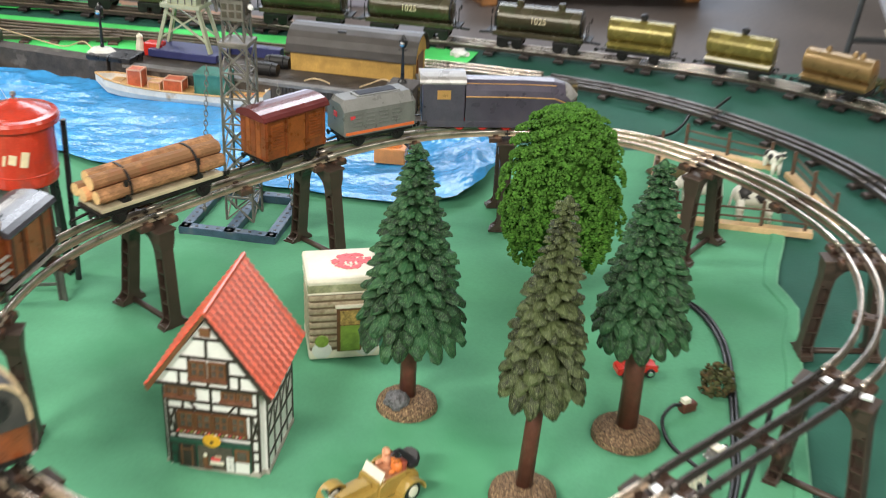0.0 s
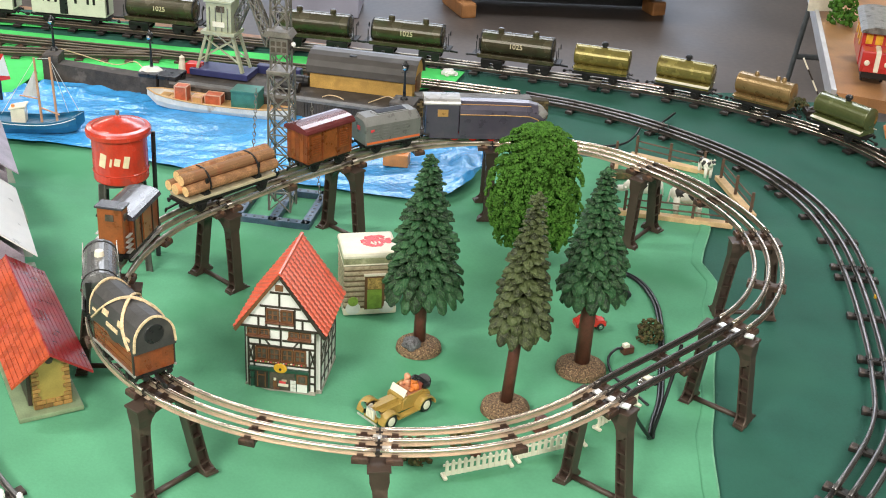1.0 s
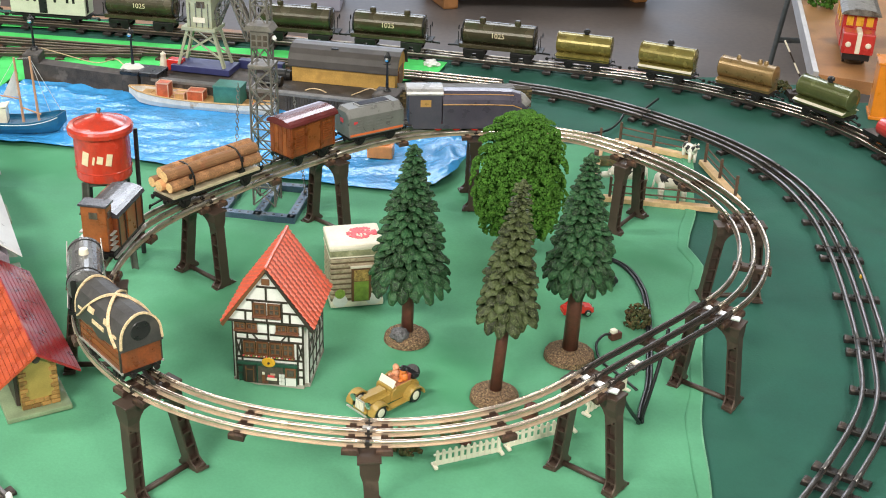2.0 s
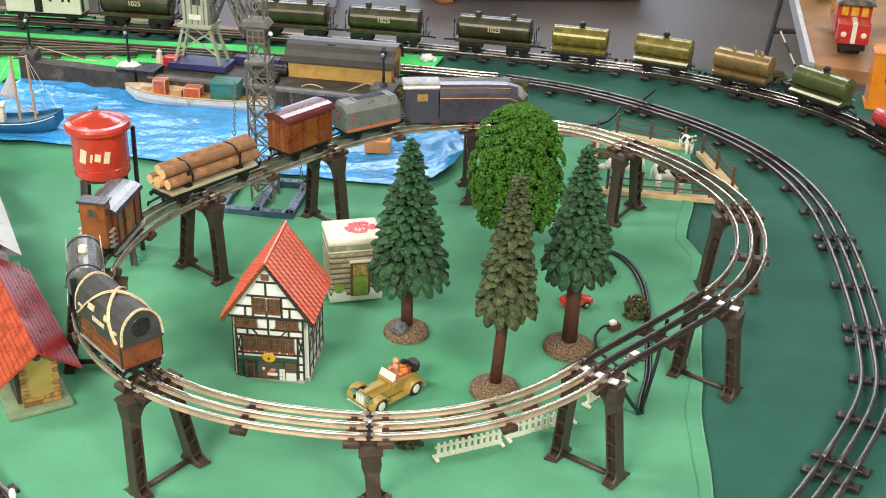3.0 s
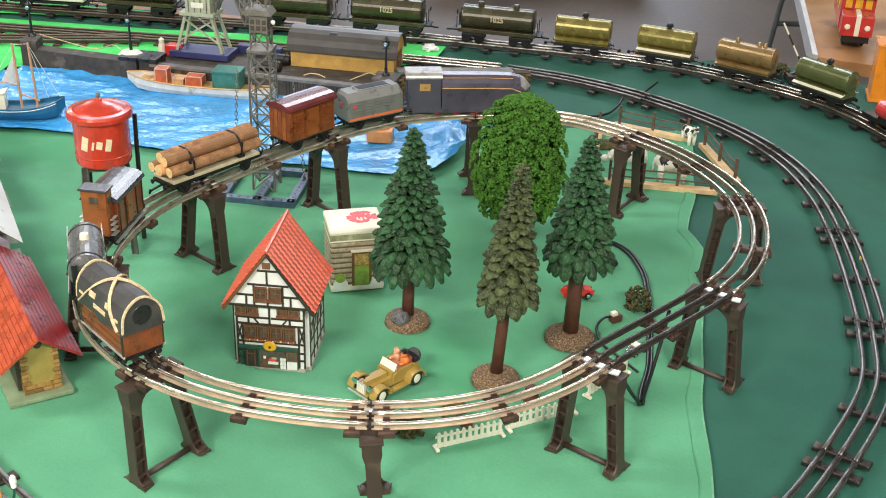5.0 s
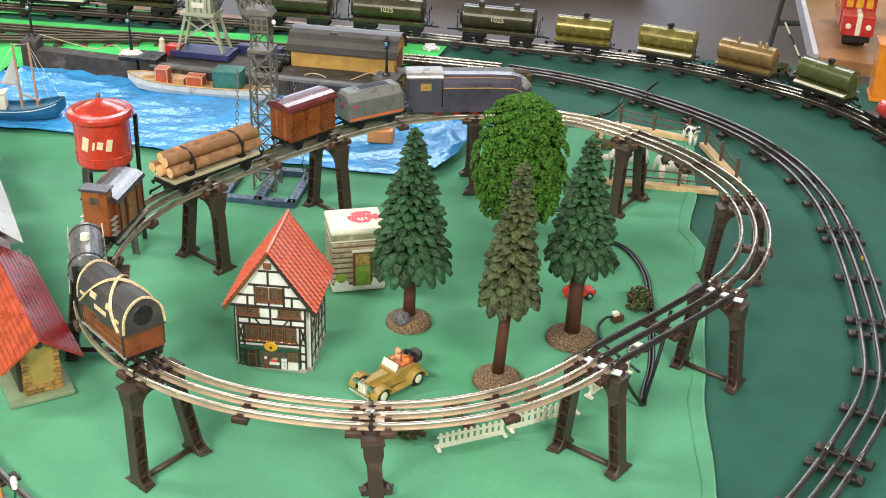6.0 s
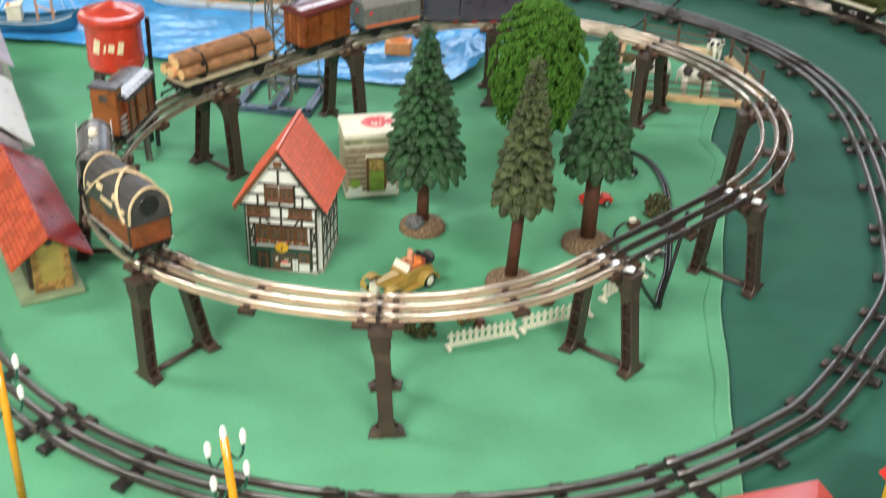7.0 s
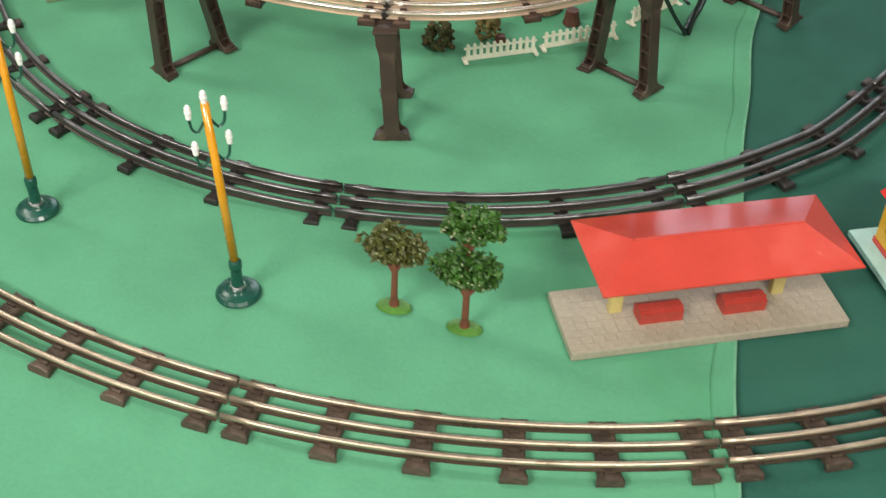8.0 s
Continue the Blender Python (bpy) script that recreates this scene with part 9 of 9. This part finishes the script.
t = thing("yellow_sign", pose(0.760, 0.435, Z0, 0, 0, -25), "tall yellow toy hoarding beside the goods line", "sign")
part("board", Box((0, 0, 0.055), (0.004, 0.12, 0.075), bevel=0.001), YELLOW, t)
for y in (-0.05, 0.05):
    part("post", Box((0, y, 0.010), (0.006, 0.006, 0.020)), WOOD, t)
ob = part("coupling_knob", lathe([(0, 0.006), (0.003, 0.005), (0.0035, 0.002), (0.003, 0)], 10), YELLOW)
ob.matrix_basis = pose(0.597, 0.168, 0.0060)
tagged(ob, "tiny yellow knob beside the track", "knob")

stand = thing("display_stand", pose(0.62, 4.35, FLOOR), "low display stand on orange-brown wooden feet", "display stand")
part("board", Box((-0.13, 0.55, 0.16), (1.19, 1.1, 0.03), Matrix.Rotation(0.06, 4, "Z")), BLUE_SHEET, stand, "pale blue board")
part("trim", Box((-0.13, 0.0, 0.16), (1.21, 0.03, 0.05), Matrix.Rotation(0.06, 4, "Z")), TRIM_METAL, stand, "pale metal trim")
# Dark sheet added for the shadow under the board, no part of the stand.
part("shade_board", Box((-0.12, 0.30, 0.07), (1.0, 0.03, 0.13), Matrix.Rotation(0.06, 4, "Z")), SHADE_SHEET, stand)
for x, fy, fl in ((-0.62, 0.06, 0.30), (0.36, 0.22, 0.12)):
    part("foot", Box((x, fy, 0.035), (0.075, fl, 0.07), Matrix.Rotation(0.35, 4, "Z"), bevel=0.01), STAND_WOOD, stand, "orange-brown wooden foot")
ob = part("grey_box", Box((0, 0, 0.35), (0.34, 0.3, 0.70), bevel=0.01), GREY_CARD)
ob.matrix_basis = pose(-0.64, 4.30, FLOOR)
tagged(ob, "tall plain lilac-grey card box on the hall floor", "box")

t = thing("signal_flag", pose(-0.846, 0.762, Z0 + 0.004, 0, 0, 20), "red and white toy signal board on a dark post", "signal")
part("post", Rod((0, 0, 0), (0, 0, 0.040), 0.003, None, 8), BLACK, t)
part("board", prism([(-0.022, 0.034), (0.020, 0.040), (0.012, 0.088), (-0.022, 0.088)], -0.0015, 0.0015), RED_PAINT, t, "dark red board")
part("white_field", prism([(-0.012, 0.050), (0.019, 0.046), (0.012, 0.086)], -0.0023, 0.0023), WHITE, t, "white triangle")


def paper_scrap(x, y, r, seed):
    """A crumpled scrap of white paper."""
    bm = bmesh.new()
    bmesh.ops.create_icosphere(bm, subdivisions=3, radius=r)
    for v in bm.verts:
        v.co *= 1 + 0.45 * noise.noise(v.co / r * 2.3 + Vector((seed, 0, 0)))
        v.co.z = max(v.co.z * 0.45, -r * 0.2) + r * 0.2
    ob = part("paper_scrap", bm, WHITE)
    ob.matrix_basis = pose(x, y, 0.0032)
    tagged(ob, "crumpled white paper scrap lying on the green mat", "paper", "paper scraps under the goods train")


paper_scrap(-0.215, 1.118, 0.018, 3)
paper_scrap(-0.020, 1.072, 0.016, 8)
